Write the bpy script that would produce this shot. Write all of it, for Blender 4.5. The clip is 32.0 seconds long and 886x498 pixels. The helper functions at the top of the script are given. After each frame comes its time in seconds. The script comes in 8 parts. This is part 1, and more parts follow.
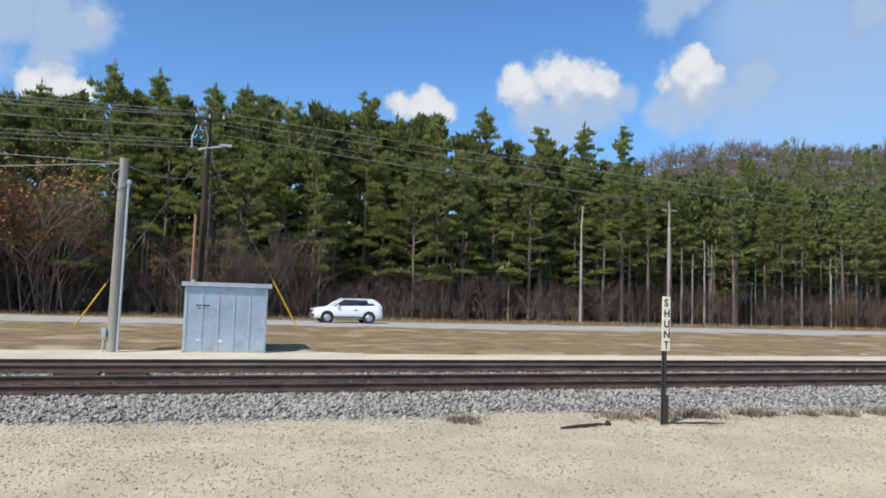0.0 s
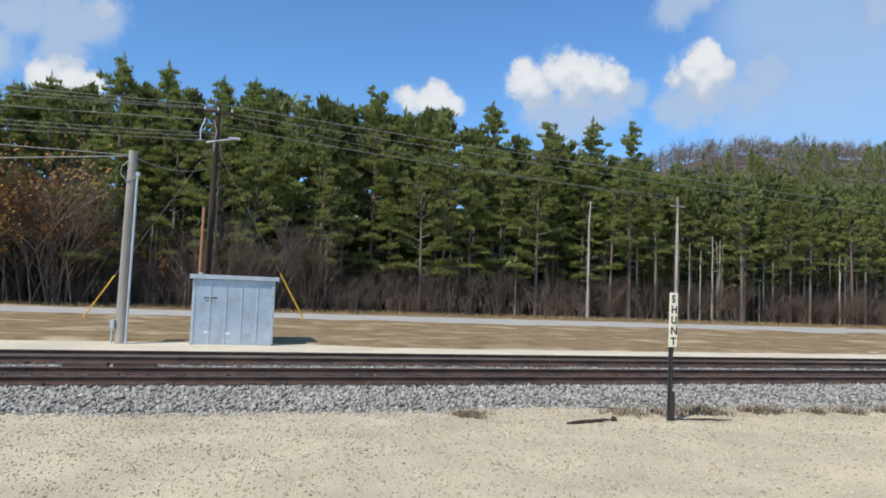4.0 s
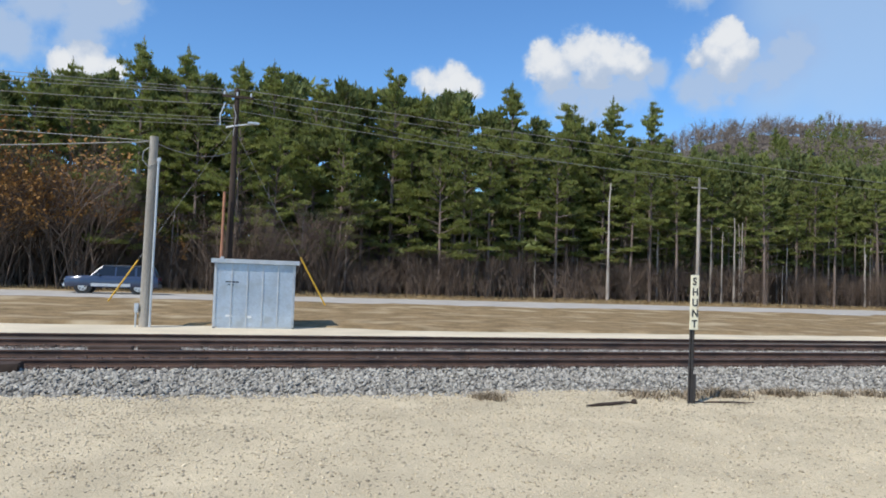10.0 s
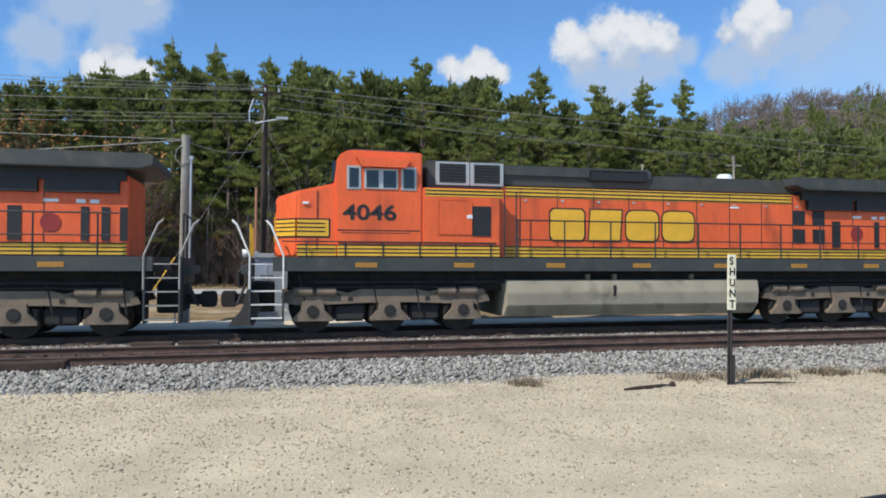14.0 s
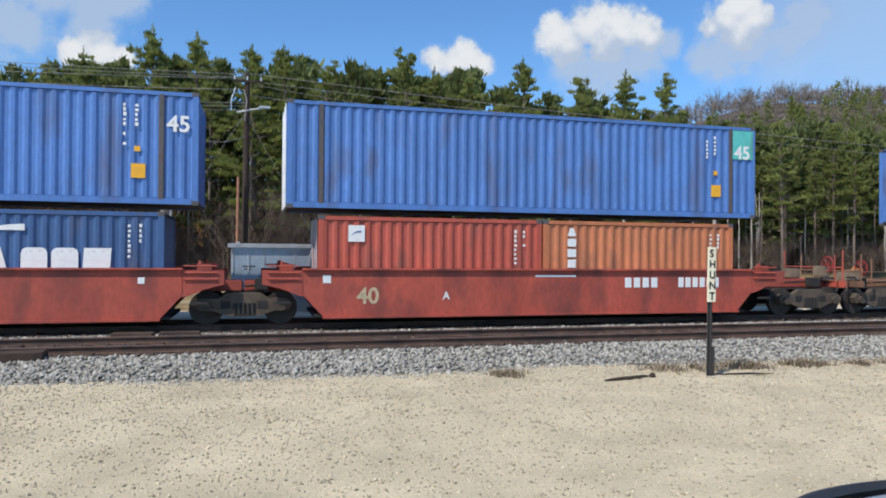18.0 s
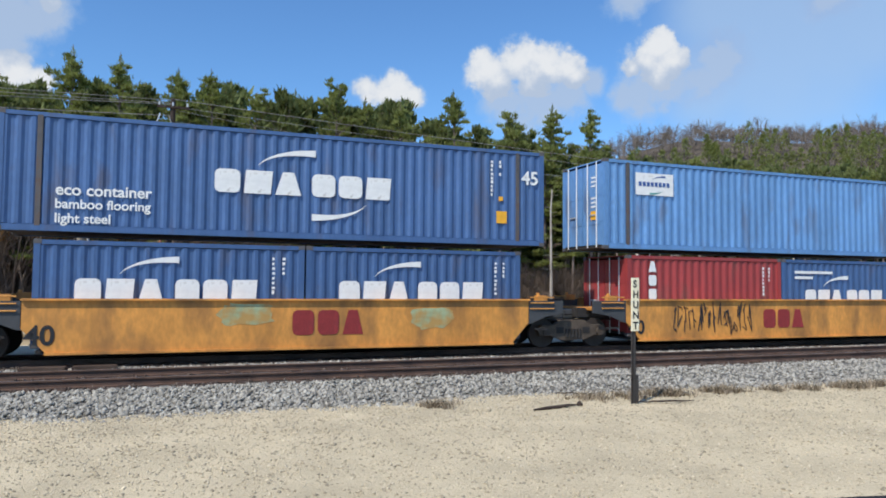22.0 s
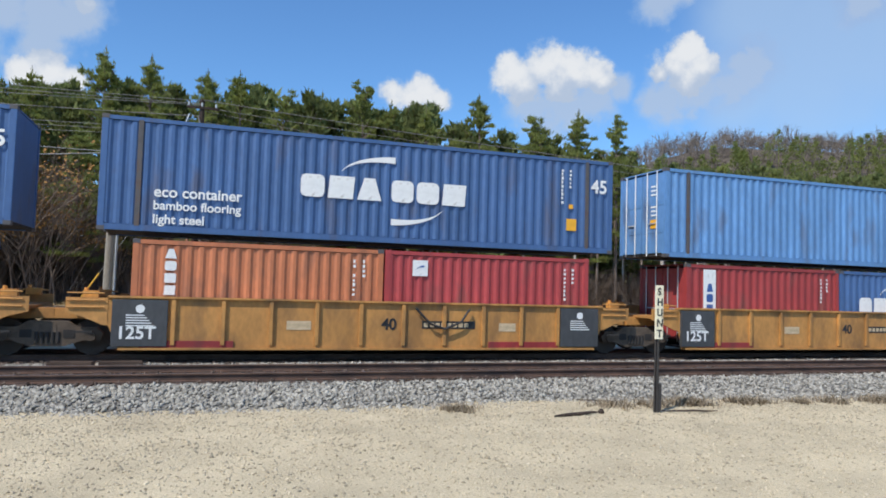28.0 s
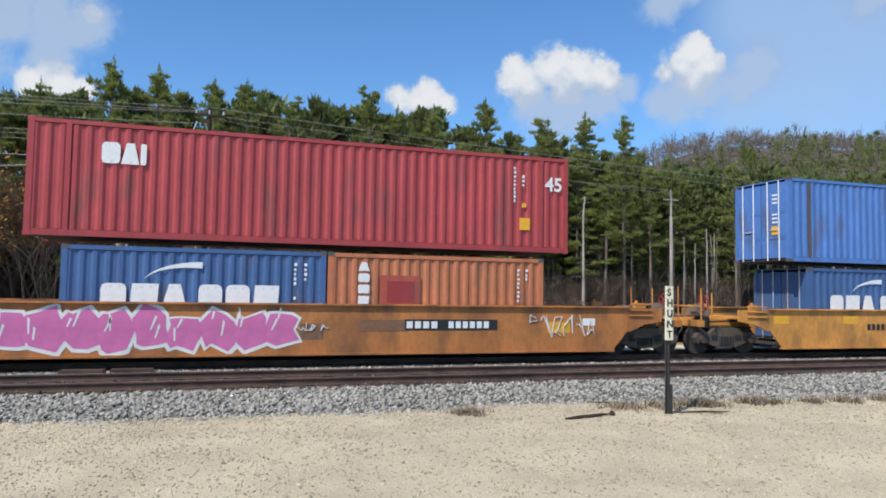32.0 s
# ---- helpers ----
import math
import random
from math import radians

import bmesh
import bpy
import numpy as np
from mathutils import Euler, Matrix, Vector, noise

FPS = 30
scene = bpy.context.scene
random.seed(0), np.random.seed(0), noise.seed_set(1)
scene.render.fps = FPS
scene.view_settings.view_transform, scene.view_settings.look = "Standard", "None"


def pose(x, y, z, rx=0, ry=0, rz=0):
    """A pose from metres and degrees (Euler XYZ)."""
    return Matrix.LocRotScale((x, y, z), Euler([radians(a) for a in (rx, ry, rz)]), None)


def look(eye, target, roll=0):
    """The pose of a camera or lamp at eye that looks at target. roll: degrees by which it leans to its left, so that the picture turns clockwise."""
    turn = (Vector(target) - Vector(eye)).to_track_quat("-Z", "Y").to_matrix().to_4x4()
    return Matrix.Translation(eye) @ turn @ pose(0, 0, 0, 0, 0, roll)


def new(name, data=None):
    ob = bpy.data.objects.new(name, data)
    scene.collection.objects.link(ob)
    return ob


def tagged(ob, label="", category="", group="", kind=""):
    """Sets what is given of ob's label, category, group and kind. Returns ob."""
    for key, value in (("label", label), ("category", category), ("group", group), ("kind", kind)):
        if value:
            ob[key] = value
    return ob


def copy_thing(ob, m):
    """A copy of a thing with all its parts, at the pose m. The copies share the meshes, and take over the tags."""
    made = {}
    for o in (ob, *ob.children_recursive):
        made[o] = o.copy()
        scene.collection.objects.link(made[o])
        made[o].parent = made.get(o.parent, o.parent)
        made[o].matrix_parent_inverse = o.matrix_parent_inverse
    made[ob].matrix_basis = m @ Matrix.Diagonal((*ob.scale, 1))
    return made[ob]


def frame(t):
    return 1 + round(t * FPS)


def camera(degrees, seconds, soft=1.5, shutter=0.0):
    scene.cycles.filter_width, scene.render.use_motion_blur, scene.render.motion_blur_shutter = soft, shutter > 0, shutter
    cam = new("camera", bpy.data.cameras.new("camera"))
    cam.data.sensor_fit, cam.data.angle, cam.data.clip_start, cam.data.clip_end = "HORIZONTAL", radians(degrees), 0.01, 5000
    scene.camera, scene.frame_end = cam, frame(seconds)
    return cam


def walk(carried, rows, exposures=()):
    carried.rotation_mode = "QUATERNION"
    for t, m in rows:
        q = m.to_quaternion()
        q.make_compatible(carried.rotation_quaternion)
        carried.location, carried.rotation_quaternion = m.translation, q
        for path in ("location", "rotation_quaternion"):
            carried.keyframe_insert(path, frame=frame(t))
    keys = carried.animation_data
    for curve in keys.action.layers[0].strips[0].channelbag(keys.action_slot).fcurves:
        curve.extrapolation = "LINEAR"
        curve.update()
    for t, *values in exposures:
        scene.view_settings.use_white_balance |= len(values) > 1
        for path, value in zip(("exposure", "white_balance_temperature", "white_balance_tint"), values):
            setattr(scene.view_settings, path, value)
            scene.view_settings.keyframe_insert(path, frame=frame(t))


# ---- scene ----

# ---- camera: one standing place, hand-held turns ----
EYE = (0.0, 0.0, 1.8)
cam = camera(64.0, 32.0, soft=1.8)
VIEW = [
    (0, -18.35, 4.01, -1.74), (0.5, -18.33, 3.93, -1.47), (1, -18.36, 3.90, -1.83), (1.5, -18.35, 4.10, -1.88),
    (2, -18.08, 4.34, -2.27), (2.5, -17.95, 4.08, -2.30), (4.5, -17.60, 2.94, -2.10), (5, -15.58, 0.74, -0.70),
    (5.5, -15.73, 0.62, -0.76), (6, -16.60, 0.94, -0.83), (6.5, -16.79, 1.13, -0.93), (7, -17.07, 1.20, -1.54),
    (7.5, -17.67, 1.03, -1.05), (8, -17.78, 1.50, -1.26), (8.5, -17.70, 1.95, -1.44), (9, -17.21, 1.96, -1.84),
    (9.5, -17.02, 2.08, -1.69), (10, -16.24, 2.13, -1.98), (10.5, -15.95, 2.02, -2.63), (11, -15.70, 1.91, -2.79),
    (11.5, -15.89, 2.01, -2.27), (12, -16.41, 2.34, -2.77), (12.5, -16.28, 2.12, -1.99), (13, -16.44, 2.20, -0.88),
    (13.5, -13.35, 1.19, 0.11), (15.5, -15.71, 1.35, -1.69), (16, -16.45, 1.38, -1.75), (16.5, -17.69, 1.46, -2.32),
    (17, -16.97, 1.88, -1.93), (17.5, -15.89, 1.36, -0.30), (18, -15.02, 0.41, -0.44), (18.5, -15.21, 0.23, -1.61),
    (19, -15.47, 0.15, -0.63), (19.5, -16.04, 0.37, -1.05), (20, -17.52, 0.72, -1.26), (20.5, -19.95, 1.48, -2.20),
    (21, -20.09, 2.31, -2.30), (21.5, -20.34, 2.44, -1.38), (22, -20.65, 2.90, -0.49), (22.5, -20.39, 3.09, -0.16),
    (23, -18.70, 1.76, -0.37), (23.5, -17.96, 1.85, -0.26), (24, -18.50, 2.02, -0.21), (24.5, -18.08, 2.30, -0.01),
    (25, -18.59, 2.16, -0.34), (25.5, -18.69, 2.14, -0.60), (27.5, -18.63, 2.91, -1.41), (28, -18.83, 3.15, -1.64),
    (28.5, -18.62, 3.17, -1.50), (29, -18.33, 3.38, -1.53), (29.5, -18.47, 3.30, -1.69), (30, -18.39, 3.33, -1.62),
    (30.5, -18.28, 3.38, -1.60), (31, -18.12, 3.36, -1.10), (31.5, -18.20, 3.42, -0.90), (32, -18.13, 3.43, -0.89),
]
walk(cam, [(t, pose(*EYE, 90 + pitch, roll, yaw)) for t, yaw, pitch, roll in VIEW])

# ---- world, sun ----
SUN_FROM = Vector((-0.72, -0.46, 1.0)).normalized()
world = bpy.data.worlds.new("world")
scene.world = world
world.use_nodes = True
wt = world.node_tree
wt.nodes.clear()


def wmath(op, a, b=None, c=None):
    n = wt.nodes.new("ShaderNodeMath")
    n.operation = op
    for i, v in enumerate((a, b, c)):
        if v is None:
            continue
        if isinstance(v, (int, float)):
            n.inputs[i].default_value = v
        else:
            wt.links.new(v, n.inputs[i])
    return n.outputs[0]


sky = wt.nodes.new("ShaderNodeTexSky")
sky.sky_type = "NISHITA"
sky.sun_disc = False
sky.sun_elevation = math.asin(SUN_FROM.z)
sky.sun_rotation = math.atan2(SUN_FROM.x, SUN_FROM.y)
sky.air_density, sky.dust_density, sky.ozone_density = 1.0, 0.4, 2.5
SKY_STRENGTH = 0.145
direction = wt.nodes.new("ShaderNodeTexCoord").outputs["Generated"]
puff = wt.nodes.new("ShaderNodeTexNoise")
puff.inputs["Scale"].default_value, puff.inputs["Detail"].default_value, puff.inputs["Roughness"].default_value = 14.0, 5.0, 0.55
wt.links.new(direction, puff.inputs["Vector"])
wisp = wt.nodes.new("ShaderNodeTexNoise")
wisp.inputs["Scale"].default_value, wisp.inputs["Detail"].default_value = 5.0, 5.0
wt.links.new(direction, wisp.inputs["Vector"])
# cumulus: sunlit heaps, their shaded bases and a thin veil; direction, radius
WHITE_HEAPS = [
    (0.392, 0.872, 0.293, 0.035), (0.428, 0.852, 0.302, 0.038), (0.462, 0.835, 0.297, 0.032), (0.485, 0.824, 0.293, 0.027), (0.404, 0.871, 0.278, 0.035),
    (0.448, 0.848, 0.285, 0.038), (0.498, 0.82, 0.281, 0.021), (0.581, 0.752, 0.312, 0.029), (0.572, 0.765, 0.296, 0.029), (0.597, 0.746, 0.294, 0.029),
    (0.588, 0.757, 0.285, 0.033), (0.559, 0.777, 0.289, 0.018), (0.237, 0.934, 0.267, 0.023), (0.278, 0.922, 0.27, 0.025), (0.264, 0.929, 0.261, 0.025),
    (0.302, 0.917, 0.261, 0.017), (-0.147, 0.933, 0.33, 0.015), (-0.183, 0.952, 0.247, 0.029), (-0.209, 0.949, 0.237, 0.022), (-0.16, 0.956, 0.245, 0.019),
    (0.85, 0.1, 0.5, 0.16), (-0.5, -0.7, 0.5, 0.18), (0.3, -0.8, 0.5, 0.2),
]
GREY_BASES = [
    (0.414, 0.874, 0.254, 0.037), (0.456, 0.854, 0.252, 0.045), (0.494, 0.829, 0.262, 0.037), (0.468, 0.851, 0.237, 0.028), (0.573, 0.778, 0.259, 0.041),
    (0.603, 0.753, 0.263, 0.038), (0.556, 0.791, 0.256, 0.027), (0.628, 0.731, 0.268, 0.036), (-0.223, 0.92, 0.323, 0.049), (-0.189, 0.939, 0.287, 0.037),
    (-0.195, 0.927, 0.32, 0.044), (-0.267, 0.927, 0.262, 0.039), (-0.24, 0.922, 0.304, 0.039), (0.714, 0.608, 0.346, 0.03), (0.538, 0.755, 0.374, 0.032),
    (0.555, 0.738, 0.385, 0.03), (0.57, 0.719, 0.397, 0.028), (-0.151, 0.934, 0.323, 0.033), (-0.166, 0.937, 0.307, 0.031), (0.641, 0.711, 0.29, 0.039),
    (0.517, 0.811, 0.272, 0.023),
    (-0.75, 0.5, 0.43, 0.14), (-0.9, -0.1, 0.4, 0.14), (0.8, -0.3, 0.45, 0.15),
]
VEILS = [
    (0.7, 0.646, 0.306, 0.204), (0.743, 0.579, 0.336, 0.179), (0.634, 0.685, 0.359, 0.118), (0.636, 0.725, 0.264, 0.086),
]


def blobs(spots):
    """How deep a direction lies inside the nearest of several round spots: 1 at a centre, 0 at a rim."""
    best = None
    for cx, cy, cz, r in spots:
        dn = wt.nodes.new("ShaderNodeVectorMath")
        dn.operation = "DISTANCE"
        wt.links.new(direction, dn.inputs[0])
        dn.inputs[1].default_value = (cx, cy, cz)
        m = wmath("SUBTRACT", 1.0, wmath("DIVIDE", dn.outputs["Value"], r))
        best = m if best is None else wmath("SMOOTH_MAX", best, m, 0.15)
    return best


def soft_step(value, lo, hi, to=1.0):
    n = wt.nodes.new("ShaderNodeMapRange")
    n.interpolation_type = "SMOOTHSTEP"
    wt.links.new(value, n.inputs["Value"])
    n.inputs["From Min"].default_value, n.inputs["From Max"].default_value, n.inputs["To Max"].default_value = lo, hi, to
    return n.outputs[0]


def noise_about(node, amount):
    return wmath("MULTIPLY", wmath("SUBTRACT", node.outputs["Fac"], 0.5), amount)


fluff = wt.nodes.new("ShaderNodeTexNoise")
fluff.inputs["Scale"].default_value, fluff.inputs["Detail"].default_value, fluff.inputs["Roughness"].default_value = 40.0, 6.0, 0.58
wt.links.new(direction, fluff.inputs["Vector"])
edge = wmath("ADD", noise_about(puff, 0.9), noise_about(fluff, 1.5))
white, grey, thin = blobs(WHITE_HEAPS), blobs(GREY_BASES), blobs(VEILS)
cover_white = soft_step(wmath("ADD", white, edge), -0.12, 0.42)
cover_grey = soft_step(wmath("ADD", grey, edge), -0.30, 0.65, 0.80)
cover = wmath("MAXIMUM", cover_white, cover_grey)
veil = wmath("MULTIPLY", soft_step(wmath("ADD", thin, noise_about(wisp, 1.1)), 0.0, 0.9), 0.62)
total = wmath("MAXIMUM", cover, veil)
lit = soft_step(wmath("ADD", wmath("SUBTRACT", wmath("MAXIMUM", white, -0.3), wmath("MAXIMUM", grey, -0.3)), wmath("ADD", noise_about(fluff, 2.2), noise_about(puff, 1.2))), -0.10, 1.15)
cloud_colour = wt.nodes.new("ShaderNodeMix")
cloud_colour.data_type = "RGBA"
cloud_colour.inputs[6].default_value = (0.52, 0.63, 0.81, 1)
cloud_colour.inputs[7].default_value = (0.90, 0.93, 0.97, 1)
wt.links.new(lit, cloud_colour.inputs[0])
bg_sky, bg_cloud = wt.nodes.new("ShaderNodeBackground"), wt.nodes.new("ShaderNodeBackground")
deep = wt.nodes.new("ShaderNodeMix")
deep.data_type, deep.blend_type = "RGBA", "MULTIPLY"
deep.inputs[0].default_value = 1.0
deep.inputs[7].default_value = (0.63, 0.93, 1.20, 1)
wt.links.new(sky.outputs[0], deep.inputs[6])
wt.links.new(deep.outputs[2], bg_sky.inputs[0])
bg_sky.inputs[1].default_value = SKY_STRENGTH
veil_mix = wt.nodes.new("ShaderNodeMix")
veil_mix.data_type = "RGBA"
wt.links.new(cover, veil_mix.inputs[0])
veil_mix.inputs[6].default_value = (0.50, 0.68, 0.92, 1)
wt.links.new(cloud_colour.outputs[2], veil_mix.inputs[7])
bg_cloud.inputs[1].default_value = 0.88
wt.links.new(veil_mix.outputs[2], bg_cloud.inputs[0])
mix = wt.nodes.new("ShaderNodeMixShader")
wt.links.new(total, mix.inputs[0])
wt.links.new(bg_sky.outputs[0], mix.inputs[1])
wt.links.new(bg_cloud.outputs[0], mix.inputs[2])
out = wt.nodes.new("ShaderNodeOutputWorld")
wt.links.new(mix.outputs[0], out.inputs[0])

sun_data = bpy.data.lights.new("sun", "SUN")
sun_data.energy, sun_data.angle, sun_data.color = 4.3, radians(0.5), (1.0, 0.95, 0.87)
sun = new("sun", sun_data)
sun.matrix_world = look(SUN_FROM * 50, (0, 0, 0))
scene.view_settings.exposure = 0.0


# ---- materials ----
def mat(name, base, rough=0.7, metal=0.0, vary=0.25, scale=3.0, dirt=None, dirt_amount=0.0, dirt_scale=1.0, streak=1.0,
        bump=0.0, bump_scale=40.0, by_object=0.0, by_island=0.0, fine=60.0, coords="Object", spec=0.5):
    """A painted, earthen or wooden surface: base colour with coarse and fine variation, dirt patches and relief."""
    m = bpy.data.materials.new(name)
    m.use_nodes = True
    t = m.node_tree
    b = t.nodes["Principled BSDF"]
    tc = t.nodes.new("ShaderNodeTexCoord")
    mp = t.nodes.new("ShaderNodeMapping")
    mp.inputs["Scale"].default_value = (1, 1, 1.0 / streak)
    t.links.new(tc.outputs[coords], mp.inputs[0])

    def noisy(s, detail=4.0):
        n = t.nodes.new("ShaderNodeTexNoise")
        n.inputs["Scale"].default_value, n.inputs["Detail"].default_value = s, detail
        t.links.new(mp.outputs[0], n.inputs["Vector"])
        return n.outputs["Fac"]

    def rng(v, a, c, lo, hi):
        n = t.nodes.new("ShaderNodeMapRange")
        t.links.new(v, n.inputs[0])
        for i, x in enumerate((a, c, lo, hi)):
            n.inputs[i + 1].default_value = x
        return n.outputs[0]

    def mul(a, c):
        n = t.nodes.new("ShaderNodeMath")
        n.operation = "MULTIPLY"
        t.links.new(a, n.inputs[0])
        t.links.new(c, n.inputs[1])
        return n.outputs[0]

    v = mul(rng(noisy(scale), 0.3, 0.7, 1 - vary, 1 + vary), rng(noisy(fine, 2), 0.3, 0.7, 1 - vary * 0.6, 1 + vary * 0.6))
    if by_object:
        oi = t.nodes.new("ShaderNodeObjectInfo")
        v = mul(v, rng(oi.outputs["Random"], 0, 1, 1 - by_object, 1 + by_object))
    if by_island:
        ge = t.nodes.new("ShaderNodeNewGeometry")
        v = mul(v, rng(ge.outputs["Random Per Island"], 0, 1, 1 - by_island, 1 + by_island))
    sc = t.nodes.new("ShaderNodeVectorMath")
    sc.operation = "SCALE"
    sc.inputs[0].default_value = base
    t.links.new(v, sc.inputs[3])
    colour = sc.outputs[0]
    if dirt:
        mx = t.nodes.new("ShaderNodeMix")
        mx.data_type = "RGBA"
        t.links.new(rng(noisy(dirt_scale, 8), 0.62 - 0.3 * dirt_amount, 0.75 - 0.2 * dirt_amount, 0, 0.85), mx.inputs[0])
        t.links.new(colour, mx.inputs[6])
        mx.inputs[7].default_value = (*dirt, 1)
        colour = mx.outputs[2]
    t.links.new(colour, b.inputs["Base Color"])
    b.inputs["Roughness"].default_value, b.inputs["Metallic"].default_value = rough, metal
    b.inputs["Specular IOR Level"].default_value = spec
    if bump:
        bp = t.nodes.new("ShaderNodeBump")
        bp.inputs["Strength"].default_value, bp.inputs["Distance"].default_value = bump, 0.02
        t.links.new(noisy(bump_scale, 6), bp.inputs["Height"])
        t.links.new(bp.outputs[0], b.inputs["Normal"])
    return m


RUST = (0.10, 0.045, 0.025)
M_LOT = mat("crushed_limestone", (0.560, 0.470, 0.318), 0.95, vary=0.15, scale=0.9, dirt=(0.45, 0.365, 0.24), dirt_amount=0.20, dirt_scale=16.0, bump=1.0, bump_scale=46, fine=38, spec=0.1)
M_PEBBLE = mat("limestone_pebbles", (0.47, 0.40, 0.285), 0.9, vary=0.1, by_island=0.38, spec=0.1)
M_BALLAST = mat("grey_ballast_stone", (0.319, 0.298, 0.255), 0.9, vary=0.1, by_island=0.40, spec=0.15)
M_BALLAST_BED = mat("ballast_bed", (0.18, 0.168, 0.148), 0.95, vary=0.4, scale=6, fine=22, bump=1.0, bump_scale=18, spec=0.1)
M_BALLAST_DARK = mat("oily_ballast", (0.115, 0.088, 0.072), 0.9, vary=0.3, scale=3, fine=24, bump=1.0, bump_scale=20, by_island=0.4, spec=0.15)
M_STRIP = mat("pale_track_road", (0.60, 0.52, 0.38), 0.95, vary=0.12, scale=0.6, bump=0.4, fine=22, spec=0.1)
M_GRASS = mat("dormant_grass", (0.245, 0.175, 0.095), 0.95, vary=0.30, scale=1.1, dirt=(0.46, 0.37, 0.235), dirt_amount=0.34, dirt_scale=0.35, bump=0.6, fine=9, spec=0.05)
M_WEED = mat("dead_weed_stalks", (0.25, 0.20, 0.14), 0.9, vary=0.2, by_island=0.4, spec=0.05)
M_BLADE = mat("dry_grass_blades", (0.30, 0.22, 0.115), 0.9, vary=0.2, by_island=0.4, spec=0.05)
M_ROAD = mat("worn_asphalt", (0.41, 0.385, 0.345), 0.9, vary=0.14, scale=0.7, bump=0.3, fine=30, spec=0.2)
M_LINE = mat("road_paint", (0.75, 0.72, 0.6), 0.7, vary=0.2)
M_LITTER = mat("forest_litter", (0.11, 0.078, 0.055), 0.95, vary=0.4, scale=0.6, bump=0.6, fine=8, spec=0.05)
M_HILL = mat("wooded_hillside", (0.12, 0.10, 0.082), 0.95, vary=0.4, scale=0.08, bump=0.5, fine=0.7, spec=0.05)
M_TIE = mat("creosoted_tie", (0.075, 0.052, 0.04), 0.9, vary=0.3, scale=4, by_object=0.3, bump=0.6, spec=0.2)
M_RAIL = mat("rusted_rail", (0.105, 0.062, 0.045), 0.75, vary=0.25, scale=3, dirt=(0.05, 0.035, 0.03), dirt_amount=0.4, spec=0.3)
M_RAILTOP = mat("worn_rail_head", (0.27, 0.25, 0.24), 0.45, 0.8, vary=0.1)
M_NEEDLE = mat("pine_needles", (0.238, 0.262, 0.084), 0.75, vary=0.25, scale=0.5, by_island=0.22, by_object=0.14, fine=3, spec=0.2)
M_NEEDLE_DARK = mat("deep_pine_needles", (0.170, 0.195, 0.070), 0.75, vary=0.25, scale=0.25, by_island=0.35, by_object=0.16, fine=3, spec=0.2)


def let_light_through(m, share, tint):
    """Thin needles pass part of the light on."""
    t = m.node_tree
    out_node = [n for n in t.nodes if n.type == "OUTPUT_MATERIAL"][0]
    b = t.nodes["Principled BSDF"]
    tr, mx = t.nodes.new("ShaderNodeBsdfTranslucent"), t.nodes.new("ShaderNodeMixShader")
    tr.inputs[0].default_value = (*tint, 1)
    mx.inputs[0].default_value = share
    t.links.new(b.outputs[0], mx.inputs[1])
    t.links.new(tr.outputs[0], mx.inputs[2])
    t.links.new(mx.outputs[0], out_node.inputs[0])


let_light_through(M_NEEDLE, 0.42, (0.26, 0.30, 0.072))
let_light_through(M_NEEDLE_DARK, 0.40, (0.17, 0.20, 0.06))
M_BARK = mat("grey_pine_bark", (0.19, 0.148, 0.125), 0.95, vary=0.3, scale=2, streak=5, by_object=0.3, bump=0.6, spec=0.1)
M_BARK_PALE = mat("pale_bark", (0.36, 0.32, 0.28), 0.95, vary=0.25, scale=2, streak=5, by_object=0.25, spec=0.1)
M_TWIG = mat("bare_twigs", (0.140, 0.105, 0.082), 0.95, vary=0.3, by_object=0.3, spec=0.1)
M_BUD = mat("rusty_spring_buds", (0.30, 0.16, 0.055), 0.9, vary=0.3, by_island=0.3, spec=0.1)
M_FARTREE = mat("far_bare_crowns", (0.175, 0.148, 0.128), 0.95, vary=0.25, by_island=0.4, spec=0.05)
M_POLE_GREY = mat("weathered_pole_wood", (0.33, 0.30, 0.255), 0.9, vary=0.25, scale=3, streak=8, bump=0.5, spec=0.1)
M_POLE_DARK = mat("tarred_pole_wood", (0.055, 0.04, 0.032), 0.85, vary=0.3, scale=3, streak=8, bump=0.5, spec=0.2)
M_GALV = mat("galvanised_sheet", (0.50, 0.56, 0.62), 0.42, 0.55, vary=0.12, scale=1.4, dirt=(0.42, 0.45, 0.47), dirt_amount=0.3, dirt_scale=2, fine=15)
M_GALV_PLAIN = mat("galvanised_steel", (0.55, 0.57, 0.58), 0.5, 0.5, vary=0.12)
M_WIRE = mat("overhead_wire", (0.30, 0.29, 0.27), 0.6, 0.3, vary=0.1)
M_CABLE = mat("black_cable", (0.03, 0.03, 0.03), 0.6, vary=0.1)
M_GUARD = mat("yellow_guy_guard", (0.72, 0.42, 0.04), 0.6, vary=0.15)
M_ORANGE_WOOD = mat("reddish_post", (0.36, 0.17, 0.10), 0.8, vary=0.2)
M_SIGN = mat("cream_sign_paint", (0.80, 0.74, 0.55), 0.6, vary=0.1, dirt=(0.35, 0.24, 0.14), dirt_amount=0.15, dirt_scale=5)
M_BLACK = mat("black_paint", (0.02, 0.02, 0.022), 0.5, vary=0.15)
M_STEELPOST = mat("dark_steel_post", (0.045, 0.04, 0.037), 0.7, vary=0.2)
M_WHITE = mat("white_marking", (0.80, 0.80, 0.78), 0.6, vary=0.07, dirt=(0.5, 0.48, 0.45), dirt_amount=0.1, dirt_scale=3)
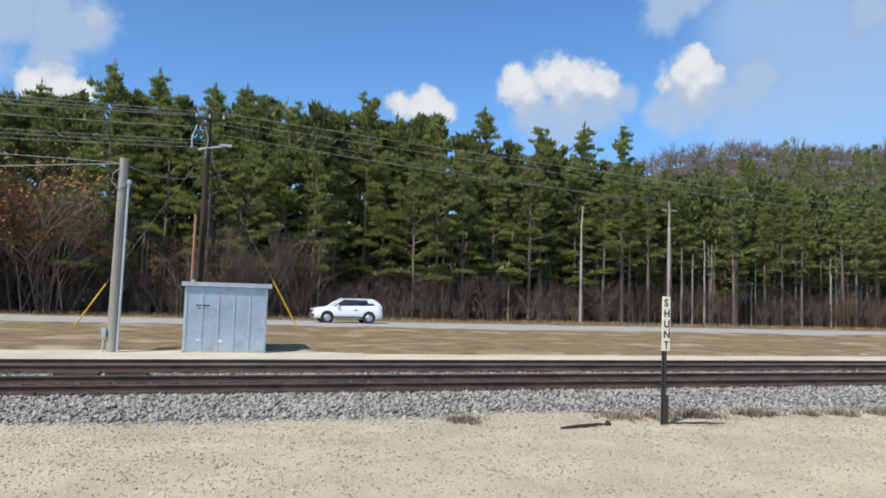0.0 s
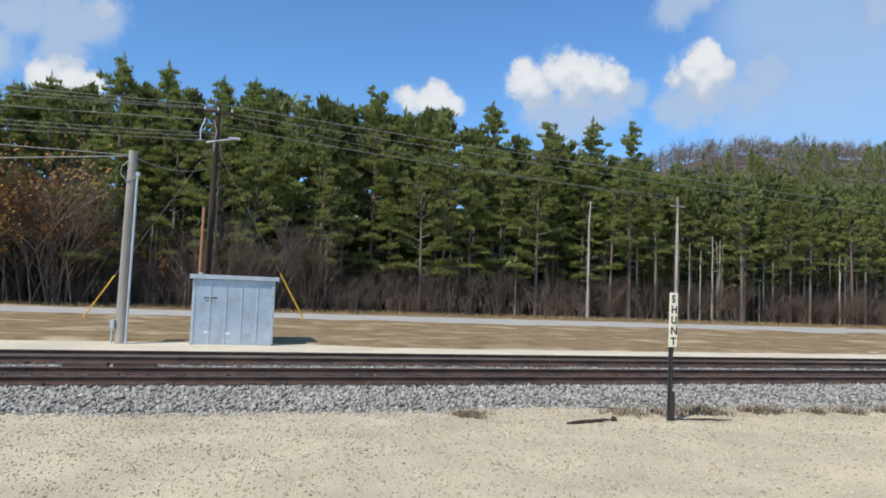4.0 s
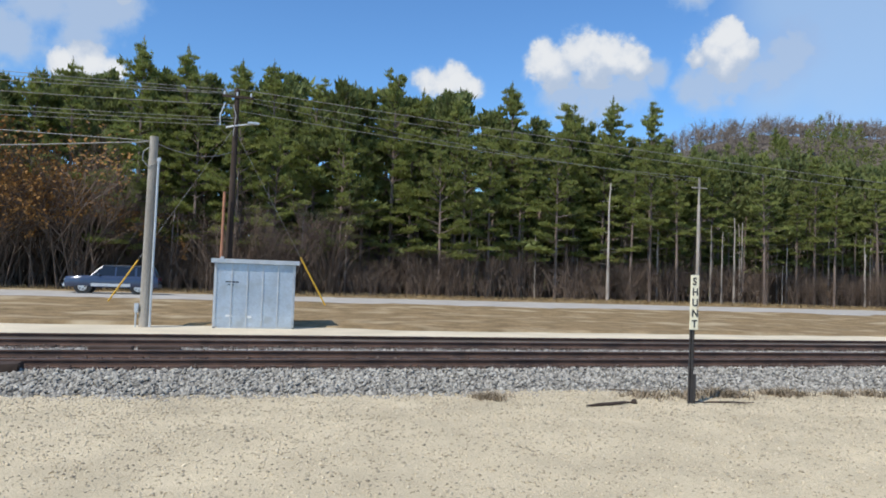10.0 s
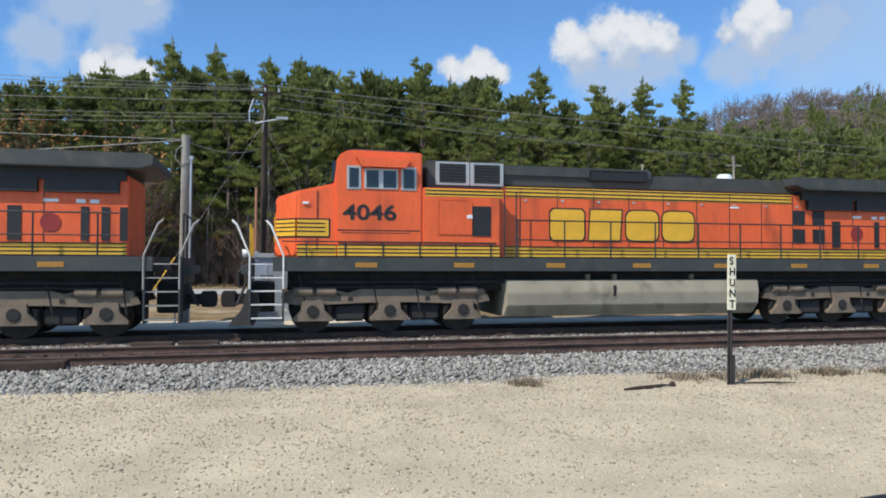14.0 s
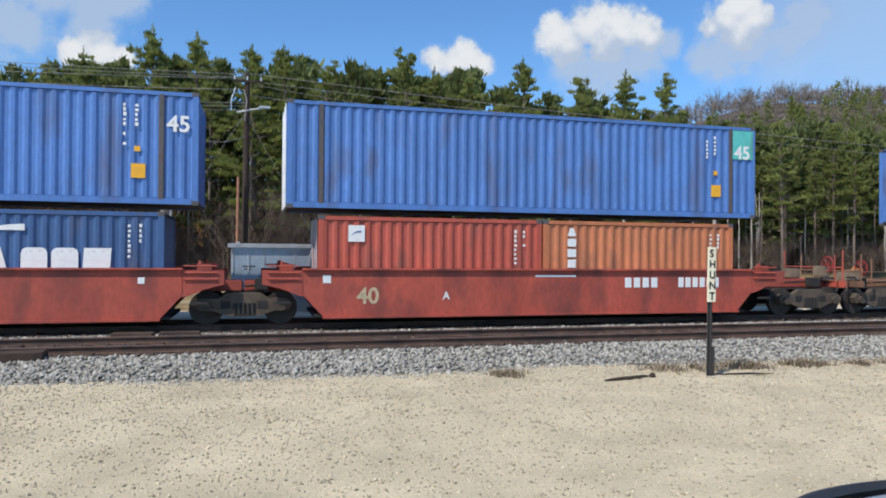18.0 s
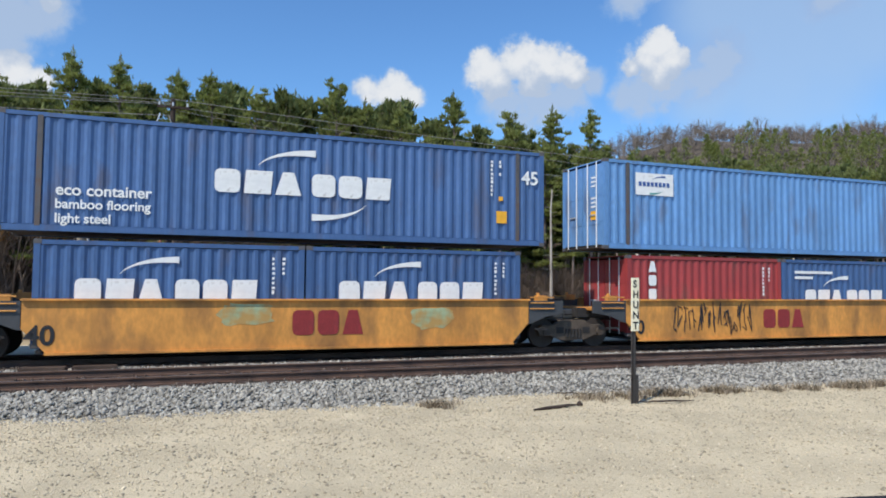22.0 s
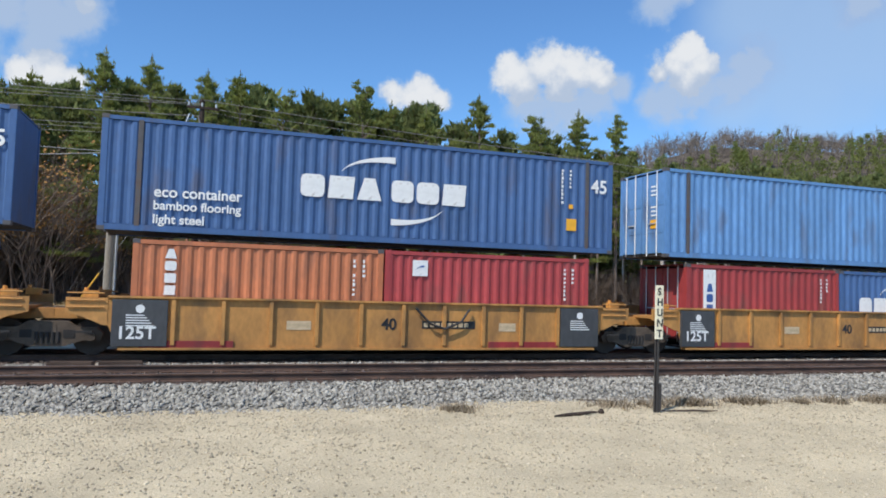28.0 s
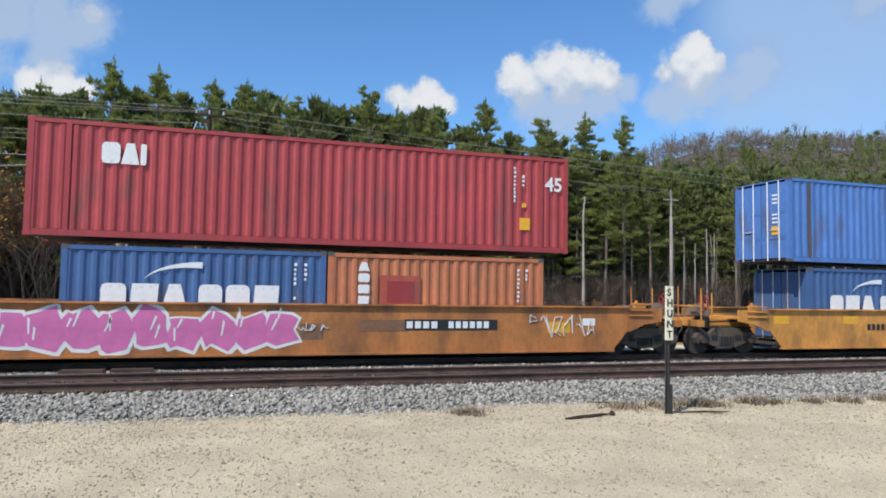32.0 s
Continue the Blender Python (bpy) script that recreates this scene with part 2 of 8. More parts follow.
M_STICKER = mat("amber_sticker", (0.85, 0.42, 0.03), 0.6, vary=0.08)
M_REFLECT = mat("amber_reflector_patch", (0.80, 0.40, 0.03), 0.55, vary=0.1)
M_GLASS = mat("tinted_window", (0.012, 0.014, 0.018), 0.05, vary=0.05, spec=0.7)
M_TYRE = mat("black_tyre", (0.025, 0.025, 0.025), 0.85, vary=0.2)
M_RIM = mat("alloy_rim", (0.60, 0.60, 0.60), 0.35, 0.7, vary=0.08)
M_BOGIE = mat("dusty_bogie_steel", (0.205, 0.155, 0.108), 0.85, vary=0.3, scale=3, dirt=(0.22, 0.16, 0.11), dirt_amount=0.4, dirt_scale=3, bump=0.3)
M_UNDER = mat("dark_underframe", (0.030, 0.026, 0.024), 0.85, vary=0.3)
M_WHEEL = mat("brown_wheel_steel", (0.050, 0.038, 0.031), 0.75, 0.1, vary=0.2)


# ---- mesh helpers ----
def box(bm, x0, x1, y0, y1, z0, z1):
    v = [bm.verts.new((x, y, z)) for x in (x0, x1) for y in (y0, y1) for z in (z0, z1)]
    for f in ((0, 1, 3, 2), (4, 6, 7, 5), (0, 4, 5, 1), (2, 3, 7, 6), (0, 2, 6, 4), (1, 5, 7, 3)):
        bm.faces.new([v[i] for i in f])


def rod(bm, a, b, r, r2=None, seg=8, caps=True):
    a, b = Vector(a), Vector(b)
    r2 = r if r2 is None else r2
    d = (b - a).normalized()
    u = d.orthogonal().normalized()
    w = d.cross(u)
    rings = []
    for p, rr in ((a, r), (b, r2)):
        rings.append([bm.verts.new(p + (u * math.cos(k * math.tau / seg) + w * math.sin(k * math.tau / seg)) * rr) for k in range(seg)])
    for k in range(seg):
        bm.faces.new((rings[0][k], rings[0][(k + 1) % seg], rings[1][(k + 1) % seg], rings[1][k]))
    if caps:
        bm.faces.new(rings[0][::-1])
        bm.faces.new(rings[1])


def prism(bm, pts, y0, y1):
    """An outline in x and z, thickened from y0 to y1."""
    a = [bm.verts.new((x, y0, z)) for x, z in pts]
    b = [bm.verts.new((x, y1, z)) for x, z in pts]
    bm.faces.new(a)
    bm.faces.new(b[::-1])
    n = len(pts)
    for i in range(n):
        bm.faces.new((a[i], b[i], b[(i + 1) % n], a[(i + 1) % n]))


def mesh_of(bm, name, material=None, smooth=False, bevel=0.0):
    bmesh.ops.recalc_face_normals(bm, faces=bm.faces)
    if bevel:
        bmesh.ops.bevel(bm, geom=list(bm.edges), offset=bevel, segments=2, affect="EDGES", clamp_overlap=True)
    me = bpy.data.meshes.new(name)
    bm.to_mesh(me)
    bm.free()
    if material:
        me.materials.append(material)
    if smooth:
        for p in me.polygons:
            p.use_smooth = True
    return me


def part(name, bm, material, parent, label="", bevel=0.0, smooth=False):
    ob = new(name, mesh_of(bm, name, material, smooth, bevel))
    ob.parent = parent
    if label:
        ob["label"] = label
    return ob


def share(name, me, parent, material=None, label="", m=None):
    """An object on an existing mesh, with a paint of its own where one is given."""
    ob = new(name, me)
    ob.parent = parent
    if material:
        ob.material_slots[0].link = "OBJECT"
        ob.material_slots[0].material = material
    if label:
        ob["label"] = label
    if m is not None:
        ob.matrix_basis = m
    return ob


def thing(name, label, category, group="", at=None, kind=""):
    ob = new(name)
    ob.empty_display_size = 0.2
    if at is not None:
        ob.matrix_basis = at
    return tagged(ob, label, category, group, kind)


def fresh():
    return bmesh.new()


def boxes(*dims):
    bm = fresh()
    for d in dims:
        box(bm, *d)
    return bm


def rods(*runs, r=0.02, seg=8):
    bm = fresh()
    for a, b in runs:
        rod(bm, a, b, r, seg=seg)
    return bm


def raw(name, verts, faces, material, smooth=False):
    me = bpy.data.meshes.new(name)
    me.from_pydata([tuple(map(float, v)) for v in verts], [], [tuple(map(int, f)) for f in faces])
    me.materials.append(material)
    if smooth:
        for p in me.polygons:
            p.use_smooth = True
    return me


TEXTS = {}


def glyphs(body, vertical=False):
    cu = bpy.data.curves.new("t", "FONT")
    cu.body = body
    if vertical:
        cu.align_x, cu.space_line = "CENTER", 0.92
    cu.extrude = 0.002
    cu.offset = 0.022
    ob = bpy.data.objects.new("t", cu)
    scene.collection.objects.link(ob)
    bpy.context.view_layer.update()
    me = bpy.data.meshes.new_from_object(ob.evaluated_get(bpy.context.evaluated_depsgraph_get()))
    bpy.data.objects.remove(ob)
    co = np.array([v.co for v in me.vertices])
    return me, co.min(0), co.max(0)


def lettering(text, height, parent, material, x, y, z, name="lettering", vertical=False, squeeze=1.0, label="", word=""):
    """Words or numbers as thin plates on a side that faces -y; x, z: lower left corner. word: only the phrase's first or last word, in its place."""
    key = (text, vertical, word)
    if key not in TEXTS:
        me, lo, hi = glyphs("\n".join(text) if vertical else text, vertical)
        shift = 0.0
        if word:
            me, lo2, hi2 = glyphs(word)
            shift = hi[0] - hi2[0] if text.endswith(word) else 0.0
        for v in me.vertices:
            v.co = ((v.co.x + shift - lo[0]) / (hi[1] - lo[1]), (v.co.y - lo[1]) / (hi[1] - lo[1]), v.co.z)
        me.materials.clear()
        me.materials.append(M_WHITE)
        TEXTS[key] = me
    ob = share(name, TEXTS[key], parent, material, label)
    ob.matrix_basis = Matrix.Translation((x, y, z)) @ Matrix.Rotation(math.pi / 2, 4, "X") @ Matrix.Diagonal((height * squeeze, height, 1, 1))
    return ob


def grid(name, x0, x1, y0, y1, nx, ny, height, material, label, category, kind="structure"):
    xs, ys = np.linspace(x0, x1, nx), np.linspace(y0, y1, ny)
    verts = [(x, y, height(x, y)) for y in ys for x in xs]
    faces = [(j * nx + i, j * nx + i + 1, (j + 1) * nx + i + 1, (j + 1) * nx + i) for j in range(ny - 1) for i in range(nx - 1)]
    return tagged(new(name, raw(name, verts, faces, material, True)), label, category, kind=kind)

# ---- ground ----
LOT = -0.32
FAR_TRACK, NEAR_TRACK = 19.3, 15.5


def wob(x, y, s, a):
    return a * noise.noise((x * s, y * s, 3.1))


def hill(x, y):
    """The wooded bluff behind the pines, higher to the right."""
    d = (y - 92) / 120
    rise = max(0.0, min(1.0, d))
    rise = rise * rise * (3 - 2 * rise)
    side = max(0.0, min(1.0, (x - 10) / 160))
    return rise * (8 + 46 * side + 0.10 * max(0.0, min(400.0, x - 170))) + wob(x, y, 0.02, 3.0) * rise


def ground_height(x, y):
    if y < 11.5 or y < 14:
        return LOT - 0.06
    if y < 20.6:
        return -0.42
    return -0.07 + hill(x, y)


xs = np.concatenate([np.linspace(-1500, -120, 12), np.linspace(-100, 260, 46), np.linspace(290, 2500, 16)])
ys = np.concatenate([np.linspace(-900, -30, 8), [-10, 0, 5, 10, 12.5, 14.0, 20.6, 21.0], np.linspace(25, 90, 14), np.linspace(96, 260, 24), np.linspace(300, 3000, 14)])
verts = [(x, y, ground_height(x, y)) for y in ys for x in xs]
nx = len(xs)
faces = [(j * nx + i, j * nx + i + 1, (j + 1) * nx + i + 1, (j + 1) * nx + i) for j in range(len(ys) - 1) for i in range(nx - 1)]
tagged(new("ground", raw("ground", verts, faces, M_HILL, True)), "brown leaf-littered earth rising into a wooded bluff", "ground", kind="structure")


def toe(x):
    return 12.25 - 0.05 * x + 0.25 * noise.noise((x * 0.35, 0, 0))


grid("gravel_lot", -60, 90, -25, 13.4, 220, 70, lambda x, y: LOT + wob(x, y, 0.25, 0.03) + wob(x, y, 1.3, 0.008) - (0.12 if y > 12.9 else 0), M_LOT,
     "pale crushed-limestone lot with scattered pebbles", "gravel lot")


def bed_height(x, y):
    if y < 14.1:
        k = max(0.0, min(1.0, (y - toe(x) + 0.1) / (14.1 - toe(x) + 0.1)))
        return LOT - 0.05 + k * (0.05 - LOT - 0.17) + wob(x, y, 1.2, 0.03)
    if 16.5 < y < 18.3:
        return -0.15 + wob(x, y, 1.5, 0.02)
    if y > 20.3:
        return -0.17 - (y - 20.3) * 0.1
    return -0.17 + wob(x, y, 1.5, 0.015)


grid("ballast_bed", -60, 110, 11.4, 21.2, 240, 46, bed_height, M_BALLAST_BED, "grey crushed-stone ballast bed under two tracks", "ballast")
grid("access_road", -60, 120, 20.45, 23.6, 150, 12, lambda x, y: -0.03 + wob(x, y, 0.4, 0.02) - (0.22 if y < 20.6 else 0), M_STRIP, "pale gravel service strip along the track", "service road")
def strip_edge(x):
    """Where the verge meets the service strip: wider beside the shed."""
    k = max(0.0, min(1.0, (x - 1.8) / 4.0))
    return 23.4 - 1.15 * k * k * (3 - 2 * k) + 0.18 * noise.noise((x * 0.5, 7.0, 0))


grid("verge", -80, 160, 21.6, 40.6, 320, 90, lambda x, y: -0.01 + wob(x, y, 0.18, 0.10) + wob(x, y, 1.1, 0.04) + 0.05 - (0.2 if y > 40.2 else 0.0) - 0.30 * max(0.0, min(1.0, (strip_edge(x) + 0.1 - y) / 0.4)), M_GRASS,
     "dormant brown grass verge between track and road", "grass")
grid("road", -200, 400, 39.6, 49.6, 120, 8, lambda x, y: 0.02 - 0.004 * abs(y - 44.6), M_ROAD, "worn pale asphalt two-lane highway", "road")
for yl in (40.5, 48.9):
    grid("road_line", -200, 400, yl - 0.06, yl + 0.06, 60, 2, lambda x, y: 0.02 - 0.004 * abs(y - 44.6) + 0.004, M_LINE, "faded painted edge line on asphalt", "road marking")
grid("far_verge", -160, 260, 49.2, 56.5, 160, 14, lambda x, y: 0.0 + wob(x, y, 0.3, 0.10) - (0.2 if y < 49.4 else 0), M_GRASS, "strip of dry grass along the pine wood", "grass")
grid("forest_floor", -160, 260, 56, 100, 120, 24, lambda x, y: 0.02 + wob(x, y, 0.2, 0.15) + hill(x, y), M_LITTER, "dark leaf litter under the pines", "forest floor")


# loose stones
def stones(name, n, place, size, material, label, category):
    rng = np.random.default_rng(len(name) * 7 + n)
    base = np.array([(1, 0, 0), (0, 1, 0), (-1, 0, 0), (0, -1, 0), (0, 0, 1), (0, 0, -1)], float)
    tris = np.array([(0, 1, 4), (1, 2, 4), (2, 3, 4), (3, 0, 4), (1, 0, 5), (2, 1, 5), (3, 2, 5), (0, 3, 5)])
    pts = np.array([place(rng) for _ in range(n)])
    s = size[0] + (size[1] - size[0]) * rng.random(n) ** 2
    v = base[None] * (0.65 + 0.7 * rng.random((n, 6, 1)))
    a = rng.random(n) * math.tau
    c, sn = np.cos(a), np.sin(a)
    v = v + rng.normal(0, 0.18, v.shape)
    x = v[..., 0] * c[:, None] - v[..., 1] * sn[:, None]
    y = v[..., 0] * sn[:, None] + v[..., 1] * c[:, None]
    v = np.stack([x, y, v[..., 2] * 0.75], -1) * s[:, None, None] + pts[:, None]
    f = (tris[None] + 6 * np.arange(n)[:, None, None]).reshape(-1, 3)
    me = bpy.data.meshes.new(name)
    me.vertices.add(n * 6)
    me.vertices.foreach_set("co", v.reshape(-1))
    me.loops.add(len(f) * 3)
    me.loops.foreach_set("vertex_index", f.reshape(-1))
    me.polygons.add(len(f))
    me.polygons.foreach_set("loop_start", np.arange(0, len(f) * 3, 3))
    me.update(calc_edges=True)
    me.materials.append(material)
    return tagged(new(name, me), label, category, kind="stuff")


def on_shoulder(r):
    x = -9 + 50 * r.random() ** 1.25
    y = toe(x) - 0.25 + (14.25 - toe(x) + 0.25) * r.random() ** 0.85
    return (x, y, bed_height(x, y) + 0.01 + 0.02 * r.random())


def between_tracks(r):
    x = -9 + 50 * r.random() ** 1.2
    y = 16.95 + 0.65 * r.random()
    return (x, y, bed_height(x, y) + 0.02)


def in_cribs(r):
    x = -9 + 50 * r.random() ** 1.2
    y = 14.2 + 2.75 * r.random() if r.random() < 0.45 else 17.55 + 3.0 * r.random()
    return (x, y, -0.160 + 0.02 * r.random())


def on_lot(r):
    x, y = -8 + 30 * r.random(), 2.5 + 9.9 * r.random() ** 0.62
    return (x, y, LOT + wob(x, y, 0.25, 0.03) + wob(x, y, 1.3, 0.008) + 0.003)


stones("ballast_stones", 26000, on_shoulder, (0.03, 0.065), M_BALLAST, "grey angular ballast stones on the track shoulder", "ballast stones")
stones("track_gap_stones", 3600, between_tracks, (0.03, 0.055), M_BALLAST, "grey ballast stones between the two tracks", "ballast stones")
stones("crib_stones", 14000, in_cribs, (0.03, 0.05), M_BALLAST_DARK, "oily brown ballast stones among the ties", "ballast stones")
stones("pebbles", 60000, on_lot, (0.006, 0.026), M_PEBBLE, "pale limestone pebbles strewn over the lot", "pebbles")


# ---- tracks ----
TIE_MESH = mesh_of(boxes((-0.115, 0.115, -1.3, 1.3, -0.30, -0.135)), "tie", M_TIE, bevel=0.012)
PLATE_MESH = mesh_of(boxes((-0.09, 0.09, -0.17, 0.17, -0.137, -0.125)), "tie_plate", M_RAIL)
RAIL_OUT = [(-0.075, -0.155), (0.075, -0.155), (0.075, -0.143), (0.012, -0.125), (0.010, -0.045), (0.036, -0.032), (0.036, -0.008),
            (0.026, 0.0), (-0.026, 0.0), (-0.036, -0.008), (-0.036, -0.032), (-0.010, -0.045), (-0.012, -0.125), (-0.075, -0.143)]


def track(y, label):
    root = thing("railway_track", label, "railway track", "parallel tracks", pose(0, y, 0))
    for side in (-1, 1):
        bm = fresh()
        a = [bm.verts.new((-250, side * 0.7525 + u, w)) for u, w in RAIL_OUT]
        b = [bm.verts.new((700, side * 0.7525 + u, w)) for u, w in RAIL_OUT]
        for i in range(len(a)):
            f = bm.faces.new((a[i], b[i], b[(i + 1) % len(a)], a[(i + 1) % len(a)]))
            f.material_index = 1 if i == 7 else 0
        me = mesh_of(bm, "rail", M_RAIL)
        me.materials.append(M_RAILTOP)
        rail = new("rail", me)
        rail.parent = root
        rail["label"] = "rusty steel rail with a worn bright head"
    rng = random.Random(int(y))
    for i in range(100):
        x = -12 + i * 0.53
        t = share("tie", TIE_MESH, root, m=pose(x + rng.uniform(-0.03, 0.03), rng.uniform(-0.05, 0.05), rng.uniform(-0.015, 0.01), 0, 0, rng.uniform(-1, 1)))
        for side in (-1, 1):
            share("tie_plate", PLATE_MESH, t, m=pose(0, side * 0.7525, 0))
    bm = fresh()
    for i in list(range(100, 420)) + list(range(-90, 0)):
        x = -12 + i * 0.53
        box(bm, x - 0.115, x + 0.115, -1.3, 1.3, -0.3, -0.137)
    far = part("far_ties", bm, M_TIE, root, "dark ties running into the distance")
    far["kind"] = "stuff"
    return root


track(NEAR_TRACK, "empty railway track with rusty rails on dark ties")
track(FAR_TRACK, "railway track with rusty rails that carries the train")

# ---- trees ----
def tube(V, F, a, b, ra, rb, seg=5):
    a, b = Vector(a), Vector(b)
    d = (b - a)
    if d.length < 1e-5:
        return
    d.normalize()
    u = d.orthogonal().normalized()
    w = d.cross(u)
    n = len(V)
    for p, r in ((a, ra), (b, rb)):
        for k in range(seg):
            V.append(tuple(p + (u * math.cos(k * math.tau / seg) + w * math.sin(k * math.tau / seg)) * r))
    for k in range(seg):
        F.append((n + k, n + (k + 1) % seg, n + seg + (k + 1) % seg, n + seg + k))


def tuft(V, F, rng, p, out, size, n, rise=0.22, thin=0.19):
    """A spray of needle bundles round a twig's end."""
    p = Vector(p)
    for _ in range(n):
        d = Vector((rng.gauss(0, 0.55), rng.gauss(0, 0.55), rng.gauss(rise, 0.30))) + out * 0.6
        d.normalize()
        L = size * rng.uniform(0.6, 1.25)
        side = d.cross(Vector((rng.gauss(0, 0.7), rng.gauss(0, 0.7), rng.gauss(0, 0.7)))).normalized() * L * thin * rng.uniform(0.7, 1.3)
        o = p + Vector((rng.gauss(0, 0.28), rng.gauss(0, 0.28), rng.gauss(0, 0.10))) * size
        k = len(V)
        V.extend([tuple(o - side), tuple(o + side), tuple(o + d * L)])
        F.append((k, k + 1, k + 2))


def bough(V, F, rng, p0, tip, L, lat, dense, size, up, thin, count, inner=0.42):
    """A branch's foliage: sprays in a ragged pad over its outer part, flat beneath and domed above."""
    axis = (tip - p0).normalized()
    clumps = max(2, int(L * 1.5))
    for c in range(clumps):
        f = inner + (1.04 - inner) * (c + rng.random()) / clumps
        side = rng.uniform(-1, 1) * 0.30 * L * math.sin(min(1.0, (1.10 - f) / 0.66) * 2.2)
        mid = p0.lerp(tip, f) + lat * side
        r = rng.uniform(0.34, 0.66) * min(0.40 + 0.22 * L, 1.3) * (1.15 - 0.45 * up)
        n = max(5, int(26 * dense * r / 0.5))
        for _ in range(n):
            a, q = rng.uniform(0, math.tau), rng.random() ** 0.55
            o = Vector((math.cos(a) * q * r, math.sin(a) * q * r, abs(rng.gauss(0, 0.30)) * r * (1.15 - q) + 0.02))
            d = o.normalized() * 0.55 + axis * (0.35 + up)
            tuft(V, F, rng, mid + o, d, size * rng.uniform(0.7, 1.25), count, up, thin)


def pine_meshes(seed, H, crown_from, spread, dense, dark=False):
    rng = random.Random(seed)
    TV, TF, CV, CF = [], [], [], []
    lean = (rng.uniform(-0.25, 0.25), rng.uniform(-0.25, 0.25))
    prev = None
    for i in range(9):
        k = i / 8
        p = (lean[0] * k * k * 2, lean[1] * k * k * 2, H * k)
        r = 0.17 * (H / 18) * (1 - k) ** 0.8 + 0.015
        if prev:
            tube(TV, TF, prev[0], p, prev[1], r, 7)
        prev = (p, r)
    for i in range(26):
        zz = H * rng.uniform(0.06, crown_from + 0.20)
        a = rng.uniform(0, math.tau)
        L = rng.uniform(0.5, 2.4)
        tube(TV, TF, (0, 0, zz), (math.cos(a) * L, math.sin(a) * L, zz + rng.uniform(-0.35, 0.15)), 0.024, 0.007, 3)
    near = dense > 0.7
    z = H * crown_from
    size = 0.34 if near else 0.60
    while z < H * 0.93:
        k = max(0.0, (z / H - crown_from) / (1 - crown_from))
        reach = spread * (0.80 + 0.20 * min(1, k * 5)) * (1 - k) ** 0.92 * rng.uniform(0.75, 1.2) + 0.15
        nb = rng.choice((2, 2, 3)) if k < 0.35 else rng.choice((3, 4)) if k < 0.7 else rng.choice((3, 4, 5))
        a0 = rng.uniform(0, math.tau)
        for b in range(nb):
            a = a0 + b * math.tau / nb + rng.uniform(-0.5, 0.5)
            L = reach * rng.uniform(0.5, 1.3)
            out = Vector((math.cos(a), math.sin(a), 0))
            lat = Vector((-out.y, out.x, 0))
            rise = 0.02 + 1.7 * k ** 1.5 + rng.uniform(-0.14, 0.26)
            p0 = Vector((0, 0, z + rng.uniform(-0.5, 0.5))) + Vector((lean[0], lean[1], 0)) * 2 * (z / H) ** 2
            tip = p0 + out * L + Vector((0, 0, L * rise))
            tube(TV, TF, p0, tip, 0.03 + 0.012 * L, 0.008, 3)
            bough(CV, CF, rng, p0, tip, L, lat, dense, size, 0.32 + 0.6 * k, 0.15 if near else 0.26, 5 if near else 4, 0.45 - 0.35 * k)
        z += rng.uniform(0.75, 1.45) * (H / 18) * (1.0 - 0.62 * k)
    # upright leader with a few short shoots round it
    base = Vector((lean[0] * 1.8, lean[1] * 1.8, H * 0.90))
    for i in range(6):
        a = rng.uniform(0, math.tau)
        foot = base + Vector((0, 0, -0.25 * i))
        w = 0.0 if i == 0 else rng.uniform(0.25, 0.75)
        tip = foot + Vector((math.cos(a) * w, math.sin(a) * w, H * 0.075 if i == 0 else rng.uniform(0.35, 0.9)))
        tube(TV, TF, foot, tip, 0.03, 0.008, 3)
        m = 9 if i == 0 else 4
        for j in range(m):
            q = j / (m - 1)
            tuft(CV, CF, rng, foot.lerp(tip, q), Vector((0, 0, 0.9)), (0.40 - 0.12 * q) * (1.0 if near else 1.35), 7, 1.0, 0.17)
    return raw("trunk", TV, TF, M_BARK), raw("crown", CV, CF, M_NEEDLE_DARK if dark else M_NEEDLE)


def make_pine(seed, H, crown_from, spread, blades, at, label, dark=False):
    tr, cr = pine_meshes(seed, H, crown_from, spread, blades, dark)
    root = thing("pine_tree", label, "pine tree", "pines of the roadside wood", at)
    share("trunk", tr, root)
    share("crown", cr, root)
    return root


AWAY = pose(0, 0, -500)
GREEN = "tall white pine with layered green boughs and bare lower trunk"
DEEP = "dense dark-green pine standing deeper in the wood"
specs = [(11, 18.5, 0.28, 3.8, 1.0), (12, 18.0, 0.22, 4.4, 1.0), (13, 19.0, 0.32, 3.1, 1.0), (14, 17.5, 0.26, 4.0, 1.0), (15, 18.5, 0.40, 2.8, 0.9), (16, 18.0, 0.36, 3.0, 0.9), (17, 18.5, 0.31, 3.4, 1.0)]
rng = random.Random(5)
row = []
x = -24.0
while x < 80:
    row.append((x + rng.uniform(-0.7, 0.7), 57.5 + rng.uniform(-2.0, 2.4)))
    x += rng.uniform(2.4, 3.4) if x < 30 else rng.uniform(1.7, 2.6)
back = []
for line, y in enumerate((61.5, 66.0, 71.5, 78.0)):
    x = -27.0 - line * 3
    while x < 90 + line * 12:
        back.append((x + rng.uniform(-1, 1), y + rng.uniform(-1.8, 1.8)))
        x += rng.uniform(2.8, 4.0) + line * 0.5


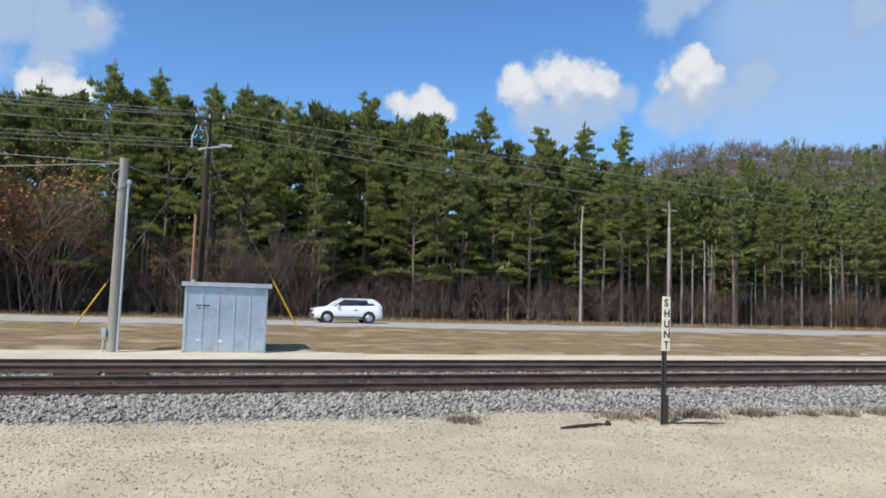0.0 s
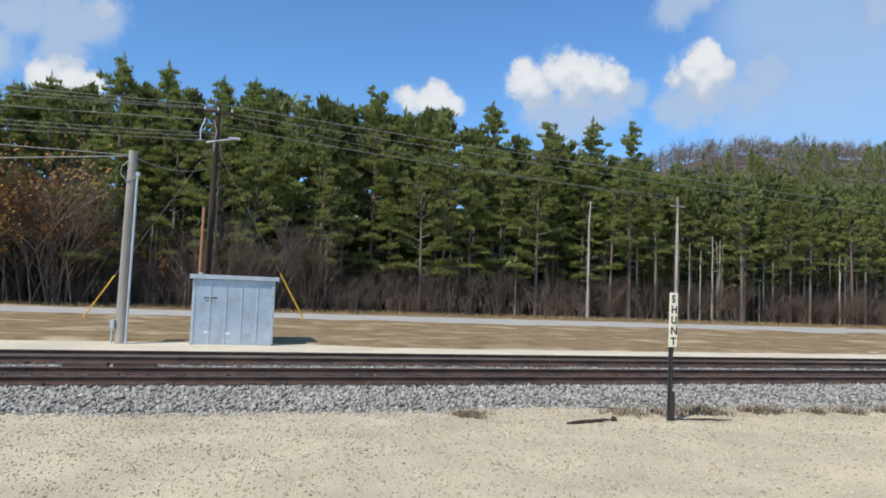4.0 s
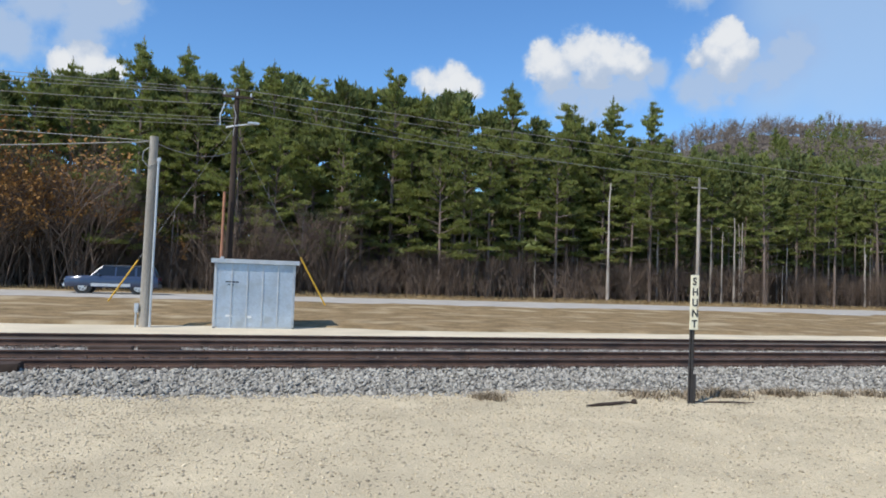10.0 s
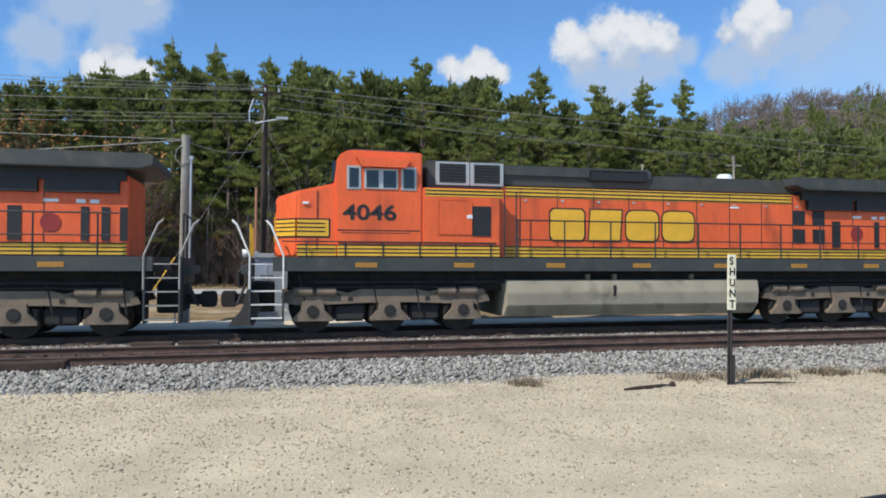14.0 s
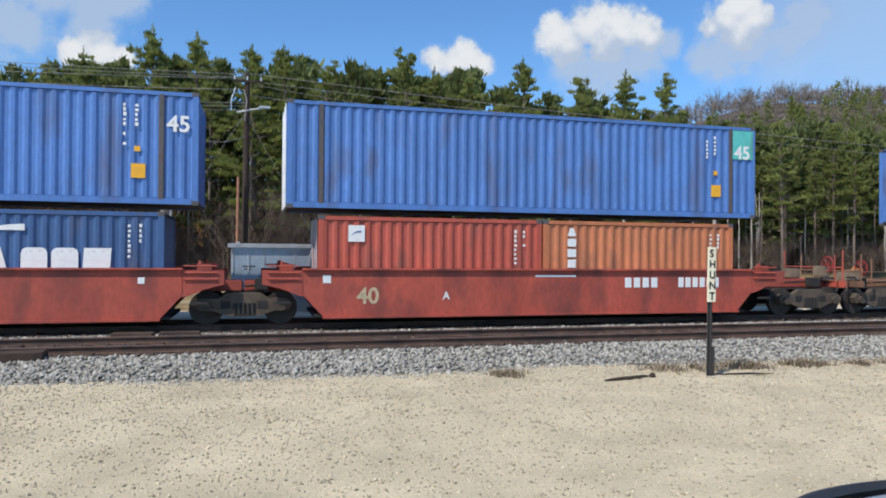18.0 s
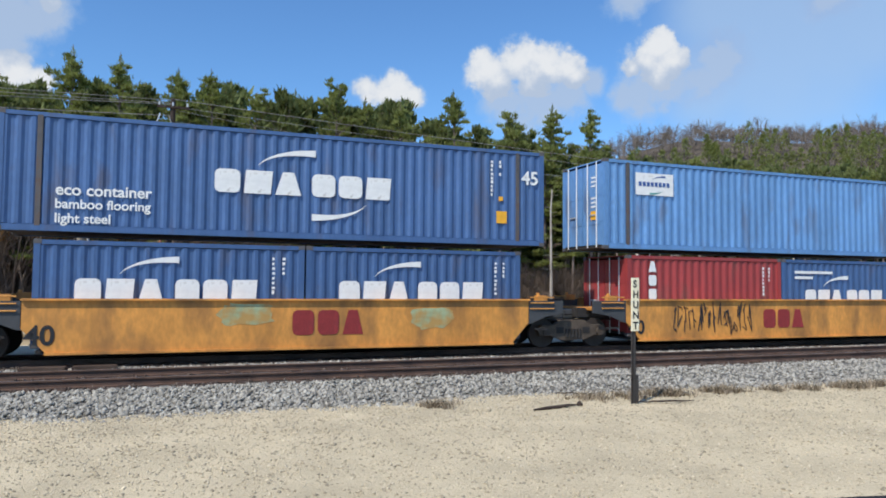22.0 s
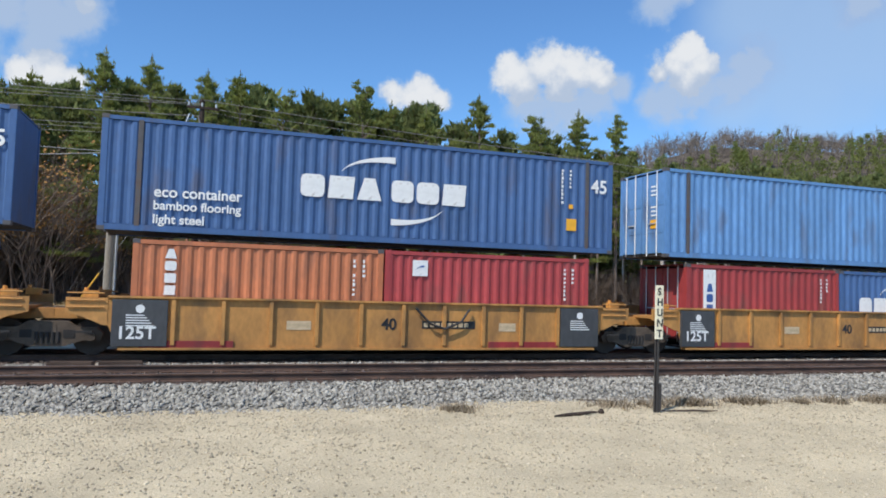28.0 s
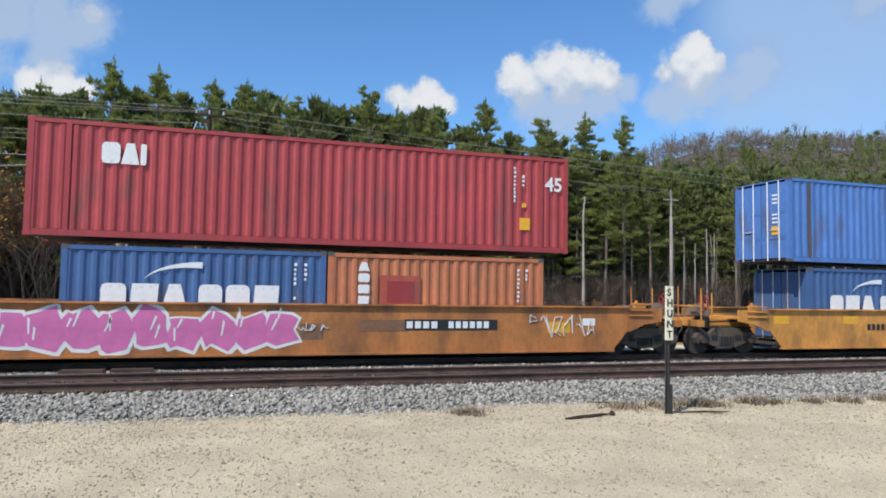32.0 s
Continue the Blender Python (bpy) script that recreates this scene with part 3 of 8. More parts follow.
def wanted_height(x, y):
    """The wood's mean skyline by bearing, for a tree 60 m off."""
    a = math.degrees(math.atan2(x, y))
    pts = [(-60, 13.0), (-15.3, 14.8), (-10.2, 16.2), (-2.5, 16.4), (6.6, 16.9), (12.0, 17.2), (17.5, 17.0), (20.0, 16.2), (24.4, 16.0), (31.1, 16.8), (35.3, 16.4), (43.2, 16.2), (60, 16.8)]
    for (a0, h0), (a1, h1) in zip(pts, pts[1:]):
        if a0 <= a < a1:
            return 1.8 + (h0 - 1.8 + (h1 - h0) * (a - a0) / (a1 - a0)) * (y / 60.0)
    return 14.0 * y / 60


# single tall pines that stand out of the skyline: x, height, 60 m off
TALL = [(-15.1, 16.4), (-12.5, 17.3), (-7.7, 19.7), (-4.4, 19.3), (0.1, 18.7), (2.6, 18.9), (5.9, 17.3), (9.0, 18.1), (12.6, 18.7), (15.0, 17.9),
        (18.4, 17.9), (23.8, 19.5), (29.3, 17.7), (33.5, 19.1), (38.0, 18.4)]
proto = [make_pine(*s, AWAY, GREEN) for s in specs]
proto_h = [s[1] for s in specs]
proto_back = [make_pine(s[0] + 20, s[1], s[2], s[3], 0.23, AWAY, DEEP, True) for s in specs[:3]]


def plant(protos, heights, k, x, y, h, turn):
    s = h / heights[k]
    root = copy_thing(protos[k], pose(0, 0, 0))
    z = 0.02 + (hill(x, y) if y > 90 else 0)
    root.matrix_basis = pose(x, y, z - 0.05, 0, 0, turn) @ Matrix.Diagonal((s * rng.uniform(0.94, 1.08), s, s, 1))
    return root


for i, (x, y) in enumerate(row):
    low = -30 < x < -11
    h = wanted_height(x, y) * rng.uniform(0.76, 1.0) * (0.6 if low else 1)
    k = rng.choice((4, 5, 5, 4)) if x > 33 else rng.choice((0, 1, 1, 3, 6))
    plant(proto, proto_h, k, x, y + (2.5 if low else 0), h, rng.uniform(0, 360))
for x, h in TALL:
    plant(proto, proto_h, rng.choice((0, 2, 6, 2)), x, 60.0, h + 0.4, rng.uniform(0, 360))
for i, (x, y) in enumerate(back):
    h = wanted_height(x, y) * (rng.uniform(0.97, 1.08) if x < 34 else rng.uniform(0.84, 0.97))
    plant(proto_back, [s[1] for s in specs[:3]], rng.randrange(3), x, y, h, rng.uniform(0, 360))
for i in range(34):
    plant(proto_back, [s[1] for s in specs[:3]], rng.randrange(3), -26 + i * 2.9 + rng.uniform(-1, 1), rng.uniform(73, 86), rng.uniform(6.5, 9.0), rng.uniform(0, 360))
for x, y in ((-4.2, 82), (-2.4, 77), (-6.0, 85), (-3.2, 71), (-9.0, 75), (-10.4, 83), (-11.6, 88), (-7.6, 70), (-1.0, 84), (1.5, 88), (-13.5, 80)):
    plant(proto_back, [s[1] for s in specs[:3]], 1, x, y, 8.5, x * 40)
for i in range(46):
    plant(proto_back, [s[1] for s in specs[:3]], rng.randrange(2), -24 + i * 1.75 + rng.uniform(-0.6, 0.6), rng.uniform(84, 91), rng.uniform(10.5, 13.5), rng.uniform(0, 360))
for p in proto + proto_back:
    for c in list(p.children):
        bpy.data.objects.remove(c)
    bpy.data.objects.remove(p)


# bare broadleaf trees and brush
def branch(V, F, rng, p, d, L, r, depth, tips):
    q = Vector(p) + d * L
    tube(V, F, p, q, r, r * 0.62, 4 if depth > 2 else 3)
    if depth == 0:
        tips.append(q)
        return
    for _ in range(rng.choice((2, 3, 3))):
        nd = (d + Vector((rng.gauss(0, 0.42), rng.gauss(0, 0.42), rng.gauss(0.12, 0.25)))).normalized()
        branch(V, F, rng, Vector(p).lerp(q, rng.uniform(0.55, 1.0)), nd, L * rng.uniform(0.55, 0.85), r * 0.6, depth - 1, tips)


def bare_tree(seed, H, depth, stems, material, buds):
    rng = random.Random(seed)
    V, F, tips = [], [], []
    for s in range(stems):
        d = Vector((rng.gauss(0, 0.22), rng.gauss(0, 0.22), 1)).normalized()
        branch(V, F, rng, (rng.gauss(0, 0.25) if stems > 1 else 0, rng.gauss(0, 0.25) if stems > 1 else 0, -0.1), d, H * 0.34, 0.02 * H * (0.5 if stems > 1 else 0.8) * 0.6, depth, tips)
    bm = None
    BV, BF = [], []
    if buds:
        for t in tips:
            for _ in range(3):
                o = t + Vector((rng.gauss(0, 0.12), rng.gauss(0, 0.12), rng.gauss(0, 0.12)))
                k = len(BV)
                u = Vector((rng.gauss(0, 1), rng.gauss(0, 1), rng.gauss(0, 1))).normalized() * 0.07
                w = u.orthogonal().normalized() * 0.07
                BV.extend([tuple(o - u), tuple(o + w), tuple(o + u), tuple(o - w)])
                BF.append((k, k + 1, k + 2, k + 3))
    return raw("branch_work", V, F, material), (raw("bud_haze", BV, BF, M_BUD) if buds else None)


BARE = [bare_tree(31, 9.0, 5, 2, M_TWIG, False), bare_tree(32, 7.5, 5, 3, M_TWIG, False), bare_tree(33, 8.0, 4, 5, M_TWIG, True), bare_tree(34, 3.4, 3, 6, M_TWIG, False)]


def plant_bare(k, x, y, s, turn, label, cat):
    root = thing("bare_tree" if k < 3 else "bare_shrub", label, cat, "leafless trees at the wood's edge", pose(x, y, 0, 0, 0, turn) @ Matrix.Scale(s, 4))
    share("branch_work", BARE[k][0], root)
    if BARE[k][1]:
        share("bud_haze", BARE[k][1], root, label="rust-coloured spring buds")


rng = random.Random(8)
for i in range(84):
    x = -27 + 22 * rng.random()
    plant_bare(rng.choice((0, 1, 1, 2)), x, rng.uniform(52.5, 58.5), rng.uniform(0.8, 1.5) * (1.15 if x < -10 else 0.9), rng.uniform(0, 360), "leafless grey-brown tree at the wood's edge", "bare tree")
for i in range(4):
    plant_bare(2, rng.uniform(-20, -12.5), rng.uniform(52.5, 54.5), rng.uniform(0.9, 1.25), rng.uniform(0, 360), "leafless tree with rust-coloured spring buds", "bare tree")
for i in range(26):
    plant_bare(rng.choice((1, 0)), rng.uniform(-2, 7.5), rng.uniform(53, 56), rng.uniform(0.6, 1.05), rng.uniform(0, 360), "leafless brown sapling before the pines", "bare tree")
for i in range(170):
    plant_bare(3, rng.uniform(-24, 80), 55.6 + 8 * rng.random() ** 1.2, rng.uniform(0.4, 1.15) * rng.choice((0.7, 1.0, 1.0)), rng.uniform(0, 360), "tangle of bare brown brush under the pines", "shrub")

for i in range(110):
    plant_bare(3, rng.uniform(-24, 34), rng.uniform(53.6, 56.5), rng.uniform(0.35, 0.85), rng.uniform(0, 360), "tangle of bare brown brush under the pines", "shrub")
V, F = [], []
src = BARE[3][0]
co = [v.co.copy() for v in src.vertices]
fs = [tuple(f.vertices) for f in src.polygons]
for i in range(150):
    m = pose(rng.uniform(-40, 110), rng.uniform(72, 92), 0, 0, 0, rng.uniform(0, 360)) @ Matrix.Scale(rng.uniform(2.0, 3.0), 4)
    n = len(V)
    V.extend([tuple(m @ c) for c in co])
    F.extend([tuple(n + k for k in f) for f in fs])
for i in range(520):
    m = pose(rng.uniform(-24, 80), 55.5 + 11 * rng.random() ** 1.4, 0, 0, 0, rng.uniform(0, 360)) @ Matrix.Scale(rng.uniform(0.8, 1.75), 4)
    n = len(V)
    V.extend([tuple(m @ c) for c in co])
    F.extend([tuple(n + k for k in f) for f in fs])
tagged(new("deep_brush", raw("deep_brush", V, F, M_TWIG)), "dense bare brush deep in the wood", "brush", kind="stuff")

# straight bare trunks that show under the canopy
rng = random.Random(21)


def trunk_mesh(seed, H):
    r = random.Random(seed)
    V, F = [], []
    pts = [(r.uniform(-0.025, 0.025) * i, r.uniform(-0.025, 0.025) * i, H * i / 5) for i in range(6)]
    for i in range(5):
        tube(V, F, pts[i], pts[i + 1], 0.15 * (1 - i * 0.13), 0.15 * (1 - (i + 1) * 0.13), 7)
    for _ in range(9):
        z = r.uniform(0.3, 0.95) * H
        a = r.uniform(0, math.tau)
        tube(V, F, (0, 0, z), (math.cos(a) * r.uniform(0.4, 1.3), math.sin(a) * 0.9, z + r.uniform(-0.1, 0.3)), 0.02, 0.006, 3)
    return raw("trunk", V, F, M_BARK)


TRUNKS = [trunk_mesh(s, 11.0) for s in (1, 2, 3)]
for i in range(110):
    ob = tagged(new("tree_trunk", TRUNKS[i % 3]), "straight bare pine trunk under the canopy", "tree trunk", "bare trunks in the wood")
    s = rng.uniform(0.5, 0.85)
    ob.matrix_basis = pose(rng.uniform(-16, 34) if i % 3 == 0 else rng.uniform(34, 80), rng.uniform(56.5, 64), 0, 0, 0, rng.uniform(0, 360)) @ Matrix.Diagonal((s, s, s, 1))
    if rng.random() < 0.35:
        ob.material_slots[0].link = "OBJECT"
        ob.material_slots[0].material = M_BARK_PALE
for x, y, s in ((31.2, 55.6, 0.95), (43.2, 56, 0.38), (46.0, 57, 0.42), (50.5, 56.5, 0.36), (60, 56, 0.5)):
    ob = tagged(new("tree_trunk", TRUNKS[0]), "pale grey standing trunk at the wood's edge", "tree trunk", "bare trunks in the wood")
    ob.matrix_basis = pose(x, y, -0.05) @ Matrix.Diagonal((s * 1.05, s * 1.05, s, 1))
    ob.material_slots[0].link = "OBJECT"
    ob.material_slots[0].material = M_BARK_PALE

# woods of the bluff: bare crowns over the upper slope and the crest, pines on the lower slope
rng = random.Random(77)
V, F = [], []
for i in range(900):
    x, y = rng.uniform(96, 345), 138 + 84 * rng.random() ** 0.8
    z0 = hill(x, y)
    h = rng.uniform(5.5, 9.5) * (1.4 if rng.random() < 0.09 else 1)
    tube(V, F, (x, y, z0 - 1), (x + rng.gauss(0, 0.3), y, z0 + h * 0.55), 0.15, 0.07, 3)
    c = Vector((x, y, z0 + h * 0.34))
    for _ in range(13):
        a, e = rng.uniform(0, math.tau), rng.uniform(-0.5, 1.5)
        d = Vector((math.cos(a) * math.cos(e), math.sin(a) * math.cos(e), math.sin(e)))
        q = c + d * h * rng.uniform(0.24, 0.44)
        tube(V, F, c, q, 0.07, 0.045, 3)
        for _ in range(4):
            tube(V, F, c.lerp(q, rng.uniform(0.5, 1.0)), q + (d + Vector((rng.gauss(0, 0.6), rng.gauss(0, 0.6), rng.gauss(0.1, 0.5)))).normalized() * h * rng.uniform(0.10, 0.20), 0.045, 0.02, 3)
tagged(new("bluff_woods", raw("bluff_woods", V, F, M_FARTREE)), "leafless grey-brown woods along the crest of the bluff", "woods", kind="stuff")
V, F = [], []
for i in range(600):
    x, y = rng.uniform(10, 290), 92 + 88 * rng.random() ** 1.15
    z0 = hill(x, y)
    h = rng.uniform(7.5, 12)
    tube(V, F, (x, y, z0 - 1), (x, y, z0 + h), 0.2, 0.03, 3)
    for _ in range(95):
        k = rng.random() ** 0.8
        r = 2.7 * (1 - k) ** 0.8 + 0.15
        a = rng.uniform(0, math.tau)
        tuft(V, F, rng, (x + math.cos(a) * r * rng.random() ** 0.5, y + math.sin(a) * r * rng.random() ** 0.5, z0 + h * (0.2 + 0.8 * k)), Vector((math.cos(a), math.sin(a), 0.3)), 0.80, 3, 0.6, 0.22)
tagged(new("slope_pines", raw("slope_pines", V, F, M_NEEDLE)), "pine plantation on the lower slope of the bluff", "woods", kind="stuff")

# ---- the train: containers ----
SPEED = 19.4
CHECK = 0.48          # way lost in a brief check of the train before 23 s
MOVING = []          # (thing, place along the train at 20 s)


def paint(name, base, dirt=0.22, rough=0.5):
    return mat(name, base, rough, vary=0.14, scale=1.2, dirt=tuple(0.45 * c + 0.55 * d for c, d in zip(base, (0.10, 0.07, 0.055))), dirt_amount=dirt, dirt_scale=1.6, streak=3.0, fine=14, by_object=0.05)


P_NAVY = paint("navy_container_paint", (0.058, 0.126, 0.285))
P_TEAL = paint("faded_teal_blue_paint", (0.090, 0.210, 0.293), 0.3)
P_STEEL = paint("weathered_steel_blue_paint", (0.081, 0.179, 0.308), 0.32)
P_COBALT = paint("cobalt_container_paint", (0.085, 0.195, 0.479), 0.3)
P_SKY = paint("light_blue_container_paint", (0.121, 0.267, 0.513))
P_DEEP = paint("deep_blue_container_paint", (0.050, 0.112, 0.257))
P_RED = paint("crimson_container_paint", (0.386, 0.052, 0.054))
P_MAROON = paint("maroon_container_paint", (0.324, 0.042, 0.042))
P_BRICK = paint("brick_container_paint", (0.450, 0.088, 0.056), 0.3)
P_ORANGE = paint("faded_orange_container_paint", (0.506, 0.172, 0.075), 0.3)
P_CYAN = paint("turquoise_container_paint", (0.110, 0.517, 0.462), 0.3)
P_PATCH = paint("dark_patch_paint", (0.05, 0.12, 0.12))
M_CREST_RED = mat("red_logo_paint", (0.55, 0.03, 0.03), 0.5, vary=0.08)
M_LOGO_BLUE = mat("blue_logo_paint", (0.04, 0.10, 0.30), 0.5, vary=0.08)
M_LOGO_GREEN = mat("green_logo_paint", (0.05, 0.30, 0.28), 0.5, vary=0.08)
M_SEAM = mat("grimy_post_paint", (0.105, 0.098, 0.10), 0.6, vary=0.3, dirt=RUST, dirt_amount=0.5, dirt_scale=3)

W = 1.22


def corrugated(length, height, name):
    """A trapezoid-ribbed steel wall in x and z, its crests at y = 0."""
    bm = fresh()
    xs, ys, x = [], [], 0.0
    n = max(1, round(length / 0.278))
    p = length / n
    for i in range(n):
        for dx, y in ((0.0, 0.0), (0.26, 0.0), (0.5, 0.036), (0.76, 0.036)):
            xs.append((i + dx) * p)
            ys.append(y)
    xs.append(length)
    ys.append(0.0)
    lo = [bm.verts.new((a, b, 0)) for a, b in zip(xs, ys)]
    hi = [bm.verts.new((a, b, height)) for a, b in zip(xs, ys)]
    for i in range(len(xs) - 1):
        bm.faces.new((lo[i], lo[i + 1], hi[i + 1], hi[i]))
    me = bpy.data.meshes.new(name)
    bm.to_mesh(me)
    bm.free()
    me.materials.append(P_NAVY)
    return me


CM = {}
for key, L, H, ends in (("45", 13.716, 2.73, 0.80), ("20", 6.058, 2.46, 0.0)):
    body = L - 0.24
    CM[key] = dict(
        L=L, H=H, ends=ends,
        side=corrugated(body, H - 0.30, "side_panel"),
        post=mesh_of(boxes((0, 0.15, 0, 0.15, 0, H)), "corner_post", P_NAVY, bevel=0.012),
        top=mesh_of(boxes((0, L - 0.3, 0, 0.07, 0, 0.10)), "top_rail", P_NAVY, bevel=0.008),
        low=mesh_of(boxes((0, L - 0.3, 0, 0.06, 0, 0.15)), "bottom_rail", P_NAVY, bevel=0.008),
        roof=mesh_of(boxes((0.05, L - 0.05, -W + 0.05, W - 0.05, H - 0.05, H - 0.012)), "roof_panel", P_NAVY),
        floor=mesh_of(boxes((0.05, L - 0.05, -W + 0.07, W - 0.07, 0.04, 0.16)), "floor", M_UNDER),
        end=mesh_of(boxes((0, 0.04, -W + 0.1, W - 0.1, 0.1, H - 0.1)), "end_wall", P_NAVY),
        door=mesh_of(boxes((0, 0.05, 0, W - 0.12, 0.13, H - 0.13), (-0.012, 0, 0.06, W - 0.18, 0.75, 0.85), (-0.012, 0, 0.06, W - 0.18, 1.6, 1.7)), "door", P_NAVY, bevel=0.006),
        bar=mesh_of(rods(((0, 0, 0.05), (0, 0, H - 0.05)), r=0.019), "locking_bar", M_GALV_PLAIN),
        cast=mesh_of(boxes((0, 0.178, 0, 0.162, 0, 0.118)), "corner_casting", P_NAVY, bevel=0.012),
        mid=mesh_of(boxes((0.02, 0.14, 0, 0.04, 0.12, H - 0.08)), "lifting_post", M_SEAM, bevel=0.008),
    )
HANDLE = mesh_of(boxes((-0.03, 0, -0.16, 0.16, -0.02, 0.02)), "door_handle", M_GALV_PLAIN)
DOOR_BAR = mesh_of(boxes((-0.004, 0, 0, 0.24, 0, 0.055)), "door_marking", M_WHITE)
IDBAR = mesh_of(boxes((0, 0.06, 0, 0.005, 0, 0.09)), "marking_bar", M_WHITE)
PLATE = mesh_of(boxes((0, 1, 0, 0.004, 0, 1)), "panel", M_WHITE)


def plate(parent, x, z, w, h, material, name="marking", y=-W - 0.006, label=""):
    return share(name, PLATE, parent, material, label, Matrix.Translation((x, y, z)) @ Matrix.Diagonal((w, 1, h, 1)))


def outline_mesh(name, pts, material=None, depth=0.004):
    bm = fresh()
    prism(bm, pts, 0, depth)
    bm.normal_update()
    bmesh.ops.triangulate(bm, faces=[f for f in bm.faces if len(f.verts) > 4])
    return mesh_of(bm, name, material or M_WHITE)


def swoosh(a0, a1, rx, rz, thick, n=14):
    up, dn = [], []
    for i in range(n + 1):
        k = i / n
        a = radians(a0 + (a1 - a0) * k)
        t = thick * (0.12 + 0.88 * k)
        up.append((rx * math.cos(a), rz * math.sin(a)))
        dn.append(((rx - t * 0.4) * math.cos(a), (rz - t) * math.sin(a)))
    return up + dn[::-1]


SWOOSH = outline_mesh("logo_arc", swoosh(165, 92, 1.5, 0.62, 0.17))
# plain upright blocks of two widths, clipped at the corners, stand for the shipping line's mark
BLOCK = outline_mesh("logo_block", [(0.08, 0), (0.92, 0), (1, 0.12), (1, 0.88), (0.92, 1), (0.08, 1), (0, 0.88), (0, 0.12)])
WEDGE = outline_mesh("logo_block", [(0, 0), (1, 0), (0.72, 1), (0.28, 1)])
NOTCH = outline_mesh("logo_block", [(0, 0), (0.94, 0), (1, 1), (0.06, 1)])
HOOK = outline_mesh("logo_block", [(0.2, 0), (0.8, 0), (0.94, 0.06), (1, 0.2), (1, 0.8), (0.94, 0.94), (0.8, 1), (0.2, 1), (0.06, 0.94), (0, 0.8), (0, 0.2), (0.06, 0.06)])


def line_mark(parent, x, z, w, h, arcs=True, colours=None, y=-W - 0.006):
    """The carrier's mark as plain shapes: two groups of three blocks and two arcs."""
    seq = [(HOOK, 0.0, 0.135), (NOTCH, 0.155, 0.155), (WEDGE, 0.325, 0.145), (HOOK, 0.53, 0.135), (HOOK, 0.685, 0.14), (NOTCH, 0.845, 0.155)]
    for i, (me, dx, bw) in enumerate(seq):
        share("logo_block", me, parent, (colours[0] if i < 3 else colours[1]) if colours else None, "", Matrix.Translation((x + dx * w, y, z)) @ Matrix.Diagonal((bw * w, 1, h, 1)))
    if arcs:
        share("logo_arc", SWOOSH, parent, None, "", Matrix.Translation((x + 0.56 * w, y, z + h * 0.95)) @ Matrix.Diagonal((w / 4.4, 1, w / 4.4, 1)))
        if arcs == 2:
            share("logo_arc", SWOOSH, parent, None, "", Matrix.Translation((x + 0.52 * w, y, z + h * 0.02)) @ Matrix.Rotation(math.pi, 4, "Y") @ Matrix.Diagonal((w / 4.4, 1, w / 4.4, 1)))


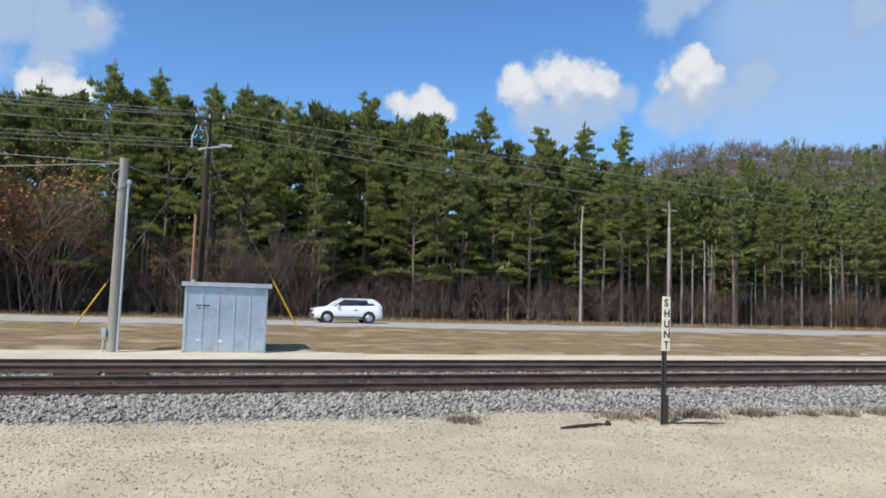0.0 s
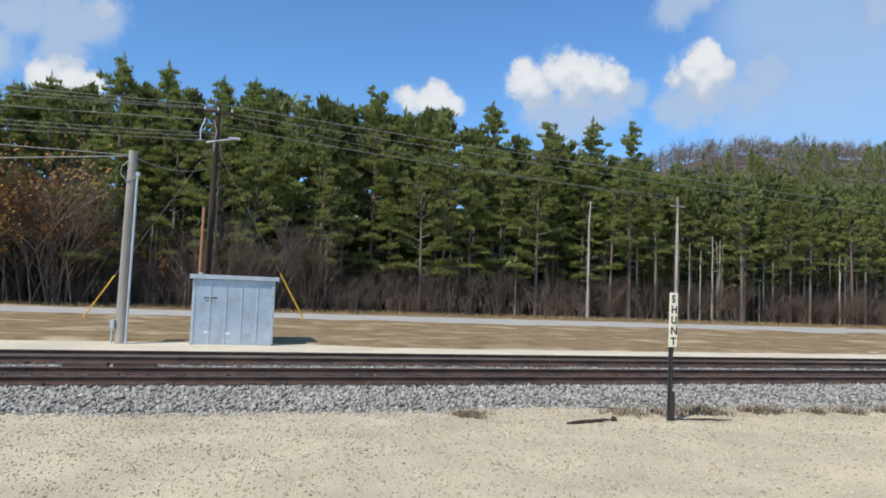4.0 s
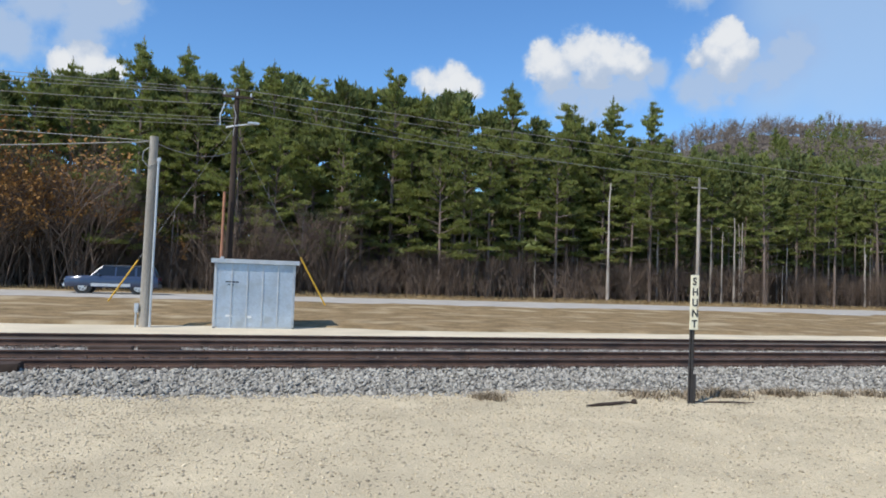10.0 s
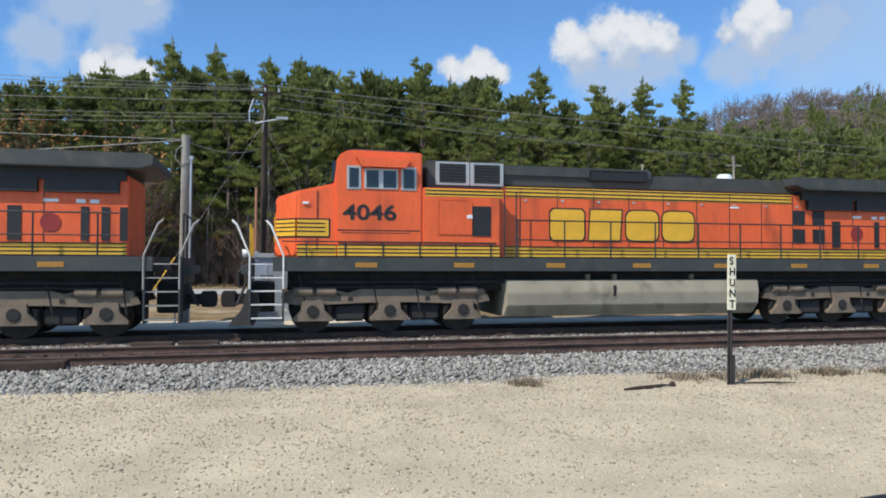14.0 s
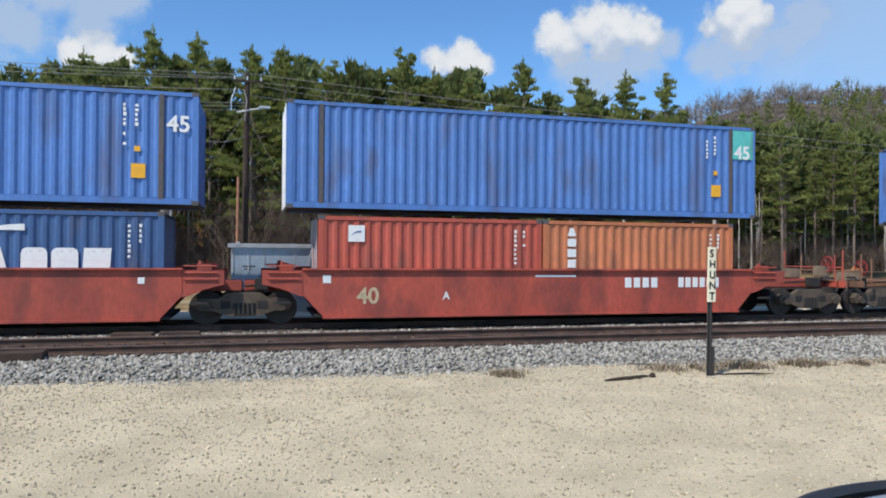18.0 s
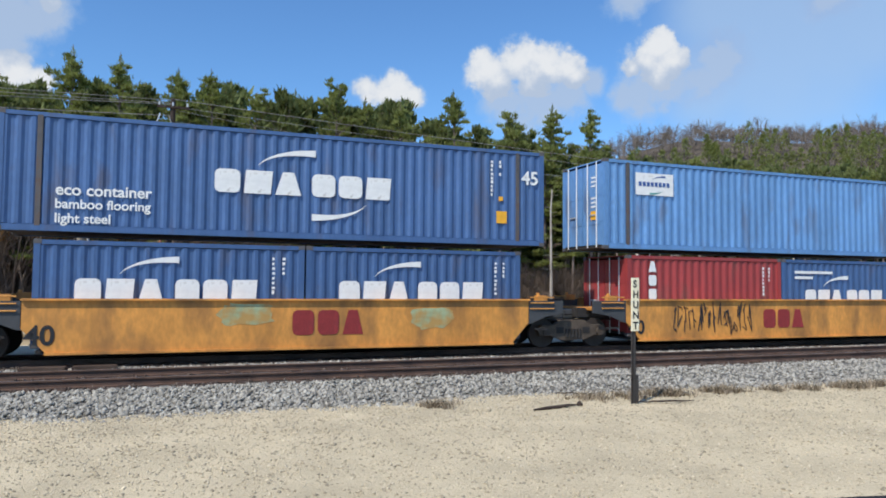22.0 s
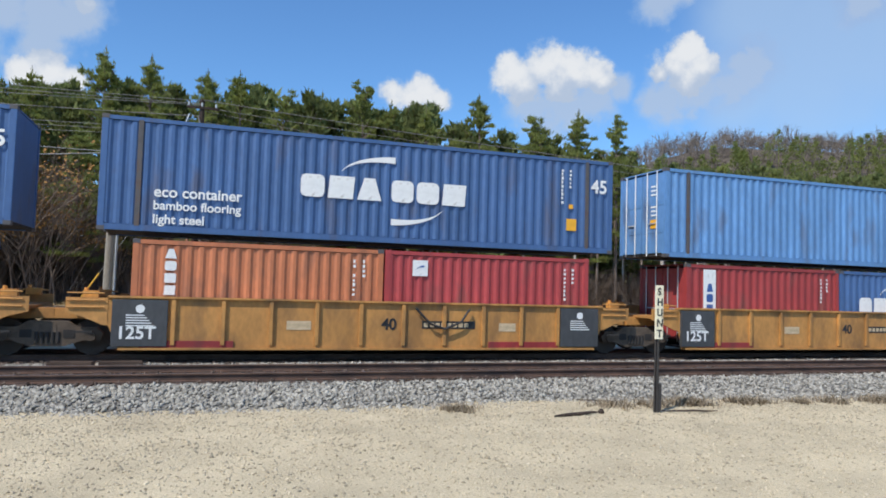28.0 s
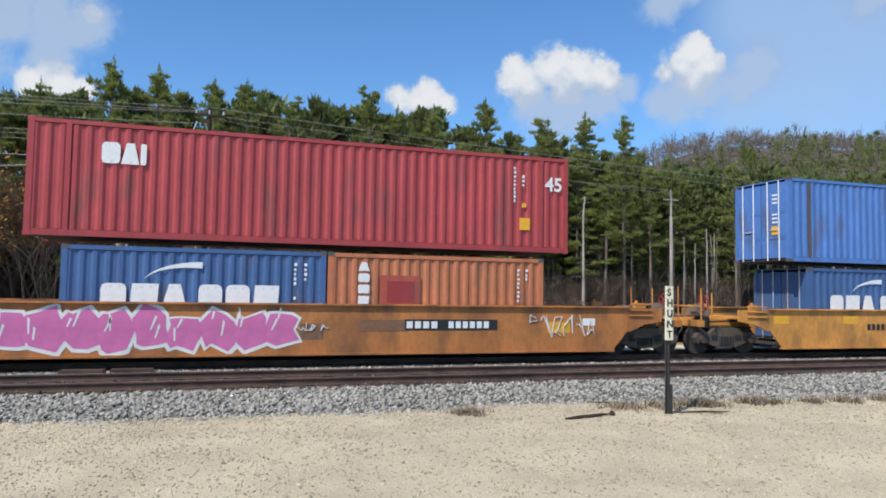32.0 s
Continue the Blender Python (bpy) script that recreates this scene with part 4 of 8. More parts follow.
def container(kind, colour, label, s, x, z, doors=None, number=True, post=None):
    c = CM[kind]
    L, H = c["L"], c["H"]
    root = thing("shipping_container", label, "container", "containers on the train", pose(s + x, FAR_TRACK, z))
    MOVING.append((root, s + x, z))
    e = c["ends"]
    pm = post or colour
    for sy in (-1, 1):
        m = pose(0.12, -W + 0.012, 0.17) if sy < 0 else pose(L - 0.12, W - 0.012, 0.17, 0, 0, 180)
        share("side_panel", c["side"], root, colour, m=m)
        share("top_rail", c["top"], root, pm, m=pose(0.15, -W if sy < 0 else W - 0.07, H - 0.12))
        share("bottom_rail", c["low"], root, pm, m=pose(0.15, -W if sy < 0 else W - 0.06, 0.01))
        for px in (0, L - 0.15):
            share("corner_post", c["post"], root, pm, m=pose(px, -W - 0.001 if sy < 0 else W - 0.149, 0))
            for pz in (-0.003, H - 0.115):
                share("corner_casting", c["cast"], root, M_SEAM if colour is not P_RED else colour, m=pose(px - 0.008 if px == 0 else px - 0.02, -W - 0.006 if sy < 0 else W - 0.156, pz))
    if e:
        for px in (e - 0.03, L - e - 0.13):
            share("lifting_post", c["mid"], root, colour if colour is P_RED else None, m=pose(px, -W - 0.004, 0))
    share("roof_panel", c["roof"], root, colour)
    share("floor", c["floor"], root)
    share("end_wall", c["end"], root, colour, m=pose(L - 0.06, 0, 0))
    for sy in (-1, 1):
        d = share("door", c["door"], root, doors or colour, m=pose(0.02, -W + 0.1 if sy < 0 else 0.02, 0))
        for by in (0.3, 0.8):
            b = share("locking_bar", c["bar"], d, M_WHITE if kind == "45" else None, m=pose(-0.035, by, 0))
        share("door_handle", HANDLE, d, m=pose(-0.02, 0.55, 1.05))
        if kind == "45" and sy < 0:
            for k in range(6):
                share("door_marking", DOOR_BAR, d, m=pose(-0.013, 0.38, H - 0.55 - 0.13 * k - (0.25 if k > 2 else 0.0)))
            share("door_sticker", DOOR_BAR, d, M_STICKER, m=Matrix.Translation((-0.013, 0.36, 0.90)) @ Matrix.Diagonal((1, 1.2, 5.0, 1)))
    rng = random.Random(int((s + x) * 10))
    if kind == "45":
        for col, n in ((12.02, 9), (12.28, 5)):
            for i in range(n):
                if rng.random() < 0.9:
                    share("marking_bar", IDBAR, root, m=Matrix.Translation((col, -W - 0.008, H - 0.42 - i * 0.115)) @ Matrix.Diagonal((rng.uniform(0.8, 1.3), 1, rng.uniform(0.6, 1), 1)))
        if number:
            lettering("45", 0.40, root, M_WHITE, 12.98, -W - 0.008, H - 0.98, "size_number")
        plate(root, 12.20, 0.62 if number != "low" else 0.5, 0.32, 0.34, M_STICKER, "warning_sticker")
        share("marking_bar", IDBAR, root, M_STICKER, m=Matrix.Translation((12.27, -W - 0.008, 1.25)) @ Matrix.Diagonal((2.2, 1, 1.4, 1)))
    else:
        for col, n in ((5.25, 8), (5.50, 4)):
            for i in range(n):
                if rng.random() < 0.9:
                    share("marking_bar", IDBAR, root, m=Matrix.Translation((col, -W - 0.008, H - 0.38 - i * 0.12)) @ Matrix.Diagonal((rng.uniform(0.8, 1.3), 1, rng.uniform(0.6, 1), 1)))
    return root


# ---- well cars ----
def car_paint(name, base, dirt=0.3):
    return mat(name, base, 0.65, vary=0.2, scale=1.0, dirt=tuple(0.36 * c + 0.02 for c in base), dirt_amount=dirt, dirt_scale=1.2, streak=2.0, fine=10, by_object=0.08)


C_YELLOW = car_paint("faded_yellow_car_paint", (0.637, 0.277, 0.057), 0.42)
C_AMBER = car_paint("grimy_amber_car_paint", (0.440, 0.165, 0.045), 0.4)
C_RUSTRED = car_paint("faded_red_car_paint", (0.403, 0.075, 0.047), 0.42)
C_BROWN = car_paint("brown_rusty_car_paint", (0.243, 0.119, 0.065), 0.4)
C_OCHRE = car_paint("ochre_car_paint", (0.506, 0.244, 0.068), 0.35)
C_GREY = car_paint("dark_grey_end_paint", (0.060, 0.062, 0.065))
C_RED = car_paint("red_edge_paint", (0.30, 0.03, 0.03))

M_TRUCK = mat("grimy_truck_steel", (0.090, 0.065, 0.046), 0.85, vary=0.3, scale=3, dirt=(0.12, 0.09, 0.065), dirt_amount=0.35, dirt_scale=3, bump=0.3)
WHEEL = fresh()
rod(WHEEL, (0, -0.07, 0), (0, 0.07, 0), 0.42, seg=24)
rod(WHEEL, (0, -0.12, 0), (0, 0.12, 0), 0.14, seg=12)
WHEEL = mesh_of(WHEEL, "wheel", M_WHEEL)
FRAME_PTS = [(-1.10, 0.36), (-1.16, 0.52), (-1.02, 0.66), (-0.62, 0.66), (-0.40, 0.80), (0.40, 0.80), (0.62, 0.66), (1.02, 0.66), (1.16, 0.52), (1.10, 0.36), (0.74, 0.36), (0.52, 0.28), (0.34, 0.22), (-0.34, 0.22), (-0.52, 0.28), (-0.74, 0.36)]
fb = fresh()
prism(fb, FRAME_PTS, -0.09, 0.09)
fb.normal_update()
bmesh.ops.triangulate(fb, faces=[f for f in fb.faces if len(f.verts) > 4])
SIDE_FRAME = mesh_of(fb, "side_frame", M_TRUCK)
# solid dark boxes: the shade inside the side frame's openings, put in as colour
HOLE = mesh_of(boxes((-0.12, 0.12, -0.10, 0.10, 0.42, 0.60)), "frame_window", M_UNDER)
SPRINGS = fresh()
for i in range(5):
    rod(SPRINGS, (-0.22 + i * 0.11, -0.02, 0.30), (-0.22 + i * 0.11, -0.02, 0.55), 0.045, seg=8)
SPRINGS = mesh_of(SPRINGS, "spring_pack", M_UNDER)
CAPS = fresh()
rod(CAPS, (0, -0.16, 0.46), (0, 0.1, 0.46), 0.115, seg=12)
CAPS = mesh_of(CAPS, "axle_box", M_TRUCK)
BOLSTER = mesh_of(boxes((-0.20, 0.20, -1.1, 1.1, 0.50, 0.74)), "bolster", M_TRUCK, bevel=0.02)


def bogie(parent, x):
    b = share("bogie", BOLSTER, parent, m=pose(x, 0, 0))
    for sy in (-1, 1):
        share("side_frame", SIDE_FRAME, b, m=pose(0, sy * 1.0, 0))
        for hx in (-0.44, 0.44):
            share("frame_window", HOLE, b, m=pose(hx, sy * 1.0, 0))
        share("spring_pack", SPRINGS, b, m=pose(0, sy * 1.07, 0))
        for wx in (-0.89, 0.89):
            share("axle_box", CAPS, b, m=pose(wx, sy * 1.0, 0, 0, 0, 0 if sy < 0 else 180))
            share("wheel", WHEEL, b, m=pose(wx, sy * 0.76, 0.42))


GRAB_IRON = mesh_of(rods(((-0.38, 0, 0), (0.38, 0, 0)), r=0.018), "grab_iron", C_YELLOW)


def side_plate(x0, x1, z0, z1, cut_l, cut_r, y, th=0.06, lip=True):
    bm = fresh()
    pts = [(x0 + cut_l, z0), (x1 - cut_r, z0), (x1, z0 + 0.55 if cut_r else z0), (x1, z1), (x0, z1), (x0, z0 + 0.55 if cut_l else z0)]
    prism(bm, pts, y - th / 2, y + th / 2)
    if lip:
        box(bm, x0, x1, y - 0.11, y + 0.09, z1, z1 + 0.05)
        box(bm, x0 + cut_l, x1 - cut_r, y - 0.10, y + 0.12, z0 - 0.06, z0)
    return bm


def well_car(kind, colour, label, s, left_truck=True, right_truck=False, wide=False, x0=0.55, x1=13.17, end_l=-1.0, end_r=14.7, grey=None, ribs=False, top=1.37, patches=()):
    """A container well car; x runs from the upper container's forward end."""
    root = thing("well_car", label, "rail car", "well cars of the train", pose(s, FAR_TRACK, 0))
    MOVING.append((root, s, 0.0))
    yw = 1.36
    for sy in (-1, 1):
        y = sy * yw
        part("side_plate", side_plate(x0, x1, 0.34 if ribs == 2 else 0.22, top, 0.50 if not ribs else 0.25, 0.50 if not ribs else 0.25, y), colour, root, bevel=0.006)
        if ribs == 2:
            part("top_beam", boxes((x0 - 0.1, x1 + 0.1, y - 0.12 if sy < 0 else y + 0.03, y - 0.03 if sy < 0 else y + 0.12, top - 0.36, top + 0.03)), colour, root, bevel=0.012)
        if ribs:
            n = 12 if ribs == 1 else 8
            for i in range(n):
                xx = x0 + 0.3 + (x1 - x0 - 0.6) * i / (n - 1)
                part("rib", boxes((xx - 0.05, xx + 0.05, y - 0.10 if sy < 0 else y + 0.03, y - 0.03 if sy < 0 else y + 0.10, 0.40 if ribs == 2 else 0.28, top - (0.36 if ribs == 2 else 0.02))), colour, root, bevel=0.008)
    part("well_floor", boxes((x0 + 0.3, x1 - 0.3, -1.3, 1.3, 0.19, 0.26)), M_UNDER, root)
    # end platforms over the trucks
    for a, b, sgn in ((end_l, x0 + 0.02, -1), (x1 - 0.02, end_r, 1)):
        bm = fresh()
        zt = top - 0.28
        box(bm, a, b, -0.55, 0.55, 0.82, zt)
        part("centre_sill", bm, C_GREY if grey else colour, root, bevel=0.02)
        for sy in (-1, 1):
            bm = fresh()
            y = sy * yw
            e = min(1.15, abs(b - a) * 0.7)
            if sgn < 0:
                pts = [(b, 0.72), (b, top), (b - e, top), (b - e, 1.02), (b - 0.55, 0.92), (b - 0.12, 0.74)]
            else:
                pts = [(a, 0.72), (a + 0.12, 0.74), (a + 0.55, 0.92), (a + e, 1.02), (a + e, top), (a, top)]
            prism(bm, pts, y - 0.03, y + 0.03)
            part("end_gusset", bm, grey or colour, root)
        lo, hi = (b - 0.9, b) if sgn < 0 else (a, a + 0.9)
        for sy in (-1, 1):
            y = sy * (yw + 0.06)
            for k in range(3):
                share("grab_iron", GRAB_IRON, root, colour, m=pose(lo + 0.42, y, top + 0.10 - 0.16 * k))
            part("sill_step", boxes((lo + 0.2, lo + 0.6, y - 0.03, y + 0.03, 0.55, 0.60)), M_UNDER, root)
        if abs(b - a) > 1.4:
            bx0 = a + 0.25 if sgn < 0 else b - 0.85
            part("brake_valve", boxes((bx0, bx0 + 0.35, -0.9, -0.6, 0.85, 1.15)), M_UNDER, root, bevel=0.03)
            part("air_reservoir", rods(((bx0 + 0.1, 0.75, 0.98), (bx0 + 0.6, 0.75, 0.98)), r=0.15), M_UNDER, root)
            part("train_pipe", rods(((a, -0.62, 0.95), (b, -0.66, 1.04)), ((a, -0.58, 0.78), (b, -0.60, 0.80)), r=0.028), M_UNDER, root)
        bm = fresh()
        box(bm, lo, hi, -1.33, 1.33, top - 0.30, top - 0.22)
        part("end_deck", bm, colour, root, bevel=0.01)
        mid = (lo + hi) / 2
        for k in (-1, 1):
            bm = fresh()
            box(bm, mid - 0.12, mid + 0.22, k * 1.2 - 0.09, k * 1.2 + 0.09, top - 0.02, top + 0.15)
            rod(bm, (mid - 0.05, k * 1.2, top + 0.1), (mid - 0.05, k * 1.2, top + 0.22), 0.05)
            part("container_guide", bm, C_YELLOW if colour is not C_RUSTRED else C_RUSTRED, root, bevel=0.01)
    if left_truck:
        bogie(root, end_l + (0.0 if left_truck == 2 else 1.05))
    if right_truck:
        bogie(root, end_r - 1.05)
    for side, x, sgn in ((left_truck == 1, end_l, -1), (right_truck, end_r, 1)):
        if side:
            bm = fresh()
            box(bm, min(x, x + sgn * 0.75), max(x, x + sgn * 0.75), -0.16, 0.16, 0.66, 0.92)
            box(bm, x + sgn * 0.55 - 0.18, x + sgn * 0.55 + 0.18, -0.24, 0.24, 0.60, 1.0)
            part("coupler", bm, M_UNDER, root, bevel=0.03)
            part("brake_hose", rods(((x, -0.35, 0.8), (x + sgn * 0.3, -0.4, 0.42)), ((x + sgn * 0.3, -0.4, 0.42), (x + sgn * 0.65, -0.3, 0.6)), r=0.025), M_CABLE, root)
            part("end_rail", rods(((x, -1.25, 0.95), (x, -1.25, top + 0.65)), ((x, 1.25, 0.95), (x, 1.25, top + 0.65)), ((x, -1.25, top + 0.1), (x, 1.25, top + 0.1)), ((x + sgn * -0.35, -1.3, top - 0.25), (x + sgn * -0.35, -1.3, top + 0.5)), r=0.022), colour, root)
            part("end_sill", boxes((x - 0.06, x + 0.06, -1.34, 1.34, 0.85, 1.05)), colour, root, bevel=0.01)
            part("hand_wheel", wheel_ring(x - sgn * 0.3, -0.95, top + 0.2), C_RED, root)
            part("brake_gear", boxes((x - sgn * 0.3 - 0.15, x - sgn * 0.3 + 0.15, -0.9, -0.5, top - 0.2, top + 0.15), (x - sgn * 0.9 - 0.2, x - sgn * 0.9 + 0.2, -0.3, 0.5, top - 0.25, top + 0.05)), M_BOGIE, root, bevel=0.03)
    yo = -yw - 0.034
    for px, pz, pw, ph, pm in patches:
        plate(root, px, pz, pw, ph, pm, "paint_patch", yo - (0.09 if ribs == 2 else 0.0))
    return root


def wheel_ring(x, y, z):
    bm = fresh()
    n = 14
    for i in range(n):
        a, b = i * math.tau / n, (i + 1) * math.tau / n
        rod(bm, (x, y + 0.24 * math.cos(a), z + 0.24 * math.sin(a)), (x, y + 0.24 * math.cos(b), z + 0.24 * math.sin(b)), 0.02, seg=5, caps=False)
    for i in range(3):
        a = i * math.pi / 3
        rod(bm, (x, y - 0.24 * math.cos(a), z - 0.24 * math.sin(a)), (x, y + 0.24 * math.cos(a), z + 0.24 * math.sin(a)), 0.015, seg=5)
    return bm


YS = -1.36 - 0.036          # face of a well car's side, for its markings


def blob(rng, w, h, n=18, rough=0.16):
    return [(w / 2 + w / 2 * (1 + rng.uniform(-rough, rough)) * abs(math.cos(a)) ** 0.6 * (1 if math.cos(a) >= 0 else -1),
             h / 2 + h / 2 * (1 + rng.uniform(-rough, rough)) * abs(math.sin(a)) ** 0.6 * (1 if math.sin(a) >= 0 else -1)) for a in [i * math.tau / n for i in range(n)]]


def graffiti(root, x0, x1, z0, z1, n, fill, edge, seed, y=YS):
    """Sprayed bulging shapes side by side, each with an outline and inner strokes."""
    rng = random.Random(seed)
    w = (x1 - x0) / n
    for i in range(n):
        pts = blob(rng, w * 1.3, (z1 - z0) * rng.uniform(0.78, 1.0), 11, 0.30)
        c = (w * 0.65, (z1 - z0) * 0.5)
        inner = [(c[0] + (p[0] - c[0]) * 0.84, c[1] + (p[1] - c[1]) * 0.84) for p in pts]
        share("spray_outline", outline_mesh("spray_outline", pts, edge, 0.002), root, m=pose(x0 + i * w, y - 0.002 - 0.001 * (i % 2), z0))
        share("spray_fill", outline_mesh("spray_fill", inner, fill, 0.002), root, m=pose(x0 + i * w, y - 0.005 - 0.001 * (i % 2), z0))
        for k in range(2):
            a = (w * rng.uniform(0.25, 0.8), (z1 - z0) * rng.uniform(0.2, 0.7))
            d = (rng.uniform(-0.05, 0.18) * w, (z1 - z0) * rng.uniform(0.15, 0.35))
            t = 0.035
            share("spray_stroke", outline_mesh("spray_stroke", [a, (a[0] + t, a[1]), (a[0] + d[0] + t * 1.4, a[1] + d[1]), (a[0] + d[0], a[1] + d[1] + t)], edge, 0.002), root, m=pose(x0 + i * w, y - 0.009, z0))


def scrawl(root, x0, x1, z0, z1, n, material, seed, y=YS):
    rng = random.Random(seed)
    bm = fresh()
    x = x0
    for i in range(n):
        w = (x1 - x0) / n
        p = [(x + w * rng.uniform(0, 1.1), y - 0.012, z0 + (z1 - z0) * rng.random()) for _ in range(6)]
        for a, b in zip(p, p[1:]):
            rod(bm, a, b, 0.012, seg=4)
        x += w
    part("scrawl", bm, material, root, "sprayed scrawl")


M_SPRAY_PINK = mat("pink_spray", (0.62, 0.16, 0.36), 0.6, vary=0.12)
M_SPRAY_ROSE = mat("rose_spray_over_amber", (0.56, 0.17, 0.15), 0.6, vary=0.30, scale=5, dirt=(0.46, 0.18, 0.04), dirt_amount=0.8, dirt_scale=3)
M_SPRAY_GREY = mat("grey_spray", (0.28, 0.29, 0.31), 0.6, vary=0.12)
M_SPRAY_WHITE = mat("white_spray", (0.72, 0.72, 0.68), 0.6, vary=0.1)
M_SPRAY_TEAL = mat("teal_spray", (0.08, 0.26, 0.26), 0.6, vary=0.15)
M_SPRAY_BLACK = mat("black_spray", (0.025, 0.025, 0.03), 0.6, vary=0.15)
M_SPRAY_MINT = mat("mint_spray_haze", (0.36, 0.42, 0.24), 0.6, vary=0.2, scale=5, dirt=(0.50, 0.26, 0.06), dirt_amount=0.8, dirt_scale=3)
M_FRESH_YELLOW = mat("fresh_yellow_patch", (0.72, 0.37, 0.04), 0.6, vary=0.1)
M_FADE = mat("faded_marking", (0.55, 0.42, 0.26), 0.7, vary=0.2)


def car_marks(root, marks):
    for m in marks:
        k = m[0]
        if k == "text":
            _, text, x, z, h, material = m
            lettering(text, h, root, material, x, YS - 0.004, z, "car_number")
        elif k == "bars":
            _, x, z, w, h, n, material = m
            for i in range(n):
                plate(root, x + i * w / n, z, w / n * 0.72, h, material, "marking_bar", YS - 0.006)
        elif k == "plate":
            _, x, z, w, h, material = m
            plate(root, x, z, w, h, material, "marking_panel", YS - 0.003)
        elif k == "blocks":
            _, x, z, w, h, n, material = m
            for i in range(n):
                share("logo_block", (BLOCK, NOTCH, HOOK)[i % 3] if n > 3 else WEDGE if i == 2 else HOOK, root, material, "", Matrix.Translation((x + i * w / n, YS - 0.006, z)) @ Matrix.Diagonal((w / n * 0.85, 1, h, 1)))

# ---- the train: load by load ----
def wave_panel(root, x, z, w, h):
    plate(root, x, z, w, h, M_WHITE, "logo_panel")
    share("logo_wave", SWOOSH, root, M_LOGO_BLUE, "", Matrix.Translation((x + w * 0.80, -W - 0.012, z + h * 0.60)) @ Matrix.Diagonal((w * 0.26, 1, h * 0.5, 1)))
    share("logo_wave", SWOOSH, root, M_LOGO_GREEN, "", Matrix.Translation((x + w * 0.35, -W - 0.012, z + h * 0.34)) @ Matrix.Rotation(math.pi, 4, "Y") @ Matrix.Diagonal((w * 0.26, 1, h * 0.5, 1)))
    for i in range(8):
        plate(root, x + w * (0.08 + i * 0.105), z + h * 0.40, w * 0.075, h * 0.2, M_LOGO_BLUE, "logo_bar", -W - 0.014)


def column(root, x, z, n, w, h, material=None):
    """A mark set in an upright column, as plain blocks."""
    for i in range(n):
        share("logo_block", (WEDGE, HOOK, BLOCK, NOTCH)[i % 4], root, material, "", Matrix.Translation((x, -W - 0.007, z - i * h)) @ Matrix.Diagonal((w, 1, h * 0.78, 1)))


def top_marks(root, k):
    if "mark" in k:
        line_mark(root, 4.63, 1.10, 4.48, 0.58, 2)
    if "eco" in k:
        for i, text in enumerate(("eco container", "bamboo flooring", "light steel")):
            for word in text.split(" "):
                lettering(text, 0.25 if i == 0 else 0.29, root, M_WHITE, 1.20, -W - 0.008, (0.84, 0.47, 0.14)[i], "slogan_word", word=word)
    if "box" in k:
        for px, pz, pw, ph in ((9.25, 0.22, 2.75, 0.05), (9.25, 1.27, 2.75, 0.05), (9.25, 0.22, 0.05, 1.1), (11.95, 0.22, 0.05, 1.1)):
            plate(root, px, pz, pw, ph, M_WHITE, "slogan_border")
        for text, px, pz, sq in (("eco container", 9.42, 0.80, 1.1), ("bamboo flooring", 9.55, 0.36, 0.95)):
            for word in text.split(" "):
                lettering(text, 0.30, root, M_WHITE, px, -W - 0.008, pz, "slogan_word", squeeze=sq, word=word)
    if "wave" in k:
        wave_panel(root, 1.12, 1.68, 1.40, 0.68)
    if "trio" in k:
        for i in range(3):
            share("logo_block", (WEDGE, BLOCK, HOOK)[i], root, None, "", Matrix.Translation((1.15 + i * 0.24, -W - 0.007, 2.0)) @ Matrix.Diagonal((0.22, 1, 0.22, 1)))
        plate(root, 1.25, 2.26, 0.62, 0.16, M_CREST_RED, "logo_bar")
    if "bold" in k:
        for i in range(3):
            share("logo_block", (HOOK, WEDGE, BLOCK)[i], root, None, "", Matrix.Translation((1.55 + i * 0.42, -W - 0.007, 1.75)) @ Matrix.Diagonal((0.40 if i < 2 else 0.13, 1, 0.50, 1)))
    if "cyan_end" in k:
        plate(root, 12.93, 1.75, 0.70, 0.85, P_CYAN, "repainted_patch", -W - 0.005)


